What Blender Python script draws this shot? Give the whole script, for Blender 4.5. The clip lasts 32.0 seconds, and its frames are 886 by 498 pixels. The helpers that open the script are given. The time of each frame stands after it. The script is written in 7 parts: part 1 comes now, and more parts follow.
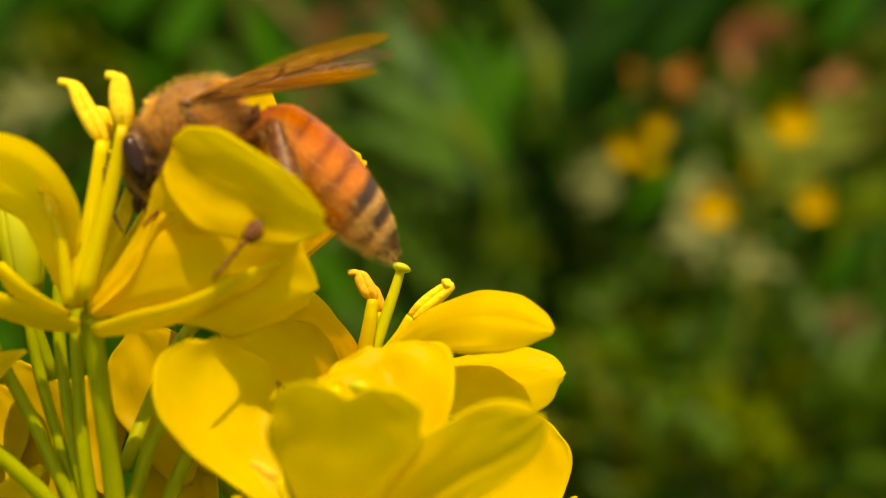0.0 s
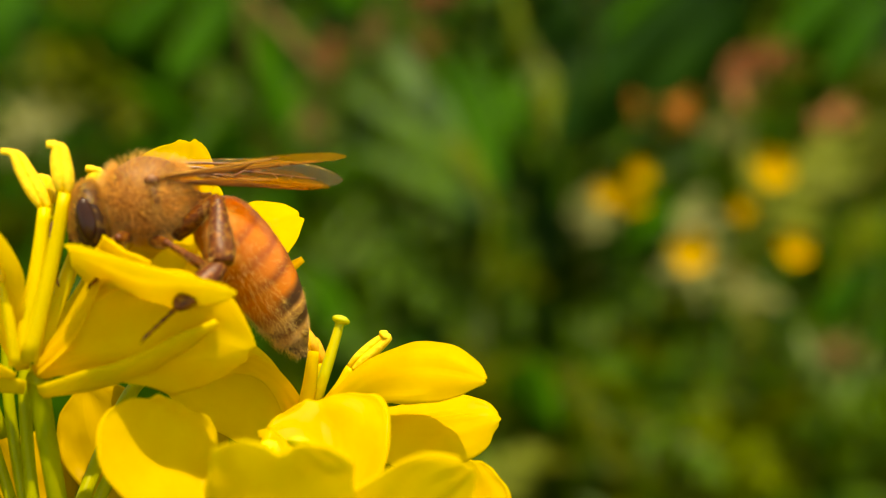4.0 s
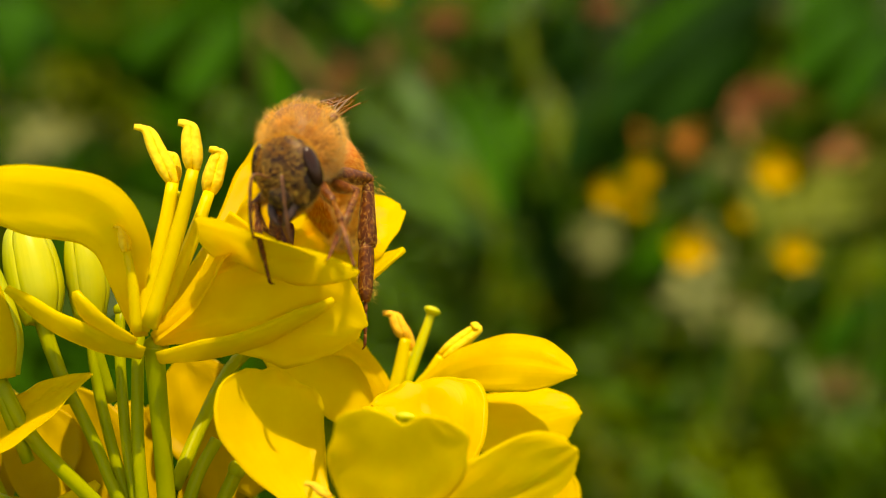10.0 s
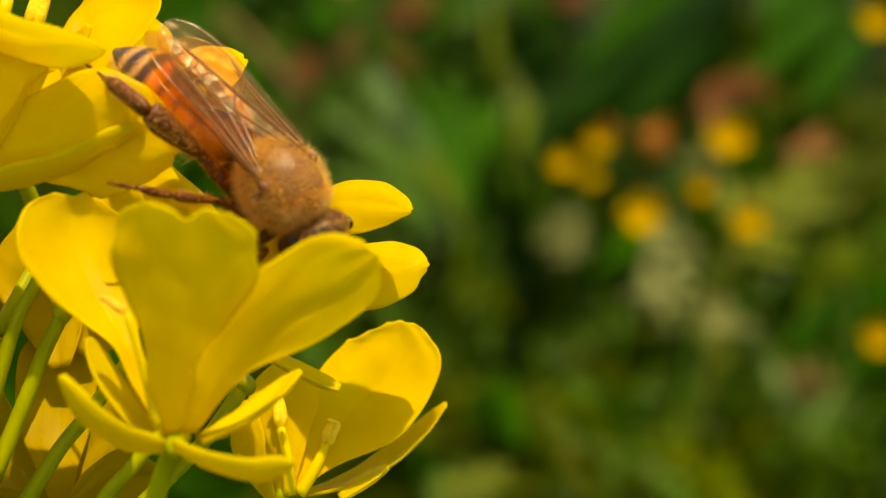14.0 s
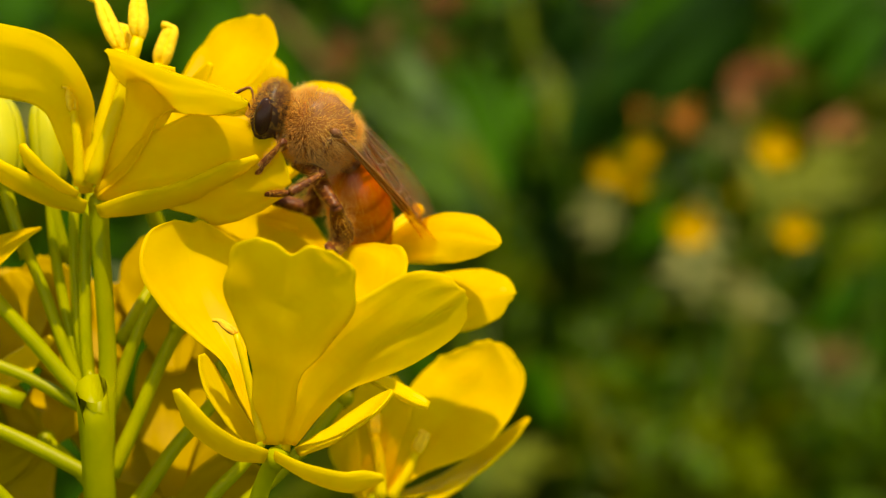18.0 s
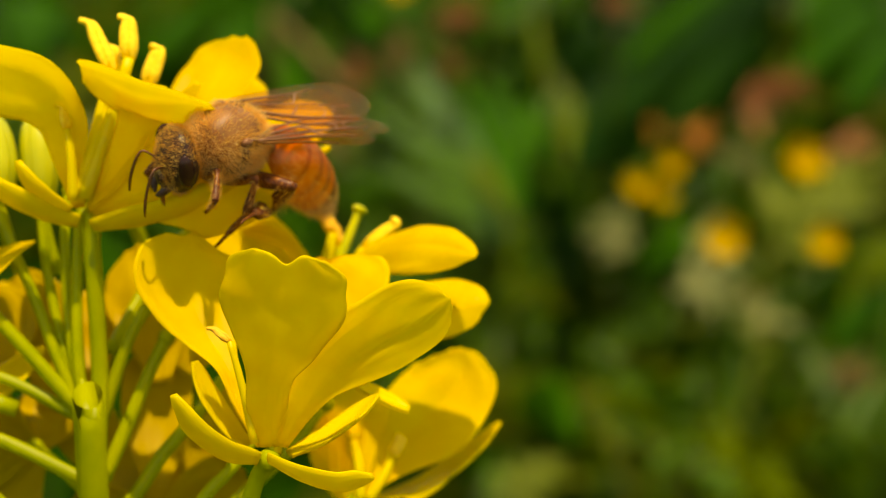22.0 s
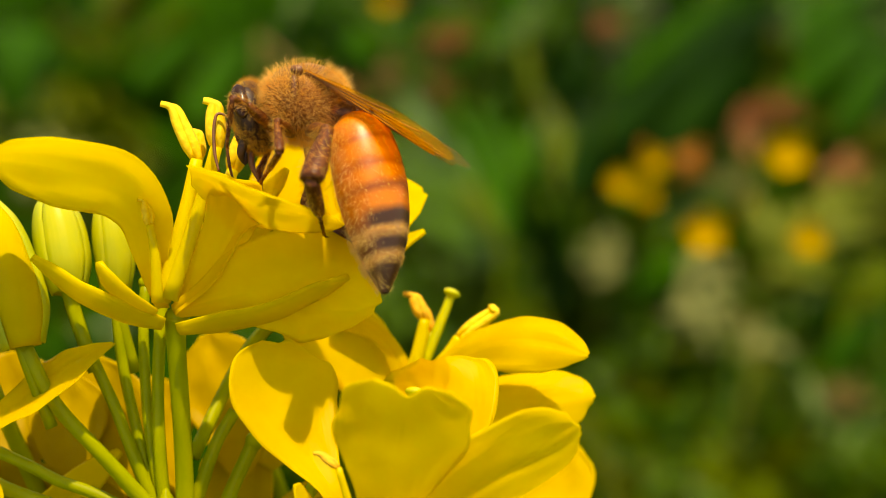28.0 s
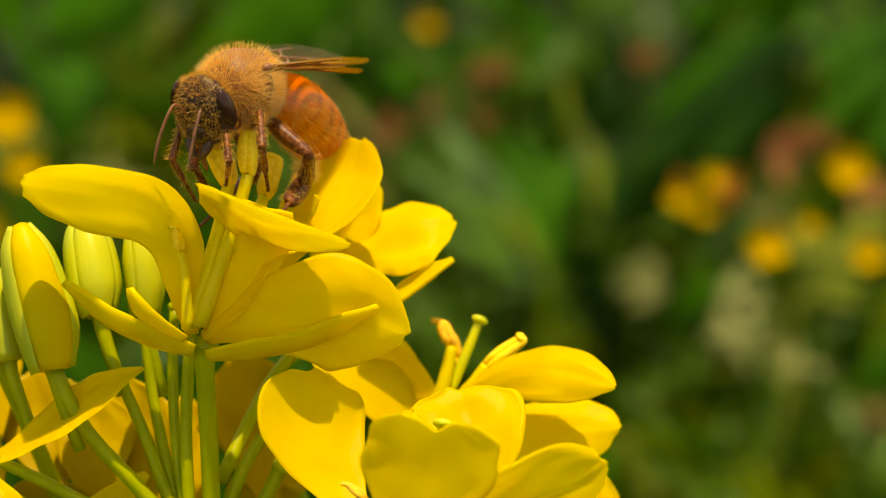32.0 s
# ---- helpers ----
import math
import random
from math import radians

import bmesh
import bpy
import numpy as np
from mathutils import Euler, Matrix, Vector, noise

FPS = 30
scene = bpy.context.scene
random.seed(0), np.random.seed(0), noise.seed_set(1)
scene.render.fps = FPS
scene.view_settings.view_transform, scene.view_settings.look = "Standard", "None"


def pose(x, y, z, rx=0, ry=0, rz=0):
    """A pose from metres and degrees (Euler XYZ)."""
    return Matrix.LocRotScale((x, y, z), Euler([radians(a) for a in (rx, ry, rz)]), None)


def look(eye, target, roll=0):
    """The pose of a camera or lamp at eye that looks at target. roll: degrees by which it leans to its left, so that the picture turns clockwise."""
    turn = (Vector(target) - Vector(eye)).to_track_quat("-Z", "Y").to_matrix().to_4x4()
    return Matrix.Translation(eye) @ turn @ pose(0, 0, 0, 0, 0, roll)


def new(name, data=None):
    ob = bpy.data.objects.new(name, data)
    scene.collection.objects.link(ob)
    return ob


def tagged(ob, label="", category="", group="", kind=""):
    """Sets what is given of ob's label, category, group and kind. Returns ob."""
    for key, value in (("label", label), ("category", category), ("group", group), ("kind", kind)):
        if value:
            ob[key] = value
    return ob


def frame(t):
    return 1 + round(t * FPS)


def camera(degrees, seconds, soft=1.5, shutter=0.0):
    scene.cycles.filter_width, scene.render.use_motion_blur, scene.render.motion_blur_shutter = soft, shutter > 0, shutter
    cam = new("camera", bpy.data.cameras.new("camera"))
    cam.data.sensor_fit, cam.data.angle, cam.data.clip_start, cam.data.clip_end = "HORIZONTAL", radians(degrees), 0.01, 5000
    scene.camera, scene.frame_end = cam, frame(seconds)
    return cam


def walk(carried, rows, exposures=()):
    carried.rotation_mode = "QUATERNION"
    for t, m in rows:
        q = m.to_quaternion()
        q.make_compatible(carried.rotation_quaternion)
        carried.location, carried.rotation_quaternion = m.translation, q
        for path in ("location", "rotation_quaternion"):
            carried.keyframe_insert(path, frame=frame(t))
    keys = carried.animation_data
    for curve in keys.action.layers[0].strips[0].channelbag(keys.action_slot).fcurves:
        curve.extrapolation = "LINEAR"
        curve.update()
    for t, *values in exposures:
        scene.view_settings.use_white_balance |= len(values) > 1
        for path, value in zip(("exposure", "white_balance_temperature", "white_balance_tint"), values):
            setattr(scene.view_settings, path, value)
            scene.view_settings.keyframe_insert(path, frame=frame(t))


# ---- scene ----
LENS, SECONDS = 23.97, 32.0
EYE = Vector((0.0, 0.0, 0.560))
HEAD = EYE + Vector((-6.42, 75.61, -45.18)) * 0.001
MM = 0.001

# camera: t, offset from EYE in mm, rotation in degrees
PATH = [
    (0.0, 0.00, 0.00, 0.00, 61.50, -0.00, 0.00),
    (0.5, -0.45, -1.88, 1.30, 61.32, -0.65, 0.30),
    (1.0, -2.35, -4.90, 2.86, 61.32, -1.75, 1.04),
    (2.0, 0.39, -0.47, 1.14, 61.70, -1.15, 0.86),
    (2.5, 1.23, -1.83, 2.29, 61.77, -0.61, 0.88),
    (3.0, 0.83, -2.60, 2.65, 62.01, -0.39, 0.40),
    (3.5, 3.24, -2.36, 3.33, 62.04, -0.08, 0.65),
    (4.0, 4.05, -2.03, 2.60, 62.05, -0.58, 0.84),
    (4.5, 3.98, -3.11, 3.04, 62.05, -0.54, 0.97),
    (6.5, 2.90, -5.43, 1.55, 62.21, -1.68, 1.37),
    (7.0, 3.07, -4.29, 0.91, 62.65, -1.10, 0.95),
    (7.5, 3.12, -4.34, 1.24, 62.84, -1.16, 1.07),
    (8.0, 3.87, -5.13, 1.64, 62.83, -1.22, 0.94),
    (8.5, 3.55, -3.59, 0.58, 62.66, -2.01, 1.33),
    (9.0, 3.53, -4.12, -0.03, 62.97, -1.94, 1.27),
    (9.5, 2.97, -5.67, 0.58, 63.01, -2.59, 1.67),
    (10.0, 2.97, -6.95, 1.00, 63.16, -1.90, 1.50),
    (10.5, 3.19, -7.95, 1.25, 63.17, -2.40, 1.55),
    (11.0, 3.22, -8.25, 0.71, 63.29, -1.74, 0.95),
    (11.5, 4.20, -8.67, 0.33, 63.12, -2.76, 1.63),
    (12.0, 5.34, -7.42, -0.09, 63.38, -1.89, 1.17),
    (12.5, 6.49, -5.66, -2.26, 63.17, -3.48, 1.90),
    (13.0, 6.69, -3.84, -4.22, 63.54, -1.71, 1.03),
    (13.5, 6.82, -3.59, -5.18, 63.36, -2.45, 1.47),
    (14.0, 7.29, -1.50, -6.06, 63.55, -2.06, 1.11),
    (14.5, 7.31, -1.19, -5.51, 63.16, -2.28, 1.20),
    (15.0, 5.58, -7.01, -3.21, 63.31, -1.84, 1.21),
    (15.5, 4.92, -8.59, -1.98, 63.21, -1.80, 1.43),
    (17.5, 3.19, -11.19, 0.64, 63.11, -2.45, 1.27),
    (18.0, 2.41, -9.78, 1.51, 62.63, -1.69, 1.32),
    (18.5, 2.82, -11.18, 1.90, 62.76, -1.78, 1.33),
    (19.0, 2.19, -11.02, 2.09, 62.65, -1.41, 1.53),
    (19.5, 2.19, -11.20, 1.64, 62.92, -1.55, 1.47),
    (20.0, 2.36, -9.62, 1.19, 63.19, -1.45, 1.50),
    (20.5, 2.43, -10.13, 1.43, 63.17, -1.91, 1.58),
    (21.0, 2.13, -9.17, 0.63, 63.08, -1.70, 1.59),
    (21.5, 1.43, -11.05, 0.85, 63.19, -1.84, 1.63),
    (22.0, 0.86, -11.74, 1.52, 63.19, -1.54, 1.50),
    (22.5, 0.37, -11.88, 1.50, 63.15, -2.02, 1.48),
    (23.0, -0.84, -10.80, 1.69, 63.21, -1.63, 1.35),
    (23.5, -0.28, -11.97, 1.24, 63.16, -2.11, 1.61),
    (24.0, -0.70, -11.26, 1.87, 63.18, -2.08, 1.60),
    (24.5, -0.47, -9.81, 1.62, 63.31, -2.28, 1.58),
    (25.0, -1.23, -6.36, 0.88, 63.34, -1.59, 1.42),
    (25.5, -0.77, -7.71, 0.70, 63.45, -1.54, 1.53),
    (27.5, 1.61, -9.05, -1.61, 63.91, -1.20, 1.20),
    (28.0, 2.23, -8.94, -2.13, 64.13, -1.38, 1.29),
    (28.5, 2.03, -10.14, -2.61, 64.40, -1.06, 1.13),
    (29.0, 2.62, -12.05, -2.38, 64.43, -1.01, 1.25),
    (29.5, 0.59, -12.98, -2.73, 64.69, 0.36, 0.64),
    (30.0, -2.31, -15.47, -3.56, 65.52, 2.08, 0.38),
    (30.5, -2.29, -14.85, -1.96, 65.24, -0.29, 1.00),
    (31.0, -2.17, -16.98, -1.42, 65.06, -0.67, 1.30),
    (31.5, -2.53, -17.70, 0.70, 64.91, -1.20, 1.42),
    (32.0, -3.75, -22.89, 2.65, 65.03, -0.99, 1.62),
]
cam = camera(LENS, SECONDS, soft=1.0)
cam.data.dof.use_dof = True
cam.data.dof.focus_distance = 0.0965
cam.data.dof.aperture_fstop = 41.0
walk(cam, [(t, Matrix.Translation(EYE + Vector((x, y, z)) * MM) @ pose(0, 0, 0, rx, ry, rz)) for t, x, y, z, rx, ry, rz in PATH],
     exposures=[(0.0, 0.74, 10500, 8), (1.2, 0.74, 10500, 8), (2.5, 1.00, 10500, 8), (9.2, 0.96, 10500, 8), (11.5, 0.76, 10500, 8), (25.5, 0.76, 10500, 8), (27.5, 0.86, 10500, 8), (32.0, 0.86, 10500, 8)])

# ---- daylight ----
SUN_WAY = Vector((0.06, 0.04, 1.0)).normalized()      # towards the sun
world = bpy.data.worlds.new("sky")
scene.world = world
world.use_nodes = True
nt = world.node_tree
sky = nt.nodes.new("ShaderNodeTexSky")
sky.sky_type, sky.sun_disc = "NISHITA", False
sky.sun_elevation = math.asin(SUN_WAY.z)
sky.sun_rotation = math.atan2(SUN_WAY.x, SUN_WAY.y)
nt.links.new(sky.outputs[0], nt.nodes["Background"].inputs[0])
nt.nodes["Background"].inputs[1].default_value = 0.15
sun = new("sun", bpy.data.lights.new("sun", "SUN"))
sun.data.energy, sun.data.angle, sun.data.color = 3.2, radians(0.55), (1.0, 0.95, 0.86)
sun.matrix_world = look(SUN_WAY * 5, (0, 0, 0))


# ---- materials ----
def material(name):
    m = bpy.data.materials.new(name)
    m.use_nodes = True
    t = m.node_tree
    return m, t, t.nodes["Principled BSDF"], t.nodes["Material Output"]


def ramp(t, stops, mode="LINEAR"):
    r = t.nodes.new("ShaderNodeValToRGB")
    r.color_ramp.interpolation = mode
    e = r.color_ramp.elements
    while len(e) < len(stops):
        e.new(0.5)
    for k, (at, c) in zip(e, stops):
        k.position, k.color = at, (*c, 1)
    return r


def noise_tex(t, scale, detail=3.0, coords="Object", stretch=None):
    c = t.nodes.new("ShaderNodeTexCoord")
    n = t.nodes.new("ShaderNodeTexNoise")
    n.inputs["Scale"].default_value, n.inputs["Detail"].default_value = scale, detail
    if stretch:
        mp = t.nodes.new("ShaderNodeMapping")
        mp.inputs["Scale"].default_value = stretch
        t.links.new(c.outputs[coords], mp.inputs[0])
        t.links.new(mp.outputs[0], n.inputs["Vector"])
    else:
        t.links.new(c.outputs[coords], n.inputs["Vector"])
    return n


def bump(t, source, bsdf, strength, distance):
    b = t.nodes.new("ShaderNodeBump")
    b.inputs["Strength"].default_value, b.inputs["Distance"].default_value = strength, distance
    t.links.new(source, b.inputs["Height"])
    t.links.new(b.outputs[0], bsdf.inputs["Normal"])


def leafy(name, low, high, through_share, scale, rough=0.5, veins=None, relief=0.00004, gloss=0.25, clear=1.0):
    """Thin plant tissue: coloured by noise and by piece, letting part of the light through."""
    m, t, b, out = material(name)
    n = noise_tex(t, scale, 4.0)
    r = ramp(t, ((0.3, low), (0.7, high)))
    t.links.new(n.outputs["Fac"], r.inputs[0])
    info = t.nodes.new("ShaderNodeObjectInfo")
    hsv = t.nodes.new("ShaderNodeHueSaturation")
    mr = t.nodes.new("ShaderNodeMapRange")
    mr.inputs["To Min"].default_value, mr.inputs["To Max"].default_value = 0.92, 1.06
    t.links.new(info.outputs["Random"], mr.inputs["Value"])
    t.links.new(mr.outputs[0], hsv.inputs["Value"])
    t.links.new(r.outputs[0], hsv.inputs["Color"])
    b.inputs["Roughness"].default_value = rough
    b.inputs["Specular IOR Level"].default_value = gloss
    t.links.new(hsv.outputs[0], b.inputs["Base Color"])
    tr = t.nodes.new("ShaderNodeBsdfTranslucent")
    gm = t.nodes.new("ShaderNodeGamma")
    gm.inputs["Gamma"].default_value = clear
    t.links.new(hsv.outputs[0], gm.inputs["Color"])
    t.links.new(gm.outputs[0], tr.inputs["Color"])
    mix = t.nodes.new("ShaderNodeMixShader")
    mix.inputs[0].default_value = through_share
    t.links.new(b.outputs[0], mix.inputs[1])
    t.links.new(tr.outputs[0], mix.inputs[2])
    t.links.new(mix.outputs[0], out.inputs[0])
    src = n.outputs["Fac"]
    if veins:
        v = noise_tex(t, veins, 2.0, "UV", (1.0, 0.06, 1.0))
        bump(t, v.outputs["Fac"], b, 0.55, relief)
    else:
        bump(t, src, b, 0.35, relief)
    return m


def solid(name, low, high, scale, rough, metal=0.0, relief=0.00002, strength=0.3, sub=0.0, shine=0.5, stops=(0.3, 0.7)):
    m, t, b, out = material(name)
    n = noise_tex(t, scale, 4.0)
    r = ramp(t, ((stops[0], low), (stops[1], high)))
    t.links.new(n.outputs["Fac"], r.inputs[0])
    t.links.new(r.outputs[0], b.inputs["Base Color"])
    b.inputs["Roughness"].default_value, b.inputs["Metallic"].default_value = rough, metal
    b.inputs["Specular IOR Level"].default_value = shine
    if sub:
        b.inputs["Subsurface Weight"].default_value = sub
        b.inputs["Subsurface Radius"].default_value = (0.0006, 0.0003, 0.0001)
    bump(t, n.outputs["Fac"], b, strength, relief)
    return m


PETAL = leafy("petal_yellow", (0.86, 0.57, 0.0), (0.94, 0.68, 0.001), 0.62, 350.0, 0.5, veins=22.0, clear=0.38)
# the same yellow darkened: painted shade for petals behind the stalks
PETAL_SHADED = leafy("petal_yellow_shaded", (0.50, 0.32, 0.001), (0.62, 0.42, 0.002), 0.36, 350.0, 0.55, veins=22.0)
SEPAL = leafy("sepal_yellow_green", (0.76, 0.57, 0.003), (0.85, 0.64, 0.005), 0.45, 400.0, 0.5, veins=14.0, clear=0.7)
STEM = leafy("stem_green", (0.36, 0.40, 0.004), (0.50, 0.50, 0.008), 0.42, 500.0, 0.45, clear=0.8)
BUD = leafy("bud_green_yellow", (0.42, 0.48, 0.03), (0.66, 0.60, 0.03), 0.25, 300.0, 0.42, veins=10.0)
ANTHER = solid("anther_pollen", (0.80, 0.48, 0.01), (0.95, 0.66, 0.03), 4000.0, 0.8, relief=0.00008, strength=0.8)
ANTHER_OLD = solid("anther_spent", (0.66, 0.30, 0.01), (0.84, 0.46, 0.02), 4000.0, 0.8, relief=0.00008, strength=0.8)
FILAMENT = leafy("filament", (0.82, 0.66, 0.015), (0.90, 0.72, 0.03), 0.45, 600.0, 0.45, clear=0.6)
PISTIL = leafy("pistil_green_yellow", (0.55, 0.58, 0.03), (0.72, 0.66, 0.03), 0.3, 600.0, 0.4)


# ---- mesh helpers ----
def part(name, data, mat, parent, label="", at=None, smooth=True):
    """One mesh object under a thing or part, its origin at `at` in world axes."""
    verts, faces = data[0], data[1]
    o = Vector(at) if at is not None else Vector((0, 0, 0))
    me = bpy.data.meshes.new(name)
    me.from_pydata([tuple(Vector(v) - o) for v in verts], [], faces)
    if len(data) > 2 and data[2] is not None:
        uv = me.uv_layers.new(name="UVMap")
        flat = [c for f in faces for i in f for c in data[2][i]]
        uv.data.foreach_set("uv", flat)
    if smooth:
        me.shade_smooth()
    me.materials.append(mat)
    ob = new(name, me)
    if parent is not None:
        ob.parent = parent
    ob.location = o
    if label:
        ob["label"] = label
    return ob


def spline(points, n):
    """Catmull-Rom through tuples of any length, n steps for each span."""
    p = [np.array(q, float) for q in points]
    p = [2 * p[0] - p[1]] + p + [2 * p[-1] - p[-2]]
    res = []
    for i in range(1, len(p) - 2):
        for k in range(n):
            u = k / n
            a, b, c, d = p[i - 1:i + 3]
            res.append(0.5 * (2 * b + (c - a) * u + (2 * a - 5 * b + 4 * c - d) * u * u + (3 * b - a - 3 * c + d) * u ** 3))
    res.append(p[-2])
    return res


def join(*lots):
    verts, faces, uvs = [], [], []
    for lot in lots:
        k = len(verts)
        verts += [Vector(v) for v in lot[0]]
        faces += [tuple(i + k for i in f) for f in lot[1]]
        uvs += list(lot[2]) if len(lot) > 2 and lot[2] is not None else [(0, 0)] * len(lot[0])
    return verts, faces, uvs


def tube(points, sides=8, steps=4, flat=1.0, seed=0.0):
    """A round tapering stalk along (x, y, z, r), closed at both ends."""
    s = spline(points, steps)
    verts, faces = [], []
    up = Vector((0.13, 0.31, 0.94))
    for i, q in enumerate(s):
        c, r = Vector(q[:3]), max(q[3], 1e-6)
        d = Vector(s[min(i + 1, len(s) - 1)][:3]) - Vector(s[max(i - 1, 0)][:3])
        d.normalize()
        a = (a - d * a.dot(d)) if i else d.cross(up)
        if a.length < 0.05:
            a = d.cross(Vector((1, 0, 0)))
        a.normalize()
        b = d.cross(a)
        for k in range(sides):
            g = 2 * math.pi * k / sides
            w = 1 + 0.05 * math.sin(3 * g + i * 0.7 + seed)
            verts.append(c + (a * math.cos(g) + b * math.sin(g) * flat) * r * w)
    for i in range(len(s) - 1):
        for k in range(sides):
            k2 = (k + 1) % sides
            faces.append((i * sides + k, i * sides + k2, (i + 1) * sides + k2, (i + 1) * sides + k))
    faces.append(tuple(range(sides))[::-1])
    faces.append(tuple(range((len(s) - 1) * sides, len(s) * sides)))
    return verts, faces


def blob(centre, radii, axis=None, rings=8, segs=12, lump=0.0, seed=0):
    """A rounded lump; axis turns its z."""
    q = Vector((0, 0, 1)).rotation_difference(Vector(axis).normalized()) if axis is not None else None
    verts, faces = [], []
    c = Vector(centre)
    for i in range(rings + 1):
        th = math.pi * i / rings
        for k in range(segs):
            ph = 2 * math.pi * k / segs
            v = Vector((math.sin(th) * math.cos(ph), math.sin(th) * math.sin(ph), math.cos(th)))
            if lump:
                v *= 1 + lump * noise.noise(v * 2.3 + Vector((seed, 0, 0)))
            v = Vector((v.x * radii[0], v.y * radii[1], v.z * radii[2]))
            if q:
                v = q @ v
            verts.append(c + v)
    for i in range(rings):
        for k in range(segs):
            k2 = (k + 1) % segs
            faces.append((i * segs + k, (i + 1) * segs + k, (i + 1) * segs + k2, i * segs + k2))
    return verts, faces


def blade(stations, n0, n1, cup, across=14, steps=5, thick=0.07, wave=0.0, seed=0.0, notch=0.0, ragged=0.0, tip=0.0):
    """A petal, sepal or leaf along stations (x, y, z, half width); n0 and n1 are its inner side at foot and tip."""
    s = spline(stations, steps)
    n0, n1 = Vector(n0).normalized(), Vector(n1).normalized()
    m = len(s)
    wide = max(q[3] for q in s)
    grid, nor = [], []
    for i, q in enumerate(s):
        u = i / (m - 1)
        c, w = Vector(q[:3]), max(q[3], 0.02 * stations[0][3])
        d = (Vector(s[min(i + 1, m - 1)][:3]) - Vector(s[max(i - 1, 0)][:3])).normalized()
        n = (n0 * (1 - u) + n1 * u)
        w *= 1 + ragged * noise.noise(Vector((u * 6.0, seed, 1.0)))
        side = d.cross(n).normalized()
        n = side.cross(d).normalized()
        row = []
        for k in range(across + 1):
            v = 2 * k / across - 1
            bend = cup * w * (v * v - 0.35)
            rip = wave * w * (noise.noise(Vector((u * 3.2 + seed, v * 1.7, seed * 1.3))) + 0.6 * v * v * noise.noise(Vector((u * 7 + seed, v * 4, 3.1))))
            crease = -0.02 * w * math.exp(-(v / 0.14) ** 2)
            dent = notch * wide * math.exp(-(v / 0.3) ** 2) * max(0.0, (u - 0.72) / 0.28) ** 2
            nub = tip * wide * math.exp(-((v - 0.5 * math.sin(seed * 9)) / 0.3) ** 2) * max(0.0, (u - 0.8) / 0.2)
            row.append(c + side * (v * w) + n * (bend + rip + crease) - d * (dent - nub))
        grid.append(row)
        nor.append(n)
    verts, faces, uvs = [], [], []
    for sgn in (1, -1):
        for i in range(m):
            for k in range(across + 1):
                edge = 1 - abs(2 * k / across - 1) ** 6
                verts.append(grid[i][k] + nor[i] * (sgn * 0.5 * thick * (0.25 + 0.75 * edge)))
                uvs.append((k / across, i / (m - 1)))
    a = across + 1
    for sgn, o in ((1, 0), (-1, m * a)):
        for i in range(m - 1):
            for k in range(across):
                f = (o + i * a + k, o + i * a + k + 1, o + (i + 1) * a + k + 1, o + (i + 1) * a + k)
                faces.append(f if sgn < 0 else f[::-1])
    o = m * a
    rim = [(0, k) for k in range(across)] + [(i, across) for i in range(m - 1)] + [(m - 1, k) for k in range(across, 0, -1)] + [(i, 0) for i in range(m - 1, 0, -1)]
    for (i, k), (i2, k2) in zip(rim, rim[1:] + rim[:1]):
        faces.append((i * a + k, i2 * a + k2, o + i2 * a + k2, o + i * a + k))
    return verts, faces, uvs


def scaled(points, origin):
    return [tuple(origin + Vector(p[:3]) * MM) + tuple(c * MM for c in p[3:4]) for p in points]


# ---- ground ----
def ground_material():
    m, t, b, out = material("meadow_soil")
    n = noise_tex(t, 9.0, 6.0)
    # soil tones kept very dark: the shade under the herbs is in the colour
    r = ramp(t, ((0.25, (0.012, 0.016, 0.004)), (0.5, (0.022, 0.030, 0.006)), (0.75, (0.035, 0.05, 0.008))))
    t.links.new(n.outputs["Fac"], r.inputs[0])
    t.links.new(r.outputs[0], b.inputs["Base Color"])
    b.inputs["Roughness"].default_value = 0.95
    n2 = noise_tex(t, 140.0, 4.0)
    bump(t, n2.outputs["Fac"], b, 0.8, 0.01)
    return m


def ground():
    xs = [-400, -60, -12, -4, -1.6, -0.8, -0.3, 0.2, 0.7, 1.4, 4, 12, 60, 400]
    ys = [-400, -60, -12, -4, -1.2, -0.5, 0.0, 0.3, 0.6, 0.9, 1.3, 2.2, 5, 15, 70, 400]
    verts, faces = [], []
    for y in ys:
        for x in xs:
            h = 0.02 * noise.noise(Vector((x * 2.1, y * 2.1, 0))) if abs(x) < 3 and abs(y) < 3 else 0.0
            verts.append((x, y, h - 0.012))
    k = len(xs)
    for j in range(len(ys) - 1):
        for i in range(k - 1):
            faces.append((j * k + i, j * k + i + 1, (j + 1) * k + i + 1, (j + 1) * k + i))
    tagged(part("ground", (verts, faces), ground_material(), None), "meadow soil under dense herbs, coloured dark for the shade between them", "ground", kind="structure")


ground()

# ---- the flowering mustard plant ----
FOOT = Vector((HEAD.x - 0.010, HEAD.y + 0.006, -0.01))
ORIGIN = {}


def under(name, data, mat, parent, at, label=""):
    """A part whose origin lies at the world place `at`, under a parent built so too."""
    ob = part(name, ([Vector(v) - Vector(at) for v in data[0]], data[1], data[2] if len(data) > 2 else None), mat, parent, label)
    ob.location = Vector(at) - ORIGIN[parent]
    ORIGIN[ob] = Vector(at)
    return ob


plant = new("mustard_plant")
plant.location = FOOT
ORIGIN[plant] = FOOT
tagged(plant, "yellow-flowered mustard plant with clustered blossoms on green stalks", "plant")

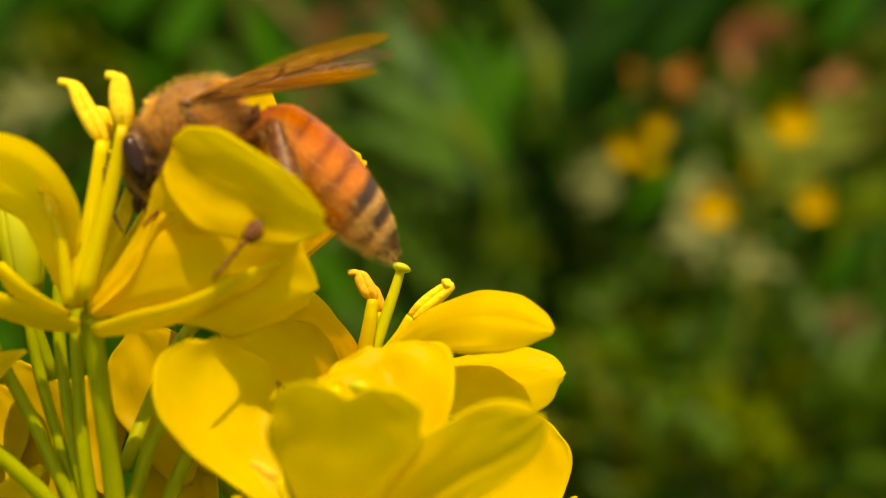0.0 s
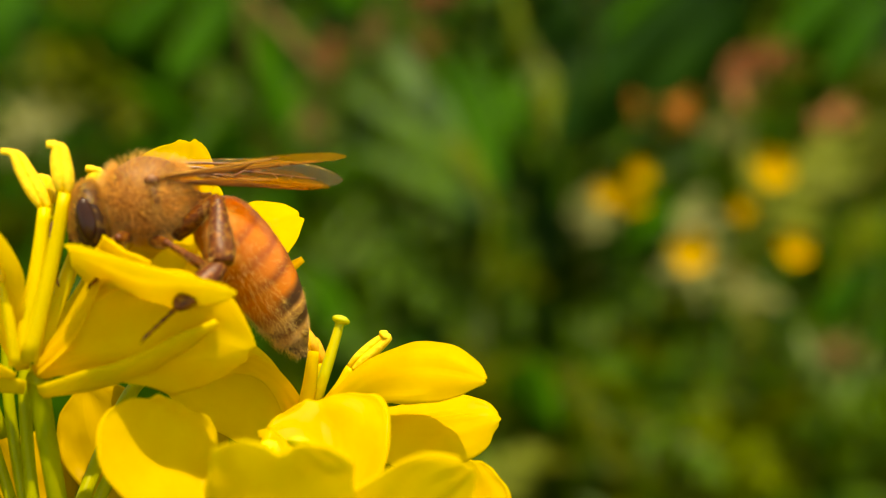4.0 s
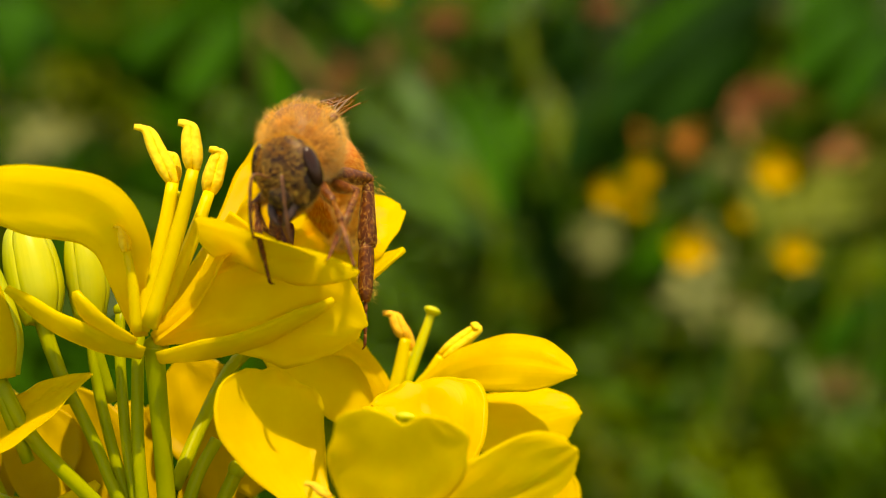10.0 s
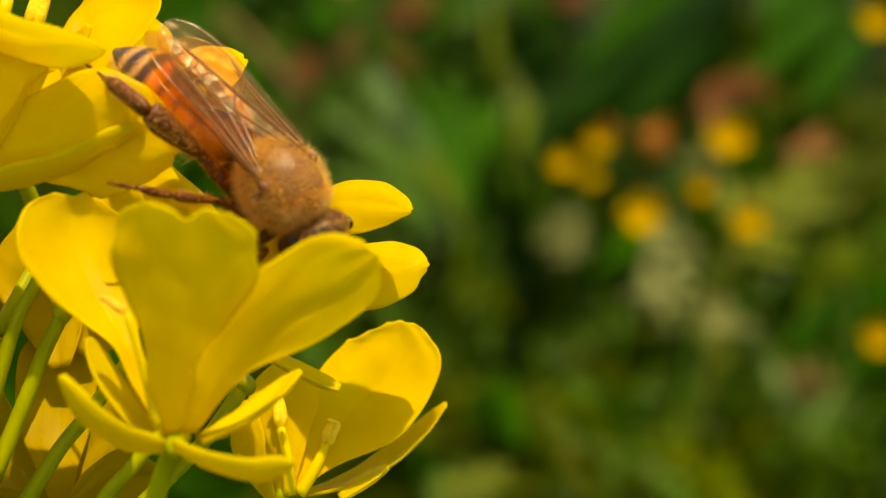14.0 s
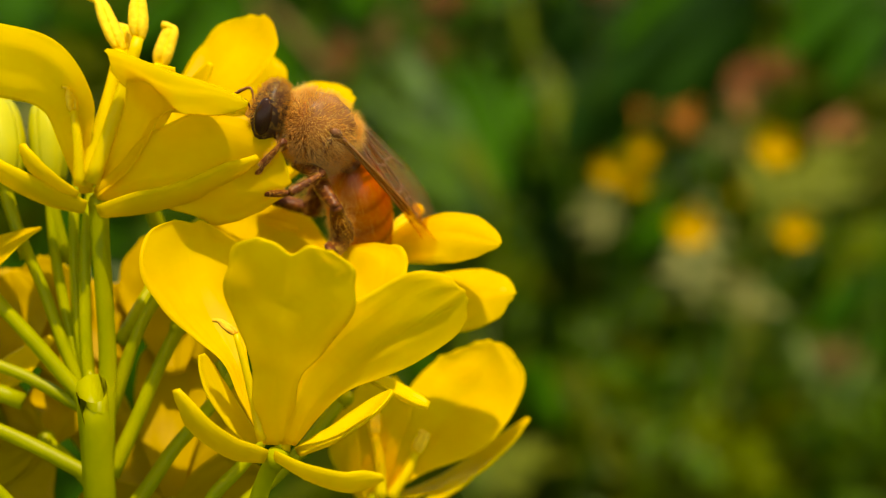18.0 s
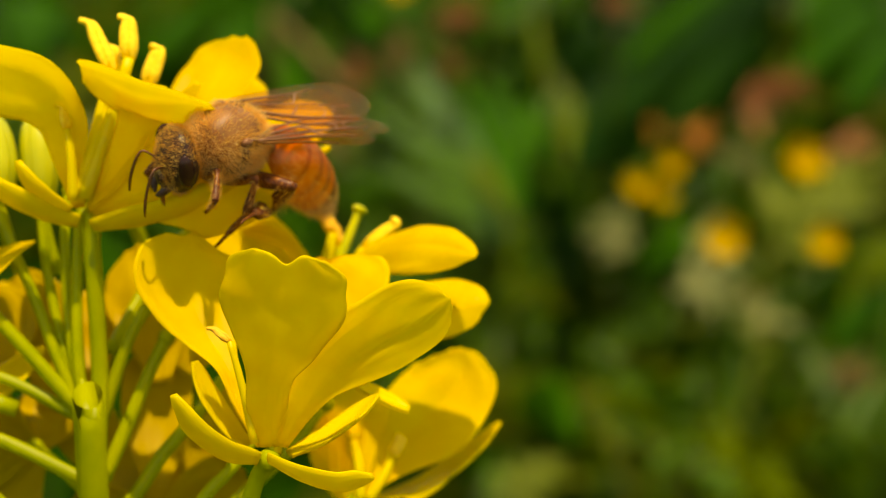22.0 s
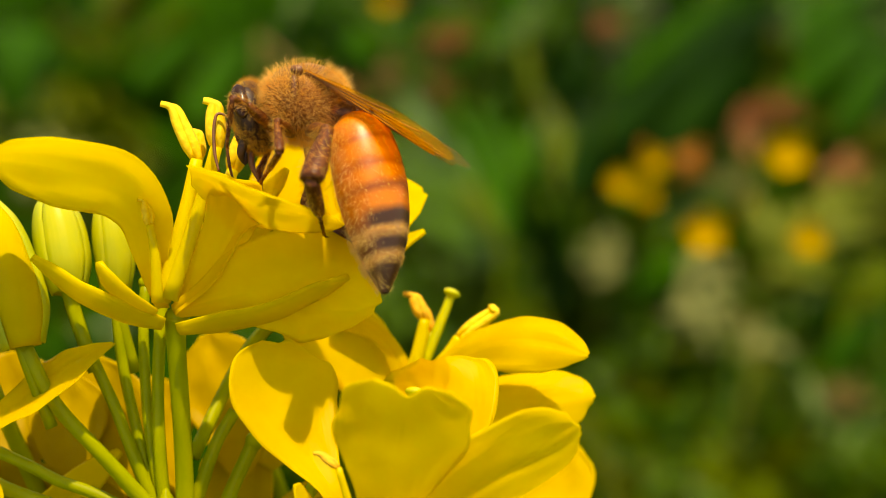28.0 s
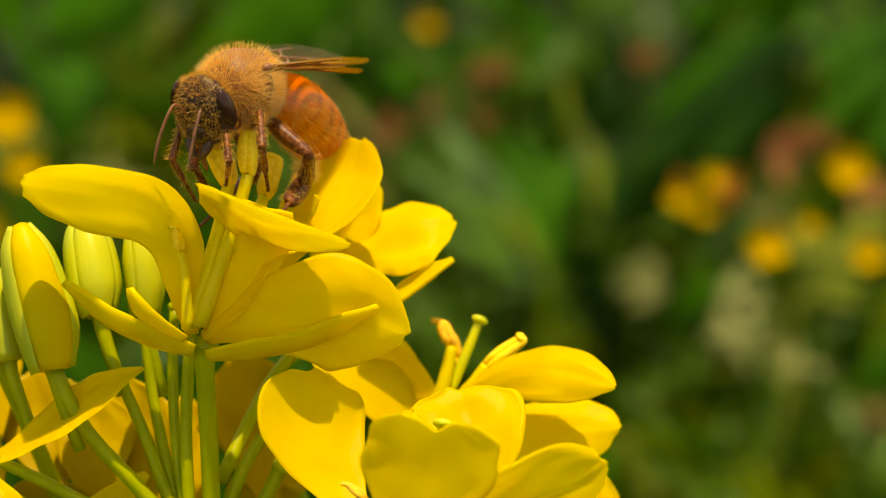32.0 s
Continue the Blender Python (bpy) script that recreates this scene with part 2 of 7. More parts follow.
MAIN_STALK = [(-8.52, -2.30, -7.20, 0.10), (-8.42, -2.62, -8.00, 0.50), (-8.20, -3.10, -9.20, 0.66), (-7.91, -3.83, -10.63, 0.71), (-7.50, -4.97, -13.18, 0.77), (-7.12, -6.20, -16.32, 0.78)]
main = scaled(MAIN_STALK, HEAD)
low = Vector(main[-1][:3])
main += [tuple(low.lerp(FOOT, k) + Vector((0.002 * math.sin(k * 5), 0.003 * math.sin(k * 4), 0))) + (0.0009 + 0.0012 * k,) for k in (0.25, 0.5, 0.75, 1.0)]
stem = under("stem", tube(main, 12, 5), STEM, plant, main[0][:3], "smooth light green main stalk")
FLOWERS, hinged = {}, {}


def flower(who, stations, label="open four-petalled yellow mustard flower on a green stalk"):
    """A flower's stalk and receptacle, from the top down; (x, y, z, radius) in mm from HEAD."""
    pts = scaled(stations, HEAD)
    top, nxt = Vector(pts[0][:3]), Vector(pts[1][:3])
    knob = blob(top, (0.00058, 0.00058, 0.00050), top - nxt, 6, 10)
    FLOWERS[who] = under("flower", join(tube(pts, 10, 5), knob), STEM, plant, top, label)


def grow(who, kind, stations, n0, n1, cup, notch=None):
    """A petal or sepal from its foot to its tip; (x, y, z, half width) in mm from HEAD, the inner side at foot and tip."""
    pts = scaled(stations, HEAD)
    seed = sum(abs(c) for c in stations[-1][:3])
    if kind == "sepal":
        data, mat = blade([(*p[:3], p[3] * 1.4) for p in pts], n0, n1, cup * 0.7, 10, 5, 0.00026, 0.08, seed, ragged=0.08), SEPAL
    else:
        data, mat = blade(pts, n0, n1, cup, 22, 7, 0.00009, 0.115, seed, notch=notch if notch is not None else 0.0 if kind == "claw" else 0.03 * (seed % 1.0), ragged=0.08, tip=0.0 if kind == "claw" else 0.07), PETAL
    # added pale strip: a claw's pale underside and its sunlit edge, painted as colour
    if kind == "fold":
        mat = FILAMENT
    # flowers at the back take the yellow with shade put into its colour
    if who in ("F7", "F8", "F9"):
        mat = PETAL_SHADED
    ob = under("sepal" if kind == "sepal" else "petal", data, mat, FLOWERS[who], pts[0][:3])
    if kind in ("claw", "limb"):
        hinged[kind] = ob
        ob["label"] = "broad petal end bent by the bee" if kind == "limb" else "narrow petal foot"


flower("F1", [(2.11, -9.55, -7.18, 0.45), (1.43, -8.72, -8.72, 0.42), (0.66, -8.72, -10.75, 0.43), (-2.04, -7.81, -15.14, 0.45), (-6.35, -7.43, -18.44, 0.49)])
flower("F2", [(3.48, 1.62, -9.75, 0.38), (1.44, -0.37, -12.18, 0.36), (-1.92, -3.12, -14.95, 0.38), (-6.41, -7.13, -18.31, 0.44)])
flower("F3", [(-8.33, 0.18, 0.72, 0.62), (-8.30, -0.10, -0.15, 0.48), (-7.97, -1.13, -3.55, 0.44), (-7.61, -2.18, -6.98, 0.44), (-7.47, -3.70, -10.01, 0.44), (-7.38, -4.96, -13.17, 0.44)])
flower("F4", [(-2.27, 6.16, -0.54, 0.38), (-4.93, 4.65, -2.53, 0.33), (-6.36, 2.33, -4.56, 0.34), (-7.45, -0.50, -6.46, 0.34)])
flower("F5", [(5.23, 1.67, -15.79, 0.44), (1.63, -0.46, -17.47, 0.42), (-2.78, -2.69, -19.33, 0.45), (-6.92, -4.47, -21.40, 0.51)])
flower("F6", [(-19.28, -1.43, -6.68, 0.44), (-16.14, -2.37, -7.72, 0.39), (-11.87, -2.69, -9.03, 0.44)])
flower("F7", [(-11.95, 0.79, -13.15, 0.38), (-10.03, -1.03, -13.32, 0.33), (-8.05, -4.14, -12.74, 0.39)])
flower("F8", [(-4.97, -0.68, -15.68, 0.38), (-5.64, -3.58, -15.74, 0.38), (-6.89, -6.19, -16.30, 0.44)])
for who, at in (("F9", (-8.82, 9.99, -2.03)), ("F10", (-19.47, 2.01, 0.02))):
    a = Vector(at)
    flower(who, [(*a, 0.4), (*(a + Vector((2.0, 0.5, -6.0))), 0.4), (*(a + Vector((5.0, 0.0, -14.0))), 0.45)], "yellow mustard flower half hidden behind the stalks")
grow("F1", "petal", [(2.07, -9.34, -6.61, 0.53), (1.92, -9.20, -4.80, 0.97), (2.03, -9.17, -2.97, 1.19), (2.30, -9.33, -1.45, 1.98), (2.55, -9.35, 0.13, 2.72), (2.72, -9.45, 1.46, 3.00), (2.85, -9.52, 2.65, 2.72), (2.95, -9.58, 3.45, 1.70)], (0.00, 0.95, -0.26), (0.00, 0.99, 0.01), .12, 0.16)
grow("F1", "petal", [(2.65, -9.31, -6.56, 0.37), (3.46, -8.88, -4.86, 0.86), (4.66, -8.60, -3.20, 1.40), (6.58, -8.36, -1.60, 2.17), (8.12, -8.29, -0.49, 2.29), (9.49, -8.12, 0.62, 1.75), (10.15, -7.97, 1.10, 0.70)], (-0.40, 0.92, -0.01), (-0.30, 0.95, 0.14), .35)
grow("F1", "petal", [(1.68, -8.97, -6.77, 0.32), (0.41, -7.54, -5.33, 0.45), (-0.41, -6.35, -4.08, 0.62), (-1.41, -5.11, -3.23, 1.35), (-2.36, -3.91, -2.15, 2.35), (-3.00, -2.93, -1.02, 2.75), (-3.26, -2.25, -0.00, 2.35), (-3.22, -1.80, 0.84, 0.95)], (0.50, -0.54, 0.66), (0.35, -0.47, 0.79), .12)
grow("F1", "petal", [(2.27, -8.77, -6.82, 0.37), (3.26, -5.69, -5.48, 0.93), (3.40, -3.03, -2.88, 2.35), (4.00, -1.82, -2.16, 2.95), (4.02, -0.56, -1.58, 2.90), (3.80, 0.24, -1.19, 2.10), (3.65, 0.69, -1.02, 0.85)], (0.00, -0.67, 0.73), (0.00, -0.49, 0.86), .15)
grow("F2", "petal", [(3.10, 4.99, -5.33, 0.33), (4.40, 4.79, -3.70, 0.66), (5.93, 4.25, -2.24, 1.14), (7.66, 3.60, -1.38, 1.59), (9.12, 2.90, -0.99, 1.55), (10.32, 2.26, -0.88, 0.98), (11.13, 1.63, -0.79, 0.20)], (0.00, -0.58, 0.80), (0.10, -0.60, 0.75), -.35)
grow("F2", "petal", [(3.35, 4.85, -6.17, 0.33), (5.33, 4.76, -5.13, 0.85), (7.04, 4.27, -5.15, 1.55), (8.82, 3.96, -4.90, 1.80), (10.35, 3.94, -4.58, 1.55), (11.30, 3.99, -4.35, 1.00), (11.82, 4.05, -4.39, 0.33)], (0.00, -0.58, 0.80), (0.10, -0.60, 0.75), -.3)
grow("F2", "petal", [(2.73, 4.72, -6.40, 0.37), (2.28, 5.39, -4.66, 0.58), (1.62, 5.70, -3.32, 0.52), (0.68, 5.87, -2.44, 0.56), (-0.47, 5.86, -2.05, 0.66), (-1.49, 5.84, -1.88, 0.38)], (0.20, -0.49, 0.86), (0.00, -0.39, 0.92), .05)
grow("F2", "petal", [(2.73, 4.65, -6.51, 0.47), (1.55, 4.80, -5.26, 1.41), (0.04, 5.08, -3.59, 2.17), (-1.72, 5.31, -2.01, 2.37), (-3.08, 5.61, -0.70, 1.71), (-3.89, 5.82, 0.07, 0.57)], (0.20, -0.54, 0.77), (0.20, -0.54, 0.77), .08)
grow("F3", "petal", [(-8.98, 0.38, 1.07, 0.35), (-9.57, 0.94, 3.45, 0.96), (-9.96, 1.32, 5.47, 1.52), (-11.39, 1.33, 7.10, 2.25), (-13.80, 0.82, 7.83, 2.45), (-15.70, 0.55, 8.13, 1.95), (-16.80, 0.40, 8.26, 1.00)], (0.30, 0.93, -0.19), (0.00, 0.80, 0.58), -.25)
grow("F3", "petal", [(-8.32, -0.30, 1.29, 0.20), (-6.78, -0.23, 2.80, 0.28), (-5.94, 0.10, 4.16, 0.31), (-5.28, 0.44, 5.34, 0.31), (-4.24, 0.59, 5.82, 0.15)], (-0.50, -0.54, 0.66), (-0.20, -0.03, 0.94), .3)
grow("F3", "claw", [(-8.20, 0.04, 1.28, 0.40), (-7.10, 0.40, 3.20, 0.80), (-6.15, 0.75, 5.10, 1.20), (-5.75, 0.87, 6.71, 1.45), (-5.70, 0.81, 7.81, 1.20)], (0.40, 0.84, -0.25), (0.30, 0.92, -0.01), .12)
grow("F3", "limb", [(-8.92, 1.33, 8.10, 0.75), (-8.35, 1.05, 8.00, 1.45), (-7.30, 0.52, 7.80, 1.98), (-5.79, -0.23, 7.60, 2.10), (-4.04, -0.85, 7.53, 1.85), (-2.60, -1.35, 7.52, 1.15), (-1.85, -1.60, 7.52, 0.50)], (0.10, 0.86, 0.49), (0.15, 0.69, 0.70), -.2)
grow("F3", "petal", [(-8.39, -0.22, 1.24, 0.35), (-6.73, -0.31, 2.08, 1.01), (-4.94, -0.46, 2.79, 2.04), (-2.81, -0.69, 3.19, 2.71), (-1.07, -0.75, 3.08, 2.56), (0.27, -0.81, 2.77, 1.64), (1.04, -0.83, 2.55, 0.61)], (-0.10, 0.93, -0.19), (0.10, 0.98, -0.10), .25)
grow("F3", "petal", [(-8.47, 0.87, 1.13, 0.35), (-6.38, 3.15, 2.85, 0.89), (-4.55, 5.55, 4.39, 1.55), (-3.27, 7.10, 5.65, 2.21), (-2.60, 8.11, 6.60, 2.11), (-2.18, 8.77, 7.34, 1.34), (-2.03, 9.14, 7.76, 0.57)], (-0.40, -0.64, 0.60), (-0.25, -0.63, 0.71), .15)
grow("F4", "petal", [(-2.96, 6.74, 0.87, 0.38), (-1.35, 7.88, 2.02, 1.41), (-0.12, 8.28, 2.71, 2.07), (1.12, 8.63, 3.30, 1.98), (2.18, 8.83, 3.65, 1.32), (2.80, 8.94, 3.84, 0.47)], (-0.20, -0.44, 0.83), (-0.10, -0.39, 0.92), -.15)
grow("F4", "petal", [(-2.97, 7.18, 0.80, 0.38), (-3.12, 8.57, 2.01, 1.41), (-2.96, 9.82, 3.35, 2.15), (-2.79, 10.74, 4.53, 1.86), (-2.71, 11.28, 5.25, 0.74)], (0.00, -0.63, 0.71), (0.00, -0.58, 0.80), .1)
grow("F5", "petal", [(5.48, 1.93, -15.33, 0.40), (6.52, 3.12, -14.09, 1.28), (8.02, 4.44, -12.80, 2.45), (9.38, 5.62, -11.59, 2.82), (10.17, 6.51, -10.44, 2.53), (10.40, 7.14, -9.56, 1.65), (10.43, 7.48, -8.98, 0.68)], (-0.20, -0.72, 0.65), (-0.15, -0.60, 0.75), .15)
grow("F5", "petal", [(6.08, 2.30, -15.89, 0.39), (8.11, 3.22, -15.69, 0.98), (10.11, 4.27, -14.88, 1.26), (11.79, 5.36, -13.60, 0.97), (12.76, 5.85, -12.57, 0.29)], (-0.20, 0.19, 0.93), (-0.50, 0.00, 0.81), .3)
grow("F5", "petal", [(5.23, 1.67, -15.79, 0.40), (4.92, 2.63, -14.15, 1.09), (4.87, 3.93, -12.49, 1.67), (5.03, 4.96, -11.33, 1.57), (5.08, 5.68, -10.50, 0.69)], (0.20, 0.88, -0.28), (0.00, 0.93, -0.19), .1)
grow("F5", "petal", [(4.65, 1.30, -15.63, 0.30), (3.96, 1.76, -14.44, 0.69), (3.38, 2.48, -13.21, 1.09), (3.12, 3.24, -12.29, 0.89), (2.98, 3.79, -11.76, 0.40)], (0.50, 0.79, -0.23), (0.50, 0.84, -0.14), .1)
grow("F6", "petal", [(-19.00, -1.47, -6.14, 0.34), (-17.32, -1.41, -5.05, 0.89), (-15.42, -1.17, -3.63, 1.69), (-13.83, -0.82, -2.42, 1.69), (-12.39, -0.43, -1.35, 0.90), (-11.28, -0.18, -0.72, 0.20)], (0.10, -0.03, 0.94), (0.20, 0.04, 0.96), .15)
grow("F6", "petal", [(-19.13, -1.54, -6.27, 0.34), (-18.20, -2.75, -6.37, 0.80), (-17.58, -3.81, -7.21, 1.60), (-17.42, -4.72, -8.19, 1.41), (-17.31, -5.27, -8.77, 0.50)], (0.00, -0.31, 0.87), (0.00, -0.63, 0.71), .1)
grow("F6", "petal", [(-19.49, -1.14, -6.57, 0.34), (-20.70, -0.77, -5.93, 0.98), (-22.23, -0.28, -5.09, 1.96), (-23.43, -0.04, -4.68, 0.98)], (0.20, -0.44, 0.83), (0.20, -0.44, 0.83), .1)
grow("F6", "sepal", [(-15.08, -2.29, -9.55, 0.39), (-13.79, -1.47, -8.93, 0.73), (-12.35, -0.56, -7.95, 0.68), (-11.11, 0.20, -6.85, 0.15)], (0.00, -0.26, 0.96), (0.00, -0.26, 0.96), .3)
# pale blade added for the lit edge of the right petal's claw
grow("F1", "fold", [(2.02, -9.23, -7.19, 0.20), (2.92, -8.51, -5.59, 0.35), (3.45, -7.89, -4.20, 0.42), (3.79, -7.13, -2.45, 0.42), (3.97, -6.49, -0.95, 0.10)], (0.30, -0.80, 0.50), (0.55, -0.70, 0.45), .3)
grow("F1", "sepal", [(1.61, -9.83, -7.08, 0.37), (0.08, -10.30, -6.54, 0.65), (-1.26, -10.54, -5.38, 0.60), (-1.99, -10.33, -4.39, 0.44), (-2.34, -10.17, -3.72, 0.13)], (0.40, 0.82, 0.22), (0.60, 0.72, 0.05), .5)
grow("F1", "sepal", [(3.05, -9.15, -7.08, 0.32), (4.39, -8.23, -6.71, 0.58), (5.84, -7.00, -5.98, 0.57), (6.57, -6.36, -5.48, 0.36), (6.96, -6.08, -5.18, 0.10)], (-0.30, 0.05, 0.89), (-0.30, 0.05, 0.89), .5)
grow("F1", "sepal", [(2.23, -10.07, -6.90, 0.37), (3.93, -11.19, -7.10, 0.65), (5.54, -11.83, -7.03, 0.66), (6.70, -11.94, -6.62, 0.44), (7.28, -11.93, -6.40, 0.13)], (0.00, 0.80, 0.58), (0.00, 0.80, 0.58), .5)
grow("F1", "sepal", [(0.76, -8.01, -7.50, 0.31), (-0.30, -7.60, -6.39, 0.42), (-1.30, -7.05, -5.18, 0.44), (-1.80, -6.60, -4.28, 0.30), (-2.00, -6.40, -3.80, 0.12)], (0.50, -0.41, 0.70), (0.50, -0.41, 0.70), .5)
grow("F3", "sepal", [(-8.88, -0.46, 0.61, 0.35), (-10.73, -0.79, 1.24, 0.61), (-12.59, -0.84, 2.14, 0.61), (-14.02, -0.62, 3.11, 0.41), (-14.89, -0.38, 3.73, 0.15)], (0.20, 0.83, 0.44), (0.20, 0.83, 0.44), .5)
grow("F3", "sepal", [(-9.31, -0.64, 1.31, 0.30), (-10.34, -0.96, 2.13, 0.43), (-11.11, -1.02, 2.82, 0.43), (-11.64, -0.77, 3.46, 0.31), (-11.78, -0.57, 3.80, 0.12)], (0.30, 0.78, 0.36), (0.50, 0.77, 0.13), .4)
grow("F3", "sepal", [(-8.04, -0.73, 0.55, 0.35), (-5.82, -1.22, 1.30, 0.63), (-3.52, -1.31, 2.12, 0.63), (-1.48, -1.12, 3.25, 0.46), (-0.28, -0.91, 4.02, 0.12)], (-0.20, 0.77, 0.54), (-0.20, 0.77, 0.54), .5)
grow("F3", "sepal", [(-5.33, 5.41, 3.75, 0.29), (-4.55, 5.03, 5.10, 0.39), (-4.04, 5.05, 5.91, 0.29), (-3.74, 5.13, 6.44, 0.12)], (0.00, -0.44, 0.83), (0.00, -0.44, 0.83), .4)
grow("F4", "sepal", [(-1.37, 5.21, -0.58, 0.33), (0.35, 5.90, 0.80, 0.57), (1.94, 6.51, 2.05, 0.48), (2.97, 6.90, 2.72, 0.11)], (-0.30, 0.05, 0.89), (-0.30, 0.05, 0.89), .5)
grow("F5", "sepal", [(7.91, 1.72, -15.71, 0.30), (8.89, 2.05, -15.11, 0.50), (9.74, 2.36, -14.59, 0.40), (10.16, 2.53, -14.31, 0.10)], (-0.30, 0.05, 0.89), (-0.30, 0.05, 0.89), .5)
grow("F2", "sepal", [(4.85, -2.14, -6.32, 0.40), (6.00, -1.96, -7.01, 0.44), (7.30, -1.90, -7.70, 0.39), (8.22, -1.99, -8.04, 0.20)], (0.00, -0.03, 0.94), (0.00, -0.03, 0.94), .7)
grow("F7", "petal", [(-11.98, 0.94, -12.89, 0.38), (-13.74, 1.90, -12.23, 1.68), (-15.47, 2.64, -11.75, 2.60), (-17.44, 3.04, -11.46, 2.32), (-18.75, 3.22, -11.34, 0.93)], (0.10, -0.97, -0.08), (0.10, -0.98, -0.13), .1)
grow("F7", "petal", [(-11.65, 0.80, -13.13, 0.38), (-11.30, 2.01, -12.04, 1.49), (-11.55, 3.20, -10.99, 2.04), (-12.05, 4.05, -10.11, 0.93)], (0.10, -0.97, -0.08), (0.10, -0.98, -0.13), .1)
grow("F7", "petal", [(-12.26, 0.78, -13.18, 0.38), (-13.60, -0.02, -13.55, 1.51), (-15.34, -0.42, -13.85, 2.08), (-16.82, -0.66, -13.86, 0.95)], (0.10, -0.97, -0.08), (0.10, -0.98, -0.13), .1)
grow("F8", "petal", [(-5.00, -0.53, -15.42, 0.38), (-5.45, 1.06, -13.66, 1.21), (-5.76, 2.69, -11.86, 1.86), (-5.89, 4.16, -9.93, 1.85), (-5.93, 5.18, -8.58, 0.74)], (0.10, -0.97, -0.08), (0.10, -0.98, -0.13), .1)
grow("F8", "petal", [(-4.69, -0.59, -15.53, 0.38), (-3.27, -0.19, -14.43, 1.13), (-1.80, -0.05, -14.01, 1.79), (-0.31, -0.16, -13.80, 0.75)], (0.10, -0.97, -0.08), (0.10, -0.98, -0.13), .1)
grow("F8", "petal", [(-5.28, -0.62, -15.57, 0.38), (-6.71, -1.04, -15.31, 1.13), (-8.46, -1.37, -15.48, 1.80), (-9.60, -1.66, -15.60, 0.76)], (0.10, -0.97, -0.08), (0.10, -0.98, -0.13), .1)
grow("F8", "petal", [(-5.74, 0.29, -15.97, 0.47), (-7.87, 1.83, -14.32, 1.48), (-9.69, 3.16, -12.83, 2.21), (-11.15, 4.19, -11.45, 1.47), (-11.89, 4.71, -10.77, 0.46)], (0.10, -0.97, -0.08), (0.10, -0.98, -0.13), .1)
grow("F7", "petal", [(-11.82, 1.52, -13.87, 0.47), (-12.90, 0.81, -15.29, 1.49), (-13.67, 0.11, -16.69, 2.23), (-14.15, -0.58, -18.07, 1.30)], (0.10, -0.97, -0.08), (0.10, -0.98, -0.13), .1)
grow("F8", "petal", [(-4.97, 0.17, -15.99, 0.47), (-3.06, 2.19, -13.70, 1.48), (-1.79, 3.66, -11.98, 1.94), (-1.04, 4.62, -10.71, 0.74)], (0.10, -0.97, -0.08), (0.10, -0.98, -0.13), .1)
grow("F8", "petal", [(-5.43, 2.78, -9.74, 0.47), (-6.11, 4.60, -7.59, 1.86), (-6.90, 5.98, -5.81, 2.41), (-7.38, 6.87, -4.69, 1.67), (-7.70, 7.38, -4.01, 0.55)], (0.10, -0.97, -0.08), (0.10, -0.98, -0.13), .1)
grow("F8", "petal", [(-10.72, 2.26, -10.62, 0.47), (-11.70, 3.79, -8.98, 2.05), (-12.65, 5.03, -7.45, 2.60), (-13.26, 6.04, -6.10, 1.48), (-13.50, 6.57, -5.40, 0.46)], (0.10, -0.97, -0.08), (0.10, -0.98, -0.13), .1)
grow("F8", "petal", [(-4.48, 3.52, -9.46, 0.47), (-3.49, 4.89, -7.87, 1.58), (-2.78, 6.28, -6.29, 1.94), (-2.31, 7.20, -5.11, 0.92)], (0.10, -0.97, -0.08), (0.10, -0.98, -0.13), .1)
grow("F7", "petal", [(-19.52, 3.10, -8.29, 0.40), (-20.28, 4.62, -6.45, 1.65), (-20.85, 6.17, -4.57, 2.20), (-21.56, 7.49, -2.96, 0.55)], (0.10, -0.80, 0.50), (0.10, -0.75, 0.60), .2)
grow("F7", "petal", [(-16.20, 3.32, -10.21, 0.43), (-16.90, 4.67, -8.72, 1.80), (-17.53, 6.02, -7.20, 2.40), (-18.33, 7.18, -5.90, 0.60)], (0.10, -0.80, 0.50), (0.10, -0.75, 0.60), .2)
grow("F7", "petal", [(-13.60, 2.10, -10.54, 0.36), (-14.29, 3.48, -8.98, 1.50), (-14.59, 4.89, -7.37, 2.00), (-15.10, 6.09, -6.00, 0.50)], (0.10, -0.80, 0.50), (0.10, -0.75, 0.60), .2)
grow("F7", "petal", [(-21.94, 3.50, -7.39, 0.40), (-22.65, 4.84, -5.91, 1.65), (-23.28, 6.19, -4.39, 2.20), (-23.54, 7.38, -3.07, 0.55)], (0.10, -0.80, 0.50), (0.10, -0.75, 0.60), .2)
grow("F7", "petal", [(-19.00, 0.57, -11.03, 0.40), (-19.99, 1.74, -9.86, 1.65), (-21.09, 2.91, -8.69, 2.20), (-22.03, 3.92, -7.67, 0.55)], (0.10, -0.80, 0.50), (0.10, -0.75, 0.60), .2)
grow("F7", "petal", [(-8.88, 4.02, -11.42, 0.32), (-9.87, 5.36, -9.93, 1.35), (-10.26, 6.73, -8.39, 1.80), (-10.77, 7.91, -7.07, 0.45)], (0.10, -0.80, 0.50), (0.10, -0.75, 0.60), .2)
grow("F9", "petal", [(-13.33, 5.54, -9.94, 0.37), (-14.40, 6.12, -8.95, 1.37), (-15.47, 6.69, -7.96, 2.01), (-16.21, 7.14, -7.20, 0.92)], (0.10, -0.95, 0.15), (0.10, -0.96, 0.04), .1)
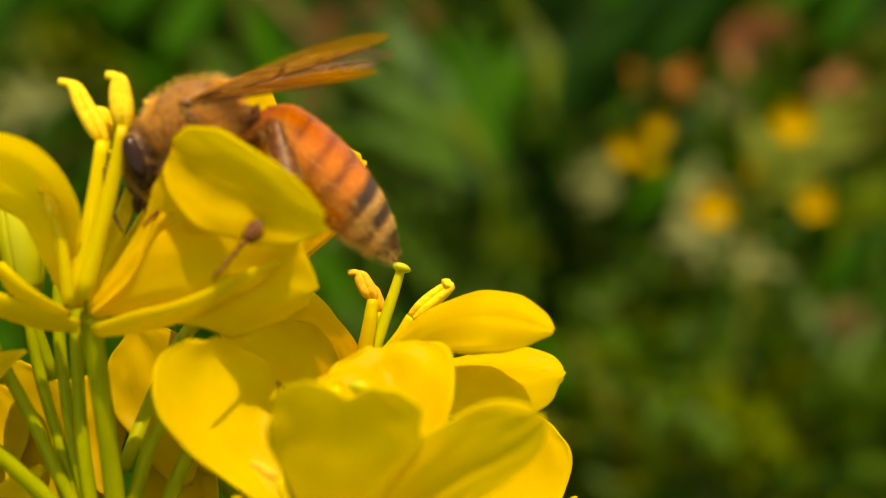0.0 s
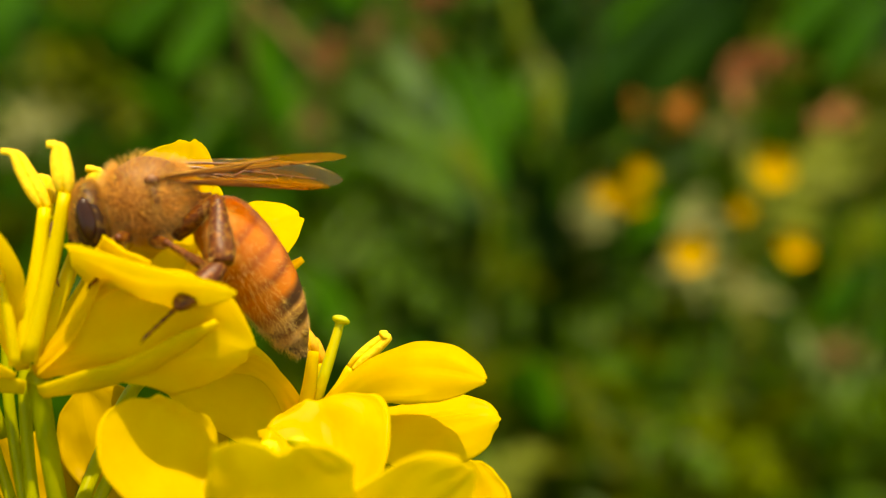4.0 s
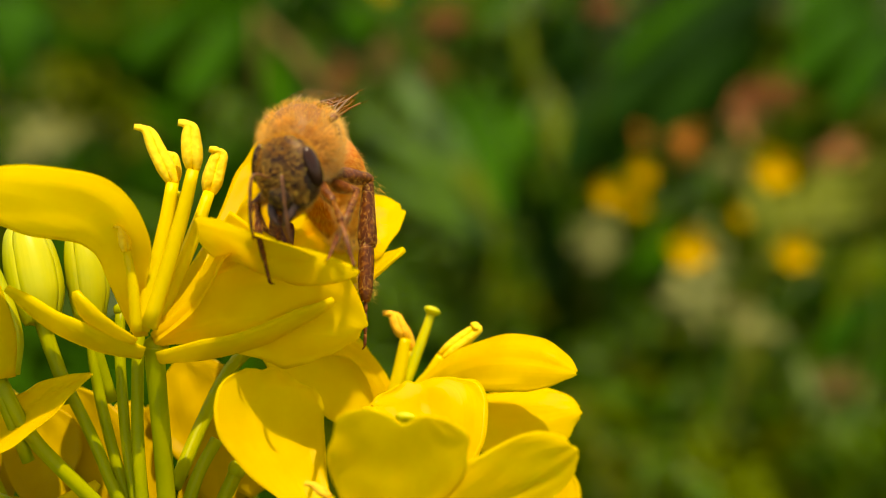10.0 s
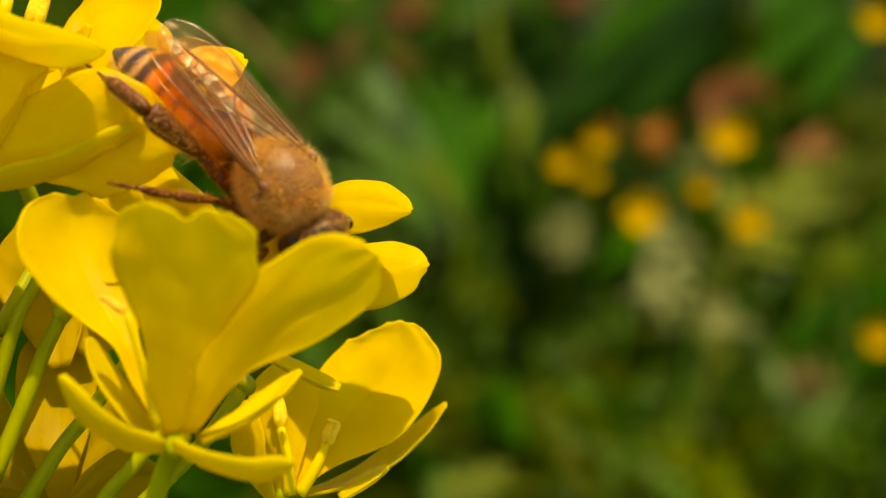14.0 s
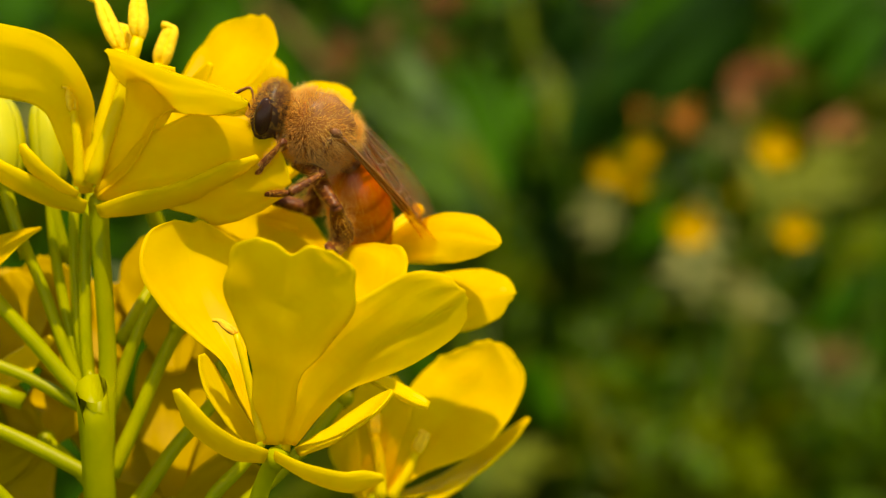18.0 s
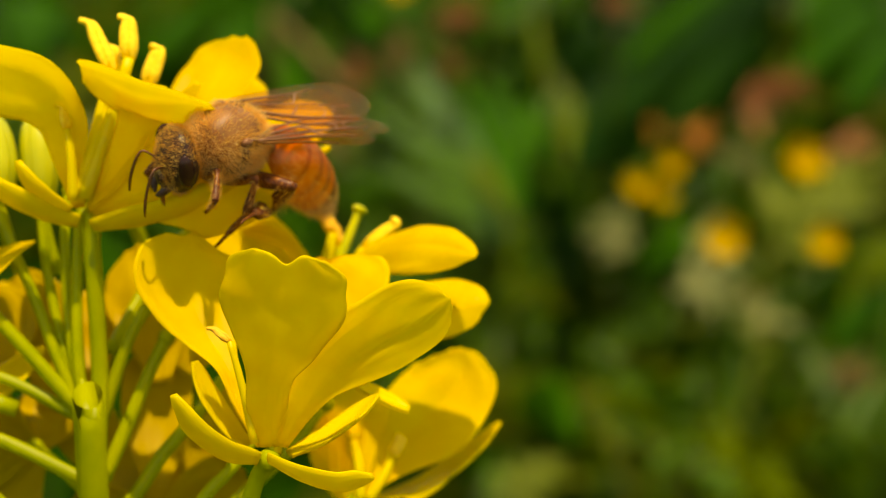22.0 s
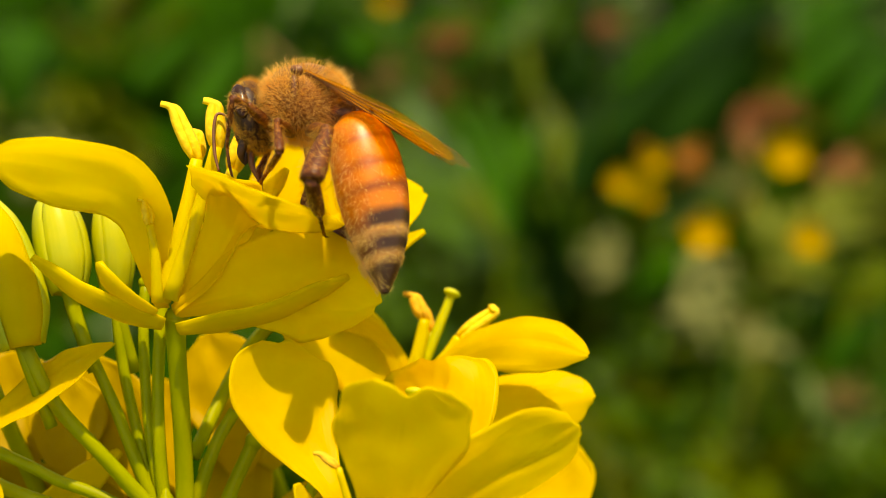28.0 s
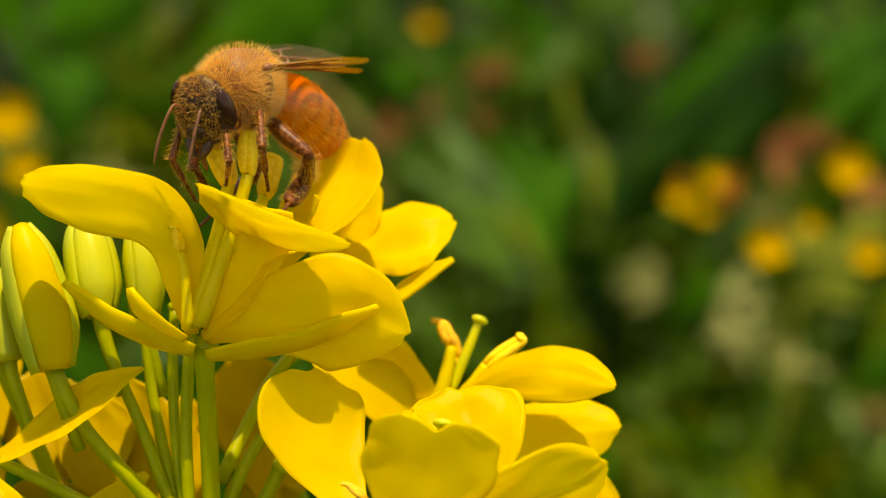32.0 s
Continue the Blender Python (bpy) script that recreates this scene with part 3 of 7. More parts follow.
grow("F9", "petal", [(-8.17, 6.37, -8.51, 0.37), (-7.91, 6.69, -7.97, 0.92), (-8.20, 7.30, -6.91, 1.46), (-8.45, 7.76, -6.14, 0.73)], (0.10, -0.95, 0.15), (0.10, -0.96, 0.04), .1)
grow("F10", "petal", [(-21.12, 2.73, -2.86, 0.48), (-20.65, 3.31, -0.88, 1.35), (-20.46, 3.76, 0.51, 1.74), (-20.24, 4.09, 1.47, 0.97), (-20.15, 4.38, 1.97, 0.39)], (0.30, -0.63, 0.71), (0.30, -0.49, 0.75), .3)
grow("F10", "petal", [(-21.41, 2.72, -2.88, 0.48), (-20.24, 1.89, -1.33, 1.17), (-19.86, 2.17, 0.14, 1.18), (-19.69, 2.73, 1.12, 0.59)], (0.50, -0.54, 0.66), (0.50, -0.49, 0.75), .3)


def stamen(flower, foot, top, anther, size=1.0, bend=0.4, mat=ANTHER, lean=(0.3, 0, 1)):
    """A filament with its two-lobed anther."""
    foot, top = HEAD + Vector(foot) * MM, HEAD + Vector(top) * MM
    mid = foot.lerp(top, 0.55) + Vector((bend * 0.3, -bend * 0.2, bend * 0.2)) * MM
    r = 0.00031 * size
    fil = under("filament", tube([tuple(foot) + (r * 1.2,), tuple(mid) + (r,), tuple(top) + (r * 0.8,)], 8, 5), FILAMENT, flower, foot)
    a = HEAD + Vector(anther) * MM
    w = Vector(lean).cross(top - foot)
    w = w.normalized() * (0.00016 * size) if w.length > 1e-9 else Vector((0.00016, 0, 0))
    hook = (a - top) * 0.22 + Vector((-0.00038, -0.0001, 0)) * size
    lobes = []
    for s in (-1, 1):
        pts = [tuple(top + w * s) + (0.00014 * size,), tuple(top.lerp(a, 0.3) + w * s) + (0.00030 * size,),
               tuple(top.lerp(a, 0.75) + w * s) + (0.00027 * size,), tuple(a + (a - top) * 0.12 + w * s * 0.8) + (0.00020 * size,), tuple(a + hook + w * s * 0.5) + (0.00015 * size,)]
        lobes.append(tube(pts, 8, 4, 0.8, s))
    under("anther", join(*lobes), mat, flower, top)


def pistil(flower, foot, top, r=0.26):
    foot, top = HEAD + Vector(foot) * MM, HEAD + Vector(top) * MM
    d = (top - foot).normalized()
    pts = [tuple(foot) + (r * 0.8 * MM,), tuple(foot.lerp(top, 0.5)) + (r * 1.05 * MM,), tuple(foot.lerp(top, 0.92)) + (r * 0.85 * MM,), tuple(top) + (r * 0.9 * MM,)]
    under("pistil", join(tube(pts, 10, 5), blob(top, (r * 1.75 * MM, r * 1.75 * MM, r * 0.85 * MM), d, 6, 12, 0.15)), PISTIL, flower, foot)


stamen(FLOWERS["F3"], (-9.01, -0.00, 1.61), (-7.81, 3.14, 7.57), (-8.88, 4.17, 9.36), 1.15)
stamen(FLOWERS["F3"], (-8.62, -0.11, 1.83), (-6.88, 3.18, 8.24), (-7.06, 4.06, 9.77), 1.15)
stamen(FLOWERS["F3"], (-8.39, 0.46, 1.62), (-6.29, 4.84, 6.32), (-5.91, 5.69, 7.77), 1.15)
stamen(FLOWERS["F3"], (-8.90, 0.66, 1.56), (-7.76, 4.02, 7.30), (-7.91, 4.53, 8.18), 0.8)
stamen(FLOWERS["F3"], (-9.14, -0.38, 1.76), (-9.69, 1.07, 5.03), (-9.92, 1.55, 5.88), 0.8)
pistil(FLOWERS["F3"], (-8.63, 0.23, 1.60), (-7.70, 3.59, 6.79), 0.22)
pistil(FLOWERS["F2"], (3.02, 5.50, -5.24), (4.52, 8.07, -1.23), 0.26)
stamen(FLOWERS["F2"], (2.69, 5.28, -4.83), (3.21, 6.98, -2.28), (2.69, 7.51, -1.39), 1.1, 0.2, ANTHER_OLD)
stamen(FLOWERS["F2"], (3.02, 5.80, -5.33), (3.56, 7.36, -3.22), (3.25, 7.89, -2.32), 0.8, 0.2, ANTHER_OLD)
stamen(FLOWERS["F2"], (3.94, 5.54, -4.38), (5.01, 5.90, -2.59), (6.54, 6.21, -1.27), 1.1, 0.2)
stamen(FLOWERS["F1"], (1.38, -9.44, -6.42), (-0.08, -7.70, -1.97), (-0.80, -7.37, -1.60), 0.62, 0.3, ANTHER_OLD)
stamen(FLOWERS["F1"], (2.35, -9.28, -6.97), (2.04, -4.31, -1.10), (1.99, -3.90, -0.40), 0.9)
pistil(FLOWERS["F1"], (2.18, -9.45, -7.05), (3.12, -4.14, -0.01), 0.30)
stamen(FLOWERS["F5"], (5.53, 1.41, -15.43), (4.97, 3.02, -12.67), (4.80, 3.61, -11.65), 0.9)
stamen(FLOWERS["F5"], (5.97, 1.69, -15.55), (7.10, 3.10, -13.51), (7.47, 3.57, -12.72), 0.9)

COUNT = [0]


def pedicel(stations):
    pts = scaled(stations, HEAD)
    data = tube(pts, 8, 5)
    COUNT[0] += 1
    if COUNT[0] % 2 == 0:
        data = join(data, blob(Vector(pts[0][:3]), (pts[0][3] * 1.35,) * 3, None, 6, 8, 0.2, COUNT[0]))
    under("pedicel", data, STEM, plant, pts[-1][:3])


def bud(stations):
    pts = scaled(stations, HEAD)
    skin = SEPAL if pts[1][3] > 0.0014 else BUD
    ob = under("bud", tube([p[:3] + (p[3] * 0.9,) for p in pts], 12, 5, 1.0, 0.4), skin, plant, pts[0][:3], "closed yellow-green flower bud")
    a, b = Vector(pts[0][:3]), Vector(pts[-1][:3])
    ax = (b - a).normalized()
    e1 = ax.cross(Vector((0, 1, 0))).normalized()
    e2 = ax.cross(e1)
    for k in range(4):
        g = math.pi / 2 * k + 0.5
        w = e1 * math.cos(g) + e2 * math.sin(g)
        ps = [tuple(Vector(p[:3]) + w * p[3] * 0.92) + (max(p[3] * 0.72, 0.0002),) for p in pts]
        under("sepal", blade(ps, -w, -w, 0.42, 8, 4, 0.00012, 0.04, k), skin if k % 2 else BUD, ob, a)
    under("pedicel", tube([tuple(a + ax * 0.0003) + (0.0004,), tuple(a - ax * 0.001) + (0.00032,), tuple(a - ax * 0.003 + Vector((0.0006, 0, -0.001))) + (0.0003,)], 8, 4), STEM, ob, a)


pedicel([(-15.61, 0.21, -1.24, 0.42), (-14.46, -0.75, -2.92, 0.36), (-13.18, -1.29, -4.44, 0.36), (-10.98, -1.99, -6.44, 0.38), (-8.60, -2.90, -8.62, 0.41)])
pedicel([(-21.79, -2.74, -8.35, 0.34), (-18.12, -3.10, -8.96, 0.34), (-15.09, -3.39, -9.47, 0.34), (-12.64, -3.79, -10.16, 0.36), (-10.20, -4.25, -10.95, 0.38), (-7.94, -4.65, -11.86, 0.41)])
pedicel([(-5.51, -0.19, -3.95, 0.31), (-6.23, -0.95, -5.24, 0.31), (-6.88, -1.70, -7.15, 0.35), (-7.47, -2.70, -9.26, 0.39)])
pedicel([(-4.58, -0.04, -5.66, 0.35), (-5.32, -1.01, -7.34, 0.35), (-6.22, -2.34, -9.63, 0.39), (-7.20, -3.98, -12.08, 0.44)])
pedicel([(-1.39, 0.06, -7.49, 0.33), (-2.34, -1.23, -8.71, 0.33), (-3.35, -2.43, -9.79, 0.35), (-4.32, -3.11, -10.97, 0.35), (-5.56, -4.16, -12.79, 0.39), (-7.06, -5.36, -14.86, 0.44)])
pedicel([(-21.38, -3.93, -7.42, 0.36), (-17.64, -4.76, -8.88, 0.36), (-14.21, -5.74, -10.56, 0.36), (-12.68, -6.12, -11.80, 0.38), (-11.23, -6.21, -13.36, 0.40), (-7.96, -6.67, -16.13, 0.39)])
pedicel([(1.55, -2.47, -7.87, 0.32), (0.38, -4.03, -9.39, 0.32), (-0.58, -5.12, -10.48, 0.32), (-1.59, -5.75, -11.57, 0.34), (-2.94, -5.89, -13.79, 0.38), (-6.46, -6.88, -17.48, 0.39)])
pedicel([(-13.79, 2.40, 0.54, 0.33), (-12.86, 1.26, -1.44, 0.29), (-11.41, 0.04, -3.94, 0.29), (-10.11, -1.27, -6.39, 0.31), (-8.66, -2.55, -8.81, 0.35)])
pedicel([(-11.72, 3.35, 0.19, 0.29), (-11.42, 2.24, -1.73, 0.27), (-10.70, 0.80, -4.21, 0.27), (-9.77, -0.80, -6.58, 0.29), (-8.60, -2.46, -8.85, 0.33)])
pedicel([(-10.34, 3.61, 0.64, 0.25), (-10.15, 1.73, -1.41, 0.27), (-9.81, 0.38, -3.95, 0.27), (-9.28, -1.05, -6.41, 0.29), (-8.48, -2.45, -8.84, 0.33)])
pedicel([(-9.30, 2.89, 0.99, 0.27), (-9.27, 1.02, -1.04, 0.30), (-9.20, 0.05, -3.12, 0.30), (-8.89, -1.49, -6.17, 0.32), (-8.40, -2.72, -8.70, 0.33)])
pedicel([(-22.26, -0.77, -4.52, 0.30), (-18.52, -1.34, -5.52, 0.30), (-15.26, -1.93, -6.54, 0.30), (-13.61, -2.11, -7.26, 0.30), (-11.51, -2.27, -7.94, 0.31), (-8.61, -2.85, -9.12, 0.35)])
bud([(-15.59, 0.15, -1.35, 0.99), (-15.98, 1.03, 0.16, 1.44), (-16.75, 2.10, 2.03, 1.39), (-17.42, 2.98, 3.55, 1.09), (-17.81, 3.52, 4.49, 0.49)])
bud([(-13.79, 2.40, 0.54, 0.78), (-14.14, 3.25, 1.63, 1.22), (-14.60, 4.27, 2.96, 1.17), (-14.93, 4.83, 3.75, 0.88), (-15.13, 5.10, 4.22, 0.39)])
bud([(-11.72, 3.35, 0.19, 0.68), (-11.84, 4.05, 1.40, 0.92), (-12.08, 4.75, 2.60, 0.92), (-12.34, 5.24, 3.43, 0.68), (-12.50, 5.47, 3.84, 0.29)])
bud([(-18.02, 1.56, -1.91, 0.68), (-18.54, 2.46, -0.54, 0.93), (-19.06, 3.37, 0.83, 0.88), (-19.39, 3.88, 1.50, 0.58), (-19.55, 4.12, 1.93, 0.29)])


# ---- the meadow behind ----
FRESH = leafy("leaf_fresh_green", (0.043, 0.112, 0.0012), (0.082, 0.182, 0.0020), 0.40, 60.0, 0.36, relief=0.0012, gloss=0.30)
DEEP = leafy("leaf_deep_green", (0.015, 0.070, 0.002), (0.028, 0.112, 0.003), 0.25, 60.0, 0.65, relief=0.0006, gloss=0.03)
# dark leaf green lowered further, with the shade among the leaves painted in
DARK_SHADE = leafy("leaf_shade_green", (0.003, 0.018, 0.0008), (0.007, 0.032, 0.0014), 0.2, 40.0, 0.65, relief=0.0006, gloss=0.03)
LIME = leafy("leaf_light_green", (0.070, 0.115, 0.0004), (0.115, 0.155, 0.0008), 0.35, 70.0, 0.5, relief=0.0006, gloss=0.08)
OLIVE = leafy("leaf_olive_green", (0.0419, 0.0653, 0.0001), (0.0836, 0.1010, 0.0002), 0.3, 60.0, 0.5, relief=0.0006, gloss=0.08)
PALEG = leafy("leaf_pale_green", (0.110, 0.140, 0.012), (0.155, 0.185, 0.018), 0.3, 60.0, 0.5, relief=0.0006, gloss=0.08)
STRAW = leafy("stalk_straw", (0.15, 0.095, 0.018), (0.24, 0.16, 0.038), 0.1, 90.0, 0.6, relief=0.0004)
PINK = solid("clover_pink", (0.42, 0.15, 0.045), (0.54, 0.23, 0.07), 500.0, 0.7, relief=0.001)
RUST = solid("clover_rust", (0.44, 0.14, 0.005), (0.54, 0.20, 0.01), 500.0, 0.7, relief=0.001)
RED = solid("clover_dry_red", (0.17, 0.040, 0.003), (0.25, 0.065, 0.005), 500.0, 0.8, relief=0.001)
BEIGE = solid("seed_head_beige", (0.1309, 0.0784, 0.0084), (0.1683, 0.1072, 0.0132), 500.0, 0.8, relief=0.001)
PALE = solid("seed_head_pale", (0.215, 0.225, 0.060), (0.290, 0.290, 0.085), 500.0, 0.8, relief=0.001)
FAR_YELLOW = leafy("far_petal_yellow", (0.50, 0.30, 0.001), (0.62, 0.38, 0.002), 0.3, 200.0, 0.5, relief=0.0002, gloss=0.1)

YELLOWS = (      # place from EYE and petal length, mm
    (63.2, 356.4, -169.7, 5.98),
    (46.4, 332.9, -175.3, 5.72),
    (40.0, 378.0, -181.2, 3.9),
    (33.5, 375.5, -184.8, 4.16),
    (40.2, 393.8, -195.7, 3.9),
    (70.4, 363.8, -190.4, 5.2),
    (65.9, 412.7, -206.4, 3.9),
    (-99.3, 367.1, -168.1, 7.15),
    (-101.6, 383.4, -185.3, 5.85),
    (-113.5, 397.7, -206.0, 5.2),
    (95.4, 389.1, -156.9, 5.2),
    (103.7, 381.2, -224.8, 5.46),
    (-27.9, 693.4, -257.9, 6.5),
)
HEADS = (        # place from EYE, width, colour
    (70.5, 462.2, -197.9, 9.5, PINK),
    (94.8, 468.3, -208.6, 10, PINK),
    (57.5, 467.6, -207.6, 9.5, RUST),
    (49.0, 472.2, -210.8, 8, RUST),
    (79.2, 466.0, -192.0, 8, RED),
    (-4.2, 473.7, -193.1, 7, RED),
    (-27.6, 471.4, -195.7, 8, RED),
    (-32.8, 453.3, -206.0, 9, BEIGE),
    (85.3, 380.1, -223.2, 9, BEIGE),
    (-2.7, 461.5, -176.4, 10, RED),
    (73.1, 462.9, -193.5, 10, RED),
    (34.9, 466.0, -172.1, 7, RED),
    (37.2, 444.3, -225.7, 12, PALE),
    (58.0, 426.5, -217.7, 14, PALE),
    (71.0, 418.3, -232.2, 11, PALE),
    (-86.1, 396.1, -181.7, 13, PALE),
    (-18.1, 475.2, -189.8, 9, BEIGE),
    (12.2, 395.0, -268.0, 12, PALE),
    (75.7, 511.3, -233.0, 11, PALE),
    (56.7, 407.0, -218.8, 13, PALE),
)

def stalk_to_ground(top, r, bend):
    low = Vector((top.x + bend, top.y + 0.02, -0.012))
    return tube([tuple(top) + (r * 0.8,), tuple(top.lerp(low, 0.3) + Vector((bend * 0.25, 0.004, 0))) + (r,), tuple(top.lerp(low, 0.7)) + (r * 1.1,), tuple(low) + (r * 1.3,)], 6, 4)


def yellow_flower(place, size, seed):
    rnd = random.Random(seed)
    top = EYE + Vector(place) * MM
    ob = new("meadow_flower")
    ob.location = (top.x, top.y, -0.012)
    ORIGIN[ob] = Vector(ob.location)
    tagged(ob, "small five-petalled yellow meadow flower on a thin stalk", "flower", "yellow flowers of the meadow")
    under("stalk", stalk_to_ground(top, 0.00035, rnd.uniform(-0.02, 0.02)), DEEP, ob, top)
    r = size * MM * 0.5
    face = Vector((rnd.uniform(-0.4, 0.4), -0.75, 0.65)).normalized()
    e1 = face.cross(Vector((0, 0, 1))).normalized()
    e2 = face.cross(e1)
    for k in range(5):
        g = 2 * math.pi * (k + rnd.uniform(-0.1, 0.1)) / 5
        d = e1 * math.cos(g) + e2 * math.sin(g)
        st = [tuple(top + d * r * u + face * r * (0.55 * u * u)) + (r * w,) for u, w in ((0.05, 0.12), (0.45, 0.42), (0.9, 0.58), (1.2, 0.45), (1.38, 0.12))]
        under("petal", blade(st, face, face, 0.2, 6, 3, 0.0001, 0.06, k + seed), FAR_YELLOW, ob, top)
    under("flower_centre", blob(top + face * r * 0.15, (r * 0.3, r * 0.3, r * 0.2), face, 5, 8, 0.2), ANTHER, ob, top)
    return ob


def floret_mesh(mat):
    v, f = tube([(0, 0, 0.4, 0.09), (0, 0.03, 0.7, 0.13), (0, 0, 0.9, 0.14), (0, 0, 1.0, 0.05)], 6, 2)
    me = bpy.data.meshes.new("floret")
    me.from_pydata([tuple(q) for q in v], [], f)
    me.shade_smooth()
    me.materials.append(mat)
    return me


FLORET = {m: floret_mesh(m) for m in (PINK, RUST, RED, BEIGE, PALE)}


def flower_head(place, size, mat, seed):
    rnd = random.Random(seed)
    top = EYE + Vector(place) * 0.93 * MM
    ob = new("clover_head")
    ob.location = (top.x, top.y, -0.012)
    ORIGIN[ob] = Vector(ob.location)
    words = {PINK: "dusty pink clover head", RUST: "rust-orange clover head", RED: "withered red-brown clover head", BEIGE: "dry beige seed head", PALE: "pale grey-green seed head"}
    tagged(ob, words[mat] + " on a stalk among meadow leaves", "flower", "clover and seed heads of the meadow")
    under("stalk", stalk_to_ground(top, 0.0008, rnd.uniform(-0.03, 0.03)), OLIVE, ob, top)
    r = size * MM * 0.5
    under("core", blob(top, (r * 0.40, r * 0.40, r * 0.40), None, 6, 8), mat, ob, top)
    for k in range(28):
        v = Vector((rnd.gauss(0, 1), rnd.gauss(0, 1), rnd.gauss(0.3, 1))).normalized()
        f = new("floret", FLORET[mat])
        f.parent = ob
        f.matrix_basis = Matrix.LocRotScale(top - ORIGIN[ob], Vector((0, 0, 1)).rotation_difference(v), Vector((r * 0.8, r * 0.8, r * rnd.uniform(0.55, 1.45))))
    return ob


def meadow_leaf(foot, tip, width, mat, seed, whole=False):
    rnd = random.Random(seed)
    a, b = EYE + Vector(foot) * MM, EYE + Vector(tip) * MM
    if a.z > b.z and width > 3:
        a, b = b, a
    ob = new("leaf_plant")
    ob.location = (a.x, a.y, -0.012)
    ORIGIN[ob] = Vector(ob.location)
    words = {FRESH: "broad fresh green", DEEP: "long deep green", DARK_SHADE: "broad shade-deepened green", LIME: "rounded light green", OLIVE: "olive green", PALEG: "narrow pale green", STRAW: "dry straw-coloured"}
    tagged(ob, words[mat] + " meadow leaf rising from the ground", "plant", "single leaves of the meadow")
    under("stalk", stalk_to_ground(a, 0.0009, rnd.uniform(-0.02, 0.02)), mat, ob, a)
    w = width * MM
    ln = (b - a).length
    n = Vector((rnd.uniform(-0.2, 0.2), -0.95, 0.25) if mat in (DARK_SHADE, DEEP) else (rnd.uniform(-0.4, 0.4), -0.7, 0.7)).normalized()
    mid = a.lerp(b, 0.5) + n * ln * 0.06
    st = [tuple(a) + (w * 0.12,), tuple(a.lerp(mid, 0.5)) + (w * 0.75,), tuple(mid) + (w,), tuple(mid.lerp(b, 0.55)) + (w * 0.72,), tuple(b) + (w * 0.06,)]
    if whole or width < 3 or mat in (DARK_SHADE, DEEP):
        under("leaf_blade", blade(st, n, n, -0.25, 10, 5, 0.0003, 0.12, seed), mat, ob, a)
        return ob
    # a broad leaf cut into narrow lobes along its rib
    way = (b - a).normalized()
    side = way.cross(n).normalized()
    for k in range(9):
        s = -1 if k % 2 else 1
        u = 0.12 + 0.86 * k / 8
        foot = a.lerp(b, u * 0.8)
        ll = w * rnd.uniform(1.1, 1.6) * (1.25 - 0.5 * u) + ln * 0.12 * u
        d = (way * (0.6 + 0.7 * u) + side * s * (1.15 - 0.9 * u) + n * rnd.uniform(-0.3, 0.35)).normalized()
        nn = (n + side * rnd.uniform(-0.5, 0.5) + way * rnd.uniform(-0.3, 0.3)).normalized()
        lw = w * rnd.uniform(0.18, 0.32)
        ls = [tuple(foot) + (lw * 0.3,), tuple(foot + d * ll * 0.4 + nn * ll * 0.05) + (lw,), tuple(foot + d * ll * 0.75 + nn * ll * 0.03) + (lw * 0.8,), tuple(foot + d * ll) + (lw * 0.1,)]
        under("leaf_blade", blade(ls, nn, nn, -0.25, 6, 3, 0.0003, 0.15, seed + k), mat, ob, foot)
    return ob


yellow_obs = [yellow_flower(p[:3], p[3] * 1.0, 100 + i) for i, p in enumerate(YELLOWS)]
for i, p in enumerate(HEADS):
    flower_head(p[:3], p[3], p[4], 200 + i)
meadow_leaf((-103.0, 482.2, -192.2), (-69.9, 510.1, -225.6), 12, DEEP, 325)
meadow_leaf((-62.7, 521.9, -206.0), (-88.0, 540.4, -251.6), 11, OLIVE, 326)
meadow_leaf((-100.0, 475.9, -203.2), (-134.3, 542.2, -206.5), 12, DEEP, 327)
meadow_leaf((-50.2, 481.0, -182.1), (-25.5, 458.0, -198.8), 1.1, STRAW, 333)
meadow_leaf((15.9, 495.5, -185.4), (18.8, 477.2, -200.6), 1.6, LIME, 334)
meadow_leaf((27.6, 483.5, -206.1), (24.1, 464.6, -222.3), 1.6, FRESH, 335)
meadow_leaf((29.4, 404.1, -238.3), (39.8, 372.1, -253.3), 2.4, PALEG, 336)
meadow_leaf((13.7, 491.5, -184.0), (16.5, 477.3, -215.9), 2.2, DARK_SHADE, 337)
meadow_leaf((16.4, 477.9, -214.7), (30.5, 458.8, -247.6), 2.2, DARK_SHADE, 338)
meadow_leaf((30.5, 459.6, -246.4), (39.3, 449.0, -264.8), 2.2, DARK_SHADE, 339)
meadow_leaf((-92.2, 534.9, -208.0), (-40.3, 625.1, -198.5), 12, DEEP, 343)
meadow_leaf((-113.6, 462.7, -167.8), (-91.0, 546.5, -170.4), 12, DEEP, 348)


meadow_leaf((12.6, 384.6, -194.6), (-25.3, 469.9, -202.3), 3.2, FRESH, 400, True)
meadow_leaf((12.5, 385.7, -192.4), (-18.0, 493.1, -200.7), 3.6, FRESH, 401, True)
meadow_leaf((11.9, 386.2, -191.4), (-6.4, 495.4, -196.5), 3.6, DEEP, 402, True)
meadow_leaf((11.5, 384.0, -195.7), (-23.8, 444.7, -207.7), 3.2, FRESH, 403, True)
meadow_leaf((12.4, 386.8, -190.3), (5.4, 473.8, -195.2), 3.2, DEEP, 404, True)
meadow_leaf((13.8, 384.6, -194.5), (-8.9, 410.9, -208.5), 3.5, FRESH, 405)
meadow_leaf((10.6, 380.3, -189.9), (-3.8, 449.5, -198.7), 2.6, LIME, 406, True)
meadow_leaf((24.9, 418.7, -194.0), (76.2, 521.1, -192.3), 7.8, DARK_SHADE, 407)
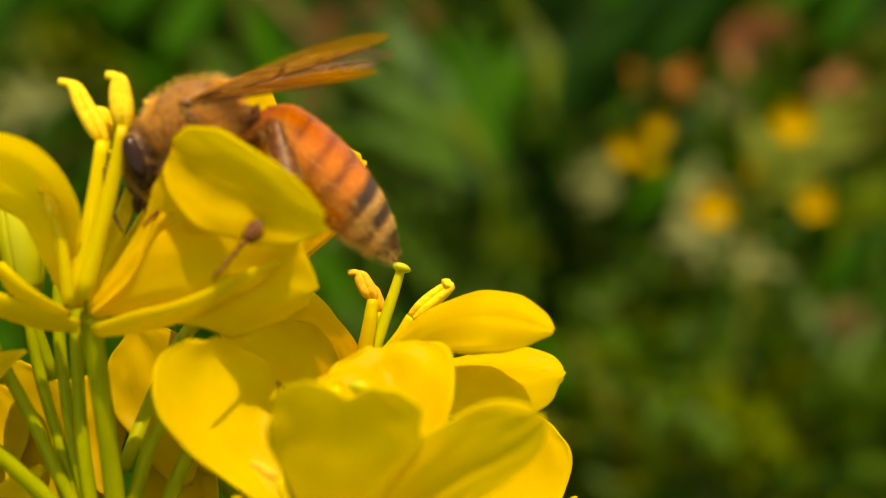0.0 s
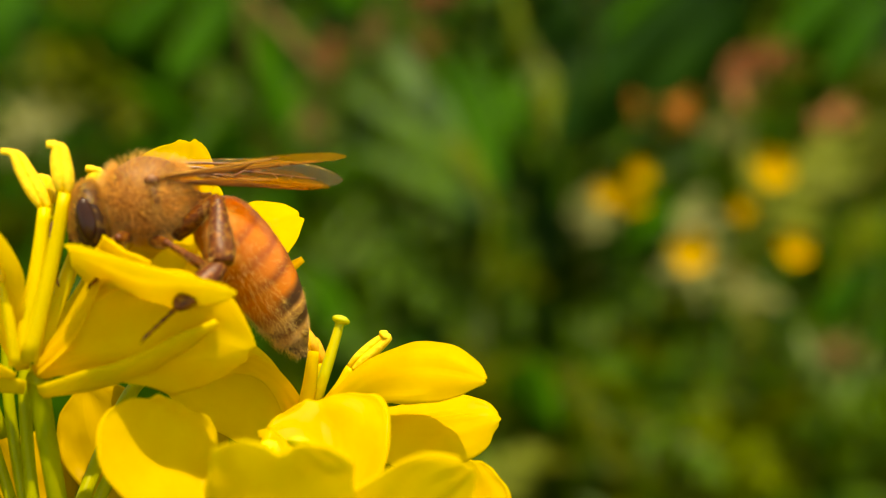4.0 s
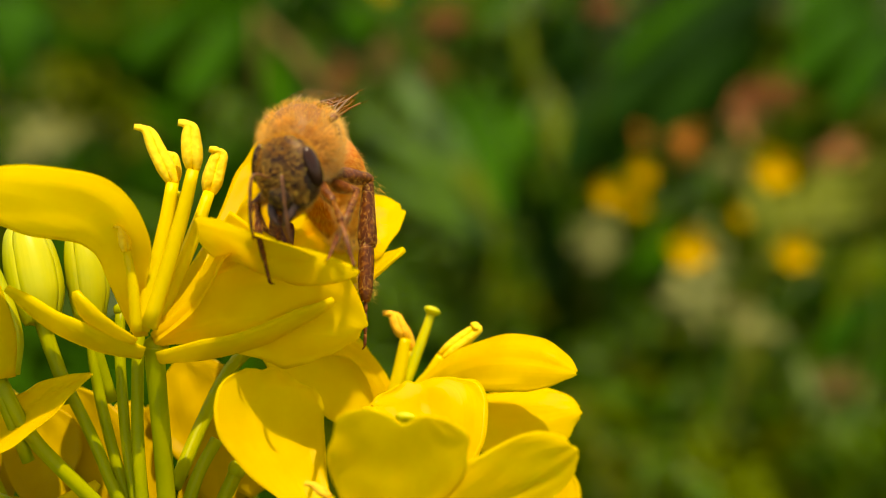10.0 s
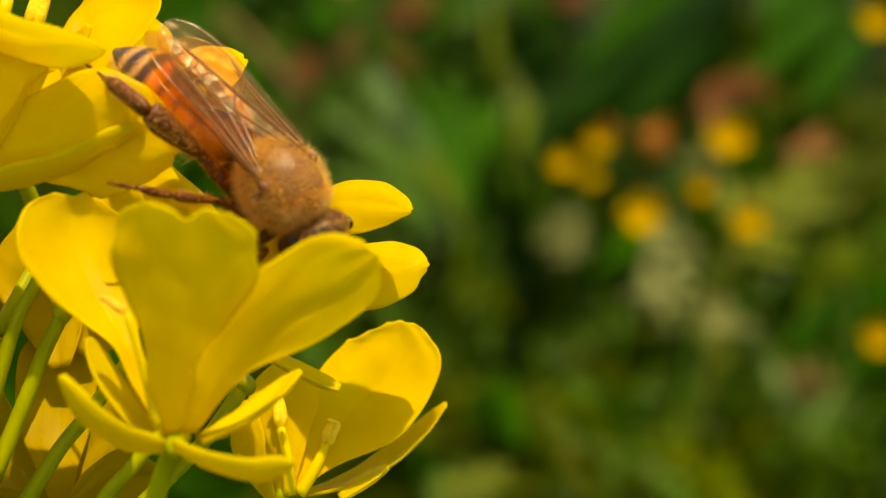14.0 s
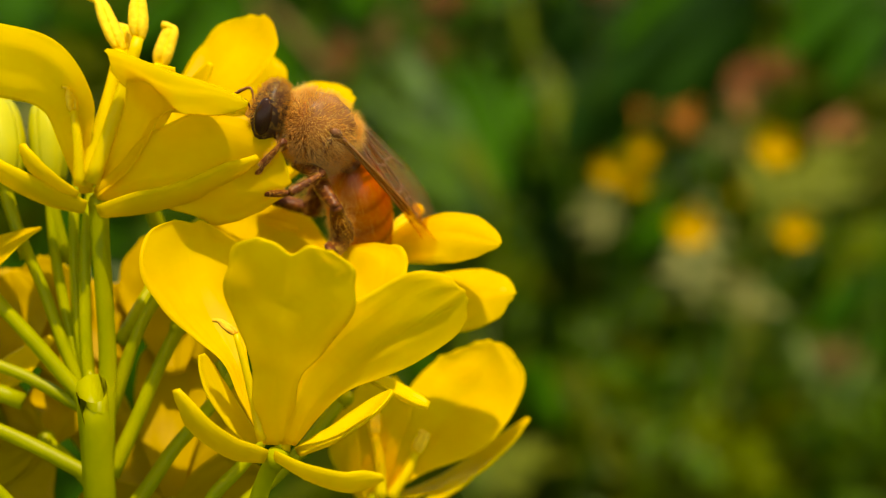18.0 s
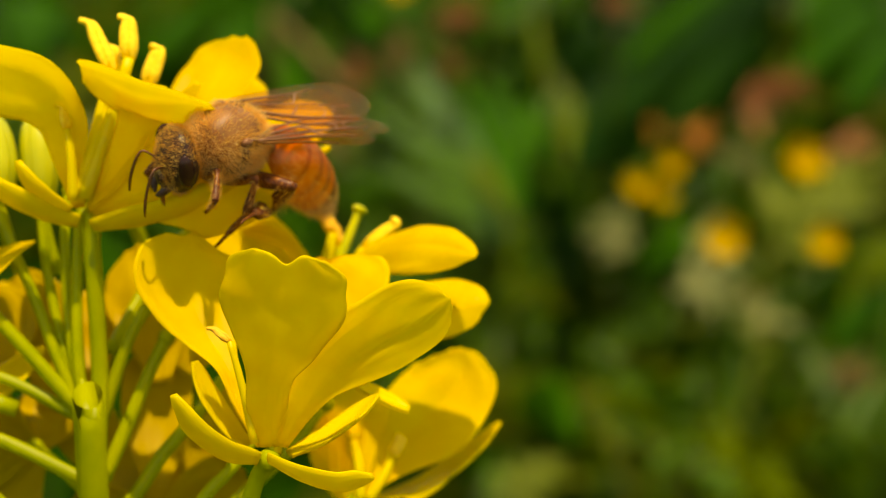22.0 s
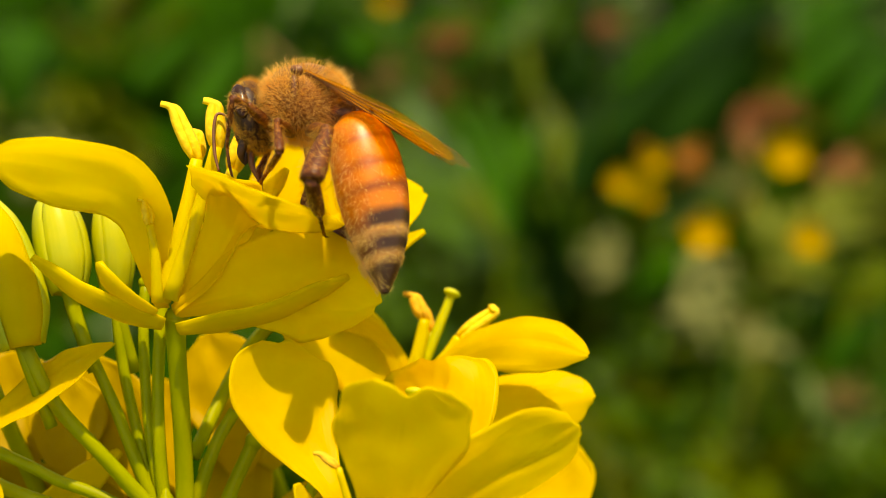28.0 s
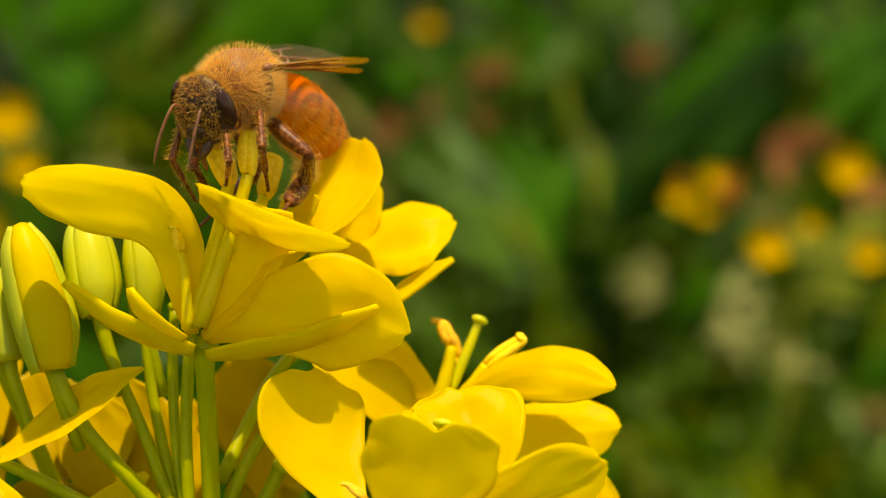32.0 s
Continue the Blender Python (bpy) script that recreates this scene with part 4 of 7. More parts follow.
meadow_leaf((34.1, 432.1, -189.8), (91.0, 554.1, -193.8), 7.9, DARK_SHADE, 408)
meadow_leaf((43.1, 425.8, -193.7), (71.1, 480.6, -183.5), 5.5, DARK_SHADE, 409)
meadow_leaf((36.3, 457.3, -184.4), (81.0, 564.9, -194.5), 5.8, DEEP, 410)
meadow_leaf((23.9, 420.6, -199.1), (44.6, 517.5, -198.5), 4.6, DARK_SHADE, 411)
meadow_leaf((72.8, 437.3, -180.7), (112.3, 522.0, -191.3), 7.9, DEEP, 412)
meadow_leaf((85.9, 435.3, -185.0), (117.3, 519.4, -196.6), 6.6, DEEP, 413)
meadow_leaf((81.0, 480.9, -183.2), (118.4, 565.8, -193.5), 7.1, DEEP, 414)
meadow_leaf((65.9, 393.3, -200.9), (87.3, 419.2, -194.7), 9.9, PALEG, 415)
meadow_leaf((84.4, 391.1, -205.9), (99.2, 413.7, -205.7), 5.3, LIME, 416)
meadow_leaf((21.2, 338.3, -197.8), (40.3, 347.9, -223.6), 3.2, FRESH, 417)
meadow_leaf((28.1, 332.6, -200.4), (41.0, 341.0, -215.2), 2.6, LIME, 418)
meadow_leaf((43.9, 346.0, -227.5), (62.0, 400.1, -231.7), 4.9, FRESH, 419)
meadow_leaf((50.8, 345.1, -229.4), (62.2, 388.1, -233.4), 4.9, LIME, 420)
meadow_leaf((63.8, 326.7, -221.9), (58.7, 357.4, -227.4), 4.7, LIME, 421)
meadow_leaf((72.6, 343.6, -232.9), (78.5, 400.6, -231.3), 3.2, OLIVE, 422)
meadow_leaf((8.4, 316.9, -217.7), (18.1, 328.9, -216.3), 4.5, PALEG, 423)
meadow_leaf((23.8, 386.2, -214.0), (7.9, 417.4, -218.3), 3.2, OLIVE, 424)
meadow_leaf((48.3, 384.6, -217.7), (69.2, 426.1, -224.9), 4.4, OLIVE, 425)
meadow_leaf((30.7, 374.3, -215.4), (48.5, 414.3, -225.4), 3.5, FRESH, 426)
meadow_leaf((62.9, 374.1, -216.7), (69.0, 397.3, -215.4), 3.7, PALEG, 427)
meadow_leaf((78.3, 375.6, -214.2), (99.1, 416.8, -221.8), 5.1, DEEP, 428)
meadow_leaf((39.6, 408.7, -214.1), (67.2, 451.2, -219.4), 4.2, DEEP, 429)
meadow_leaf((47.7, 424.9, -204.5), (66.7, 465.3, -213.8), 3.7, FRESH, 430)
meadow_leaf((24.0, 427.8, -198.2), (24.5, 492.3, -203.6), 2.8, LIME, 431)
meadow_leaf((29.9, 435.2, -205.7), (20.6, 513.5, -205.9), 2.4, OLIVE, 432)
meadow_leaf((17.6, 427.6, -198.3), (11.6, 512.6, -207.4), 3.2, DEEP, 433)
meadow_leaf((-102.8, 450.0, -195.2), (-88.8, 514.0, -201.9), 6.8, OLIVE, 434)
meadow_leaf((-66.3, 450.9, -194.3), (-57.6, 535.8, -204.0), 5.8, DEEP, 435)
meadow_leaf((-82.0, 472.8, -194.9), (-72.8, 555.0, -210.0), 6.0, DEEP, 436)
meadow_leaf((-30.0, 496.8, -193.2), (-14.4, 558.0, -205.6), 5.3, DEEP, 437)
meadow_leaf((-36.1, 462.6, -216.4), (-57.9, 552.4, -215.4), 5.0, DEEP, 438)
meadow_leaf((-9.5, 497.3, -192.7), (4.8, 561.4, -199.3), 4.8, OLIVE, 439)
meadow_leaf((8.2, 516.6, -199.4), (25.1, 581.0, -205.5), 4.4, FRESH, 440)
meadow_leaf((-26.8, 370.6, -210.6), (-41.1, 413.0, -215.9), 4.1, FRESH, 460)
meadow_leaf((-17.9, 374.9, -223.9), (-30.3, 419.5, -225.1), 3.8, DEEP, 461)
meadow_leaf((-10.8, 381.7, -211.3), (-26.4, 445.4, -219.1), 4.2, FRESH, 462)
meadow_leaf((-1.2, 370.9, -210.5), (-13.1, 413.9, -214.7), 3.7, FRESH, 463)
meadow_leaf((8.3, 376.4, -221.8), (-4.3, 419.8, -225.1), 3.4, FRESH, 464)
meadow_leaf((13.0, 382.0, -211.3), (5.9, 414.1, -214.7), 3.4, OLIVE, 465)
meadow_leaf((20.6, 386.3, -224.7), (14.3, 439.5, -231.0), 3.3, FRESH, 466)
meadow_leaf((-7.8, 354.7, -219.6), (-20.9, 388.1, -220.5), 4.0, FRESH, 467)
meadow_leaf((3.6, 351.6, -225.6), (-8.6, 385.9, -224.8), 4.0, DEEP, 468)
meadow_leaf((12.7, 354.9, -219.6), (4.7, 386.6, -223.7), 3.6, OLIVE, 469)
meadow_leaf((23.6, 343.4, -220.1), (18.2, 385.1, -226.9), 4.1, DEEP, 470)
meadow_leaf((36.6, 356.3, -217.5), (28.4, 397.3, -225.4), 3.6, FRESH, 471)
meadow_leaf((32.9, 333.1, -218.5), (25.0, 374.9, -224.9), 3.5, OLIVE, 472)
meadow_leaf((12.1, 320.5, -220.5), (8.1, 341.7, -223.1), 3.7, FRESH, 473)
meadow_leaf((-31.5, 404.2, -211.2), (-45.0, 454.8, -222.3), 4.0, DEEP, 474)
meadow_leaf((45.5, 367.1, -218.7), (35.9, 396.8, -226.5), 3.2, OLIVE, 475)
meadow_leaf((-25.3, 428.1, -209.0), (-37.7, 491.4, -217.5), 4.2, FRESH, 476)
meadow_leaf((55.7, 330.3, -224.2), (45.6, 360.5, -231.0), 4.3, FRESH, 477)
meadow_leaf((-49.6, 454.0, -202.3), (-71.2, 516.4, -212.3), 5.0, FRESH, 478)
meadow_leaf((-72.4, 442.1, -203.0), (-91.9, 496.3, -207.2), 5.3, OLIVE, 479)


def herb(x, y, z, mat, seed):
    """A low herb: a stalk from the ground with a handful of leaves at its top."""
    rnd = random.Random(700 + seed)
    top = EYE + Vector((x, y, z)) * MM
    ob = new("meadow_herb")
    ob.location = (top.x, top.y, -0.012)
    ORIGIN[ob] = Vector(ob.location)
    words = {FRESH: "fresh green", DEEP: "deep green", DARK_SHADE: "shade-deepened green", LIME: "light green", OLIVE: "olive green", PALEG: "pale green"}
    tagged(ob, words[mat] + " leafy meadow herb growing from the ground", "plant", "leafy herbs of the meadow")
    under("stalk", stalk_to_ground(top, 0.0008, rnd.uniform(-0.01, 0.01)), mat, ob, top)
    for k in range(20):
        g = rnd.uniform(0, 2 * math.pi)
        d = Vector((math.cos(g), 0.6 * math.sin(g), rnd.uniform(-0.4, 1.3))).normalized()
        n = Vector((rnd.uniform(-0.8, 0.8), rnd.uniform(-0.9, 0.1), 0.7))
        a = top + Vector((rnd.uniform(-1, 1), rnd.uniform(-1, 1), rnd.uniform(-1.6, 0.8))) * 0.010
        ln = rnd.uniform(0.018, 0.044)
        w = ln * rnd.uniform(0.04, 0.11)
        st = [tuple(a) + (w * 0.1,), tuple(a + d * ln * 0.4 + n * ln * 0.06) + (w * 0.9,), tuple(a + d * ln * 0.75 + n * ln * 0.04) + (w * 0.7,), tuple(a + d * ln) + (w * 0.05,)]
        under("leaf", blade(st, n, n, -0.3, 6, 3, 0.0003, 0.15, k + seed), mat, ob, a)


herb(-125.0, 556.8, -223.0, DEEP, 0)
herb(-99.6, 550.0, -220.0, OLIVE, 1)
herb(-77.8, 620.5, -252.2, DEEP, 2)
herb(-47.6, 558.8, -221.6, DEEP, 3)
herb(-27.2, 555.2, -219.2, DARK_SHADE, 4)
herb(4.0, 624.1, -253.0, DEEP, 5)
herb(23.8, 615.7, -243.6, DARK_SHADE, 6)
herb(54.9, 597.7, -242.0, DARK_SHADE, 7)
herb(76.9, 623.4, -249.4, DARK_SHADE, 8)
herb(105.1, 607.4, -237.7, DARK_SHADE, 9)
herb(123.3, 585.4, -237.0, OLIVE, 10)
herb(-127.8, 577.7, -257.9, PALEG, 11)
herb(-102.3, 579.5, -264.9, DEEP, 12)
herb(-76.3, 577.3, -258.3, OLIVE, 13)
herb(-49.2, 556.7, -245.8, DEEP, 14)
herb(-19.4, 531.3, -233.0, FRESH, 15)
herb(2.5, 507.4, -224.3, FRESH, 16)
herb(25.3, 552.8, -244.9, DARK_SHADE, 17)
herb(50.4, 595.6, -264.5, DARK_SHADE, 18)
herb(71.9, 524.3, -230.8, DEEP, 19)
herb(98.6, 539.2, -237.5, OLIVE, 20)
herb(128.0, 559.9, -244.0, OLIVE, 21)
herb(-107.9, 466.6, -235.9, OLIVE, 22)
herb(-95.8, 518.8, -257.3, DEEP, 23)
herb(-64.5, 481.8, -235.6, DEEP, 24)
herb(-42.7, 524.9, -266.2, FRESH, 25)
herb(-18.3, 533.8, -260.1, FRESH, 26)
herb(6.0, 491.2, -246.3, FRESH, 27)
herb(28.7, 503.6, -250.7, FRESH, 28)
herb(48.5, 542.8, -265.3, OLIVE, 29)
herb(67.4, 509.1, -250.4, DEEP, 30)
herb(100.2, 558.8, -270.3, LIME, 31)
herb(106.1, 473.0, -235.5, OLIVE, 32)
herb(-107.7, 461.4, -250.9, DEEP, 33)
herb(-95.3, 515.7, -281.3, DEEP, 34)
herb(-62.5, 436.0, -237.0, FRESH, 35)
herb(-47.0, 491.5, -265.6, FRESH, 36)
herb(-22.2, 471.6, -264.0, FRESH, 37)
herb(2.5, 441.5, -244.4, FRESH, 38)
herb(28.2, 468.8, -256.2, DEEP, 39)
herb(43.6, 456.6, -244.9, FRESH, 40)
herb(65.5, 469.4, -259.9, OLIVE, 41)
herb(96.0, 510.2, -272.9, FRESH, 42)
herb(105.8, 459.2, -246.8, DEEP, 43)
herb(-94.4, 416.2, -249.3, DEEP, 44)
herb(-71.0, 399.8, -242.9, DEEP, 45)
herb(-67.6, 478.6, -294.2, DEEP, 46)
herb(-38.3, 451.8, -275.6, FRESH, 47)
herb(-22.0, 441.0, -263.3, FRESH, 48)
herb(6.1, 471.3, -288.5, OLIVE, 49)
herb(24.3, 426.8, -259.5, DEEP, 50)
herb(48.5, 455.0, -273.4, FRESH, 51)
herb(69.2, 457.9, -272.2, OLIVE, 52)
herb(97.7, 482.8, -284.5, FRESH, 53)
herb(121.6, 485.0, -291.7, OLIVE, 54)
herb(-84.7, 368.2, -241.4, DEEP, 55)
herb(-83.3, 445.8, -291.5, DEEP, 56)
herb(-51.8, 377.8, -251.0, DEEP, 57)
herb(-35.5, 428.2, -280.5, DEEP, 58)
herb(-11.9, 367.7, -238.6, OLIVE, 59)
herb(-0.4, 437.7, -292.0, DEEP, 60)
herb(27.2, 432.2, -285.1, OLIVE, 61)
herb(43.3, 440.3, -291.3, FRESH, 62)
herb(63.9, 395.0, -261.5, FRESH, 63)
herb(82.5, 410.3, -264.3, OLIVE, 64)
herb(94.1, 372.5, -243.4, FRESH, 65)
herb(96.0, 396.1, -254.0, FRESH, 66)
herb(68.7, 459.7, -264.7, FRESH, 68)
herb(68.0, 368.9, -254.5, FRESH, 70)
herb(65.5, 376.7, -254.5, OLIVE, 72)
herb(75.7, 441.5, -256.3, FRESH, 74)
herb(107.8, 459.0, -274.0, FRESH, 76)
herb(91.2, 398.3, -255.2, FRESH, 78)
herb(52.8, 406.0, -275.2, FRESH, 80)
herb(80.0, 406.6, -279.0, FRESH, 82)
herb(75.3, 370.4, -256.4, LIME, 84)
herb(110.5, 453.9, -277.4, FRESH, 86)
herb(110.4, 448.2, -263.1, DEEP, 88)
herb(108.1, 417.1, -279.6, LIME, 90)
herb(38.6, 455.8, -313.3, DEEP, 92)
herb(65.0, 532.6, -306.5, OLIVE, 94)
herb(55.4, 582.1, -286.6, DEEP, 96)
herb(-29.5, 520.1, -269.8, OLIVE, 98)
herb(-13.4, 501.5, -282.0, OLIVE, 100)
herb(113.5, 446.5, -304.4, OLIVE, 102)
herb(36.2, 551.8, -296.6, DEEP, 104)
herb(-131.8, 552.3, -288.0, DEEP, 106)
herb(-60.5, 433.4, -268.3, DEEP, 108)
herb(36.2, 522.7, -300.1, DEEP, 110)
herb(44.5, 452.8, -274.4, DEEP, 112)
herb(-129.6, 582.3, -268.2, OLIVE, 114)
herb(-32.8, 515.4, -270.5, FRESH, 116)
herb(-98.1, 474.6, -274.9, FRESH, 118)
herb(73.7, 421.5, -289.3, FRESH, 120)


def foliage(name, mat, count, seed, near, far, size, words, high=0.05, slim=(0.05, 0.15), steep=(0.1, 1.2)):
    """Uncounted leaves and blades that fill the meadow on all sides."""
    rnd = random.Random(seed)
    lots_v, lots_f, uvs = [], [], []
    for i in range(count):
        far_off = near + (far - near) * rnd.random() ** 1.25
        turn = rnd.uniform(0, 2 * math.pi)
        x, y = far_off * math.sin(turn), far_off * math.cos(turn)
        z0 = max(0.0, rnd.gauss(high, 0.045)) * min(1.0, 0.35 + far_off)
        ln = size * rnd.uniform(0.5, 1.3)
        w = ln * rnd.uniform(*slim)
        g = rnd.uniform(0, 2 * math.pi)
        rise = rnd.uniform(*steep)
        d = Vector((math.cos(g), math.sin(g), rise)).normalized()
        n = Vector((-math.cos(g) * rise * 0.7, -math.sin(g) * rise * 0.7, 1)).normalized()
        s = d.cross(n).normalized()
        p = Vector((x, y, z0))
        k = len(lots_v)
        for u, h in ((0, 0.1), (0.3, 0.8), (0.6, 1.0), (0.85, 0.6), (1, 0.05)):
            c = p + d * ln * u + n * ln * 0.18 * math.sin(u * 2.6)
            lots_v += [c - s * w * h, c - n * w * 0.25 * h, c + s * w * h]
            uvs += [(0, u), (0.5, u), (1, u)]
        for r in range(4):
            o = k + r * 3
            lots_f += [(o, o + 1, o + 4, o + 3), (o + 1, o + 2, o + 5, o + 4)]
    ob = part(name, (lots_v, lots_f, uvs), mat, None)
    tagged(ob, words, "foliage", kind="stuff")


foliage("meadow_foliage", FRESH, 1600, 41, 0.35, 2.2, 0.080, "fresh green herb leaves over the meadow ground", 0.10)
foliage("meadow_foliage", DEEP, 9000, 42, 0.20, 2.4, 0.090, "dense deep green herb leaves covering the meadow ground", 0.06)
# near-black leaves stand for the shaded gaps between the herbs
foliage("meadow_foliage", DARK_SHADE, 9000, 43, 0.20, 2.6, 0.090, "dense grass and leaves coloured dark for the shaded gaps of the meadow", 0.06)
foliage("meadow_foliage", OLIVE, 1800, 46, 0.25, 2.2, 0.07, "olive green leaves over the meadow ground", 0.10)
foliage("meadow_foliage", STRAW, 240, 45, 0.35, 2.0, 0.06, "scattered dry straw blades in the meadow", 0.10)
foliage("meadow_grass", FRESH, 500, 48, 0.55, 2.0, 0.13, "long fresh green grass blades rising between the herbs", 0.10, (0.025, 0.06), (0.6, 3.0))
foliage("meadow_grass", DEEP, 900, 50, 0.45, 2.0, 0.15, "long deep green leaves rising between the herbs", 0.08, (0.06, 0.14), (0.4, 2.0))
foliage("meadow_foliage", OLIVE, 5000, 51, 1.8, 6.0, 0.14, "distant olive green leaves of the meadow")
foliage("meadow_foliage", DEEP, 8000, 52, 1.8, 6.0, 0.14, "distant deep green leaves of the meadow")


# ---- the honeybee ----
def bee_fuzz(name, low, high):
    m, t, b, out = material(name)
    n = noise_tex(t, 900.0, 3.0)
    r = ramp(t, ((0.3, low), (0.7, high)))
    t.links.new(n.outputs["Fac"], r.inputs[0])
    t.links.new(r.outputs[0], b.inputs["Base Color"])
    b.inputs["Roughness"].default_value = 0.6
    tr = t.nodes.new("ShaderNodeBsdfTranslucent")
    t.links.new(r.outputs[0], tr.inputs["Color"])
    mix = t.nodes.new("ShaderNodeMixShader")
    mix.inputs[0].default_value = 0.66
    t.links.new(b.outputs[0], mix.inputs[1])
    t.links.new(tr.outputs[0], mix.inputs[2])
    t.links.new(mix.outputs[0], out.inputs[0])
    return m


def abdomen_material():
    m, t, b, out = material("abdomen_amber_banded")
    c = t.nodes.new("ShaderNodeTexCoord")
    sep = t.nodes.new("ShaderNodeSeparateXYZ")
    t.links.new(c.outputs["Object"], sep.inputs[0])
    n = noise_tex(t, 700.0, 3.0)
    mul = t.nodes.new("ShaderNodeMath")
    mul.operation = "MULTIPLY_ADD"
    mul.inputs[1].default_value, mul.inputs[2].default_value = -1 / 0.0085, 0.0
    t.links.new(sep.outputs["X"], mul.inputs[0])
    jit = t.nodes.new("ShaderNodeMath")
    jit.operation = "MULTIPLY_ADD"
    jit.inputs[1].default_value, jit.inputs[2].default_value = 0.05, -0.025
    t.links.new(n.outputs["Fac"], jit.inputs[0])
    add = t.nodes.new("ShaderNodeMath")
    t.links.new(mul.outputs[0], add.inputs[0])
    t.links.new(jit.outputs[0], add.inputs[1])
    amber, deep, dark, pale = (0.66, 0.182, 0.007), (0.38, 0.080, 0.004), (0.060, 0.020, 0.005), (0.56, 0.27, 0.07)
    soft = (0.50, 0.120, 0.006)
    side = ramp(t, ((0.0, deep), (0.06, amber), (0.16, amber), (0.205, soft), (0.235, amber), (0.31, amber), (0.355, soft), (0.39, amber), (0.45, amber), (0.49, soft), (0.525, amber), (0.60, amber), (0.66, (0.40, 0.11, 0.01)), (0.72, pale), (0.78, (0.20, 0.06, 0.01)), (0.84, pale), (0.88, (0.06, 0.02, 0.006)), (0.97, dark)))
    back = ramp(t, ((0.0, deep), (0.06, amber), (0.16, amber), (0.205, deep), (0.235, amber), (0.31, amber), (0.36, deep), (0.395, amber), (0.44, amber), (0.49, (0.28, 0.06, 0.005)), (0.53, amber),
                    (0.585, amber), (0.635, dark), (0.675, dark), (0.71, pale), (0.765, dark), (0.80, dark), (0.835, pale), (0.885, dark), (0.97, dark)))
    t.links.new(add.outputs[0], side.inputs[0])
    t.links.new(add.outputs[0], back.inputs[0])
    # the dark bands sit on the back and fade towards the flanks
    drop = t.nodes.new("ShaderNodeMath")
    drop.operation = "MULTIPLY_ADD"
    t.links.new(sep.outputs["X"], drop.inputs[0])
    t.links.new(sep.outputs["Z"], drop.inputs[2])
    drop.inputs[1].default_value = -0.11
    saddle = t.nodes.new("ShaderNodeMapRange")
    saddle.interpolation_type = "SMOOTHSTEP"
    saddle.inputs["From Min"].default_value, saddle.inputs["From Max"].default_value = -0.0005, 0.0007
    t.links.new(drop.outputs[0], saddle.inputs["Value"])
    r = t.nodes.new("ShaderNodeMix")
    r.data_type = "RGBA"
    t.links.new(saddle.outputs[0], r.inputs[0])
    t.links.new(side.outputs[0], r.inputs[6])
    t.links.new(back.outputs[0], r.inputs[7])
    t.links.new(r.outputs[2], b.inputs["Base Color"])
    b.inputs["Roughness"].default_value = 0.40
    b.inputs["Specular IOR Level"].default_value = 0.45
    b.inputs["Subsurface Weight"].default_value = 0.35
    b.inputs["Subsurface Radius"].default_value = (0.0008, 0.0003, 0.0001)
    f = noise_tex(t, 9000.0, 2.0)
    bump(t, f.outputs["Fac"], b, 0.25, 0.00001)
    return m


def wing_material():
    m, t, b, out = material("wing_membrane")
    tr = t.nodes.new("ShaderNodeBsdfTransparent")
    tr.inputs[0].default_value = (0.98, 0.86, 0.52, 1)
    tl = t.nodes.new("ShaderNodeBsdfTranslucent")
    tl.inputs["Color"].default_value = (0.80, 0.40, 0.05, 1)
    thin = t.nodes.new("ShaderNodeMixShader")
    thin.inputs[0].default_value = 0.08
    t.links.new(tr.outputs[0], thin.inputs[1])
    t.links.new(tl.outputs[0], thin.inputs[2])
    # crumpled film: the gloss breaks up cell by cell
    cells = t.nodes.new("ShaderNodeTexVoronoi")
    cells.inputs["Scale"].default_value = 1500.0
    co = t.nodes.new("ShaderNodeTexCoord")
    t.links.new(co.outputs["Object"], cells.inputs["Vector"])
    waves = noise_tex(t, 900.0, 2.0)
    both = t.nodes.new("ShaderNodeMath")
    t.links.new(cells.outputs["Distance"], both.inputs[0])
    t.links.new(waves.outputs["Fac"], both.inputs[1])
    bm_ = t.nodes.new("ShaderNodeBump")
    bm_.inputs["Strength"].default_value, bm_.inputs["Distance"].default_value = 0.55, 0.00008
    t.links.new(both.outputs[0], bm_.inputs["Height"])
    gl = t.nodes.new("ShaderNodeBsdfGlossy")
    gl.inputs["Roughness"].default_value = 0.30
    gl.inputs["Color"].default_value = (1.0, 0.92, 0.74, 1)
    t.links.new(bm_.outputs[0], gl.inputs["Normal"])
    mix2 = t.nodes.new("ShaderNodeMixShader")
    mix2.inputs[0].default_value = 0.035
    t.links.new(thin.outputs[0], mix2.inputs[1])
    t.links.new(gl.outputs[0], mix2.inputs[2])
    t.links.new(mix2.outputs[0], out.inputs[0])
    return m


VEIN = solid("wing_vein_brown", (0.13, 0.050, 0.014), (0.24, 0.10, 0.028), 1500.0, 0.3)
CHITIN = solid("chitin_dark_brown", (0.08, 0.024, 0.006), (0.22, 0.075, 0.014), 1500.0, 0.5)
CHITIN_DARK = solid("chitin_black_brown", (0.020, 0.008, 0.004), (0.07, 0.024, 0.008), 1200.0, 0.55)
CHITIN_BROWN = solid("chitin_head_brown", (0.035, 0.013, 0.004), (0.42, 0.24, 0.04), 3500.0, 0.5, relief=0.00005, shine=0.3, stops=(0.50, 0.92))
EYE_BLACK = solid("compound_eye_black", (0.020, 0.008, 0.004), (0.045, 0.017, 0.008), 30000.0, 0.22, relief=0.000003, shine=0.22)
THORAX = solid("thorax_skin", (0.17, 0.064, 0.010), (0.34, 0.140, 0.024), 800.0, 0.5, shine=0.3)
FUR_GOLD = bee_fuzz("golden_hair", (0.97, 0.57, 0.12), (0.99, 0.72, 0.25))
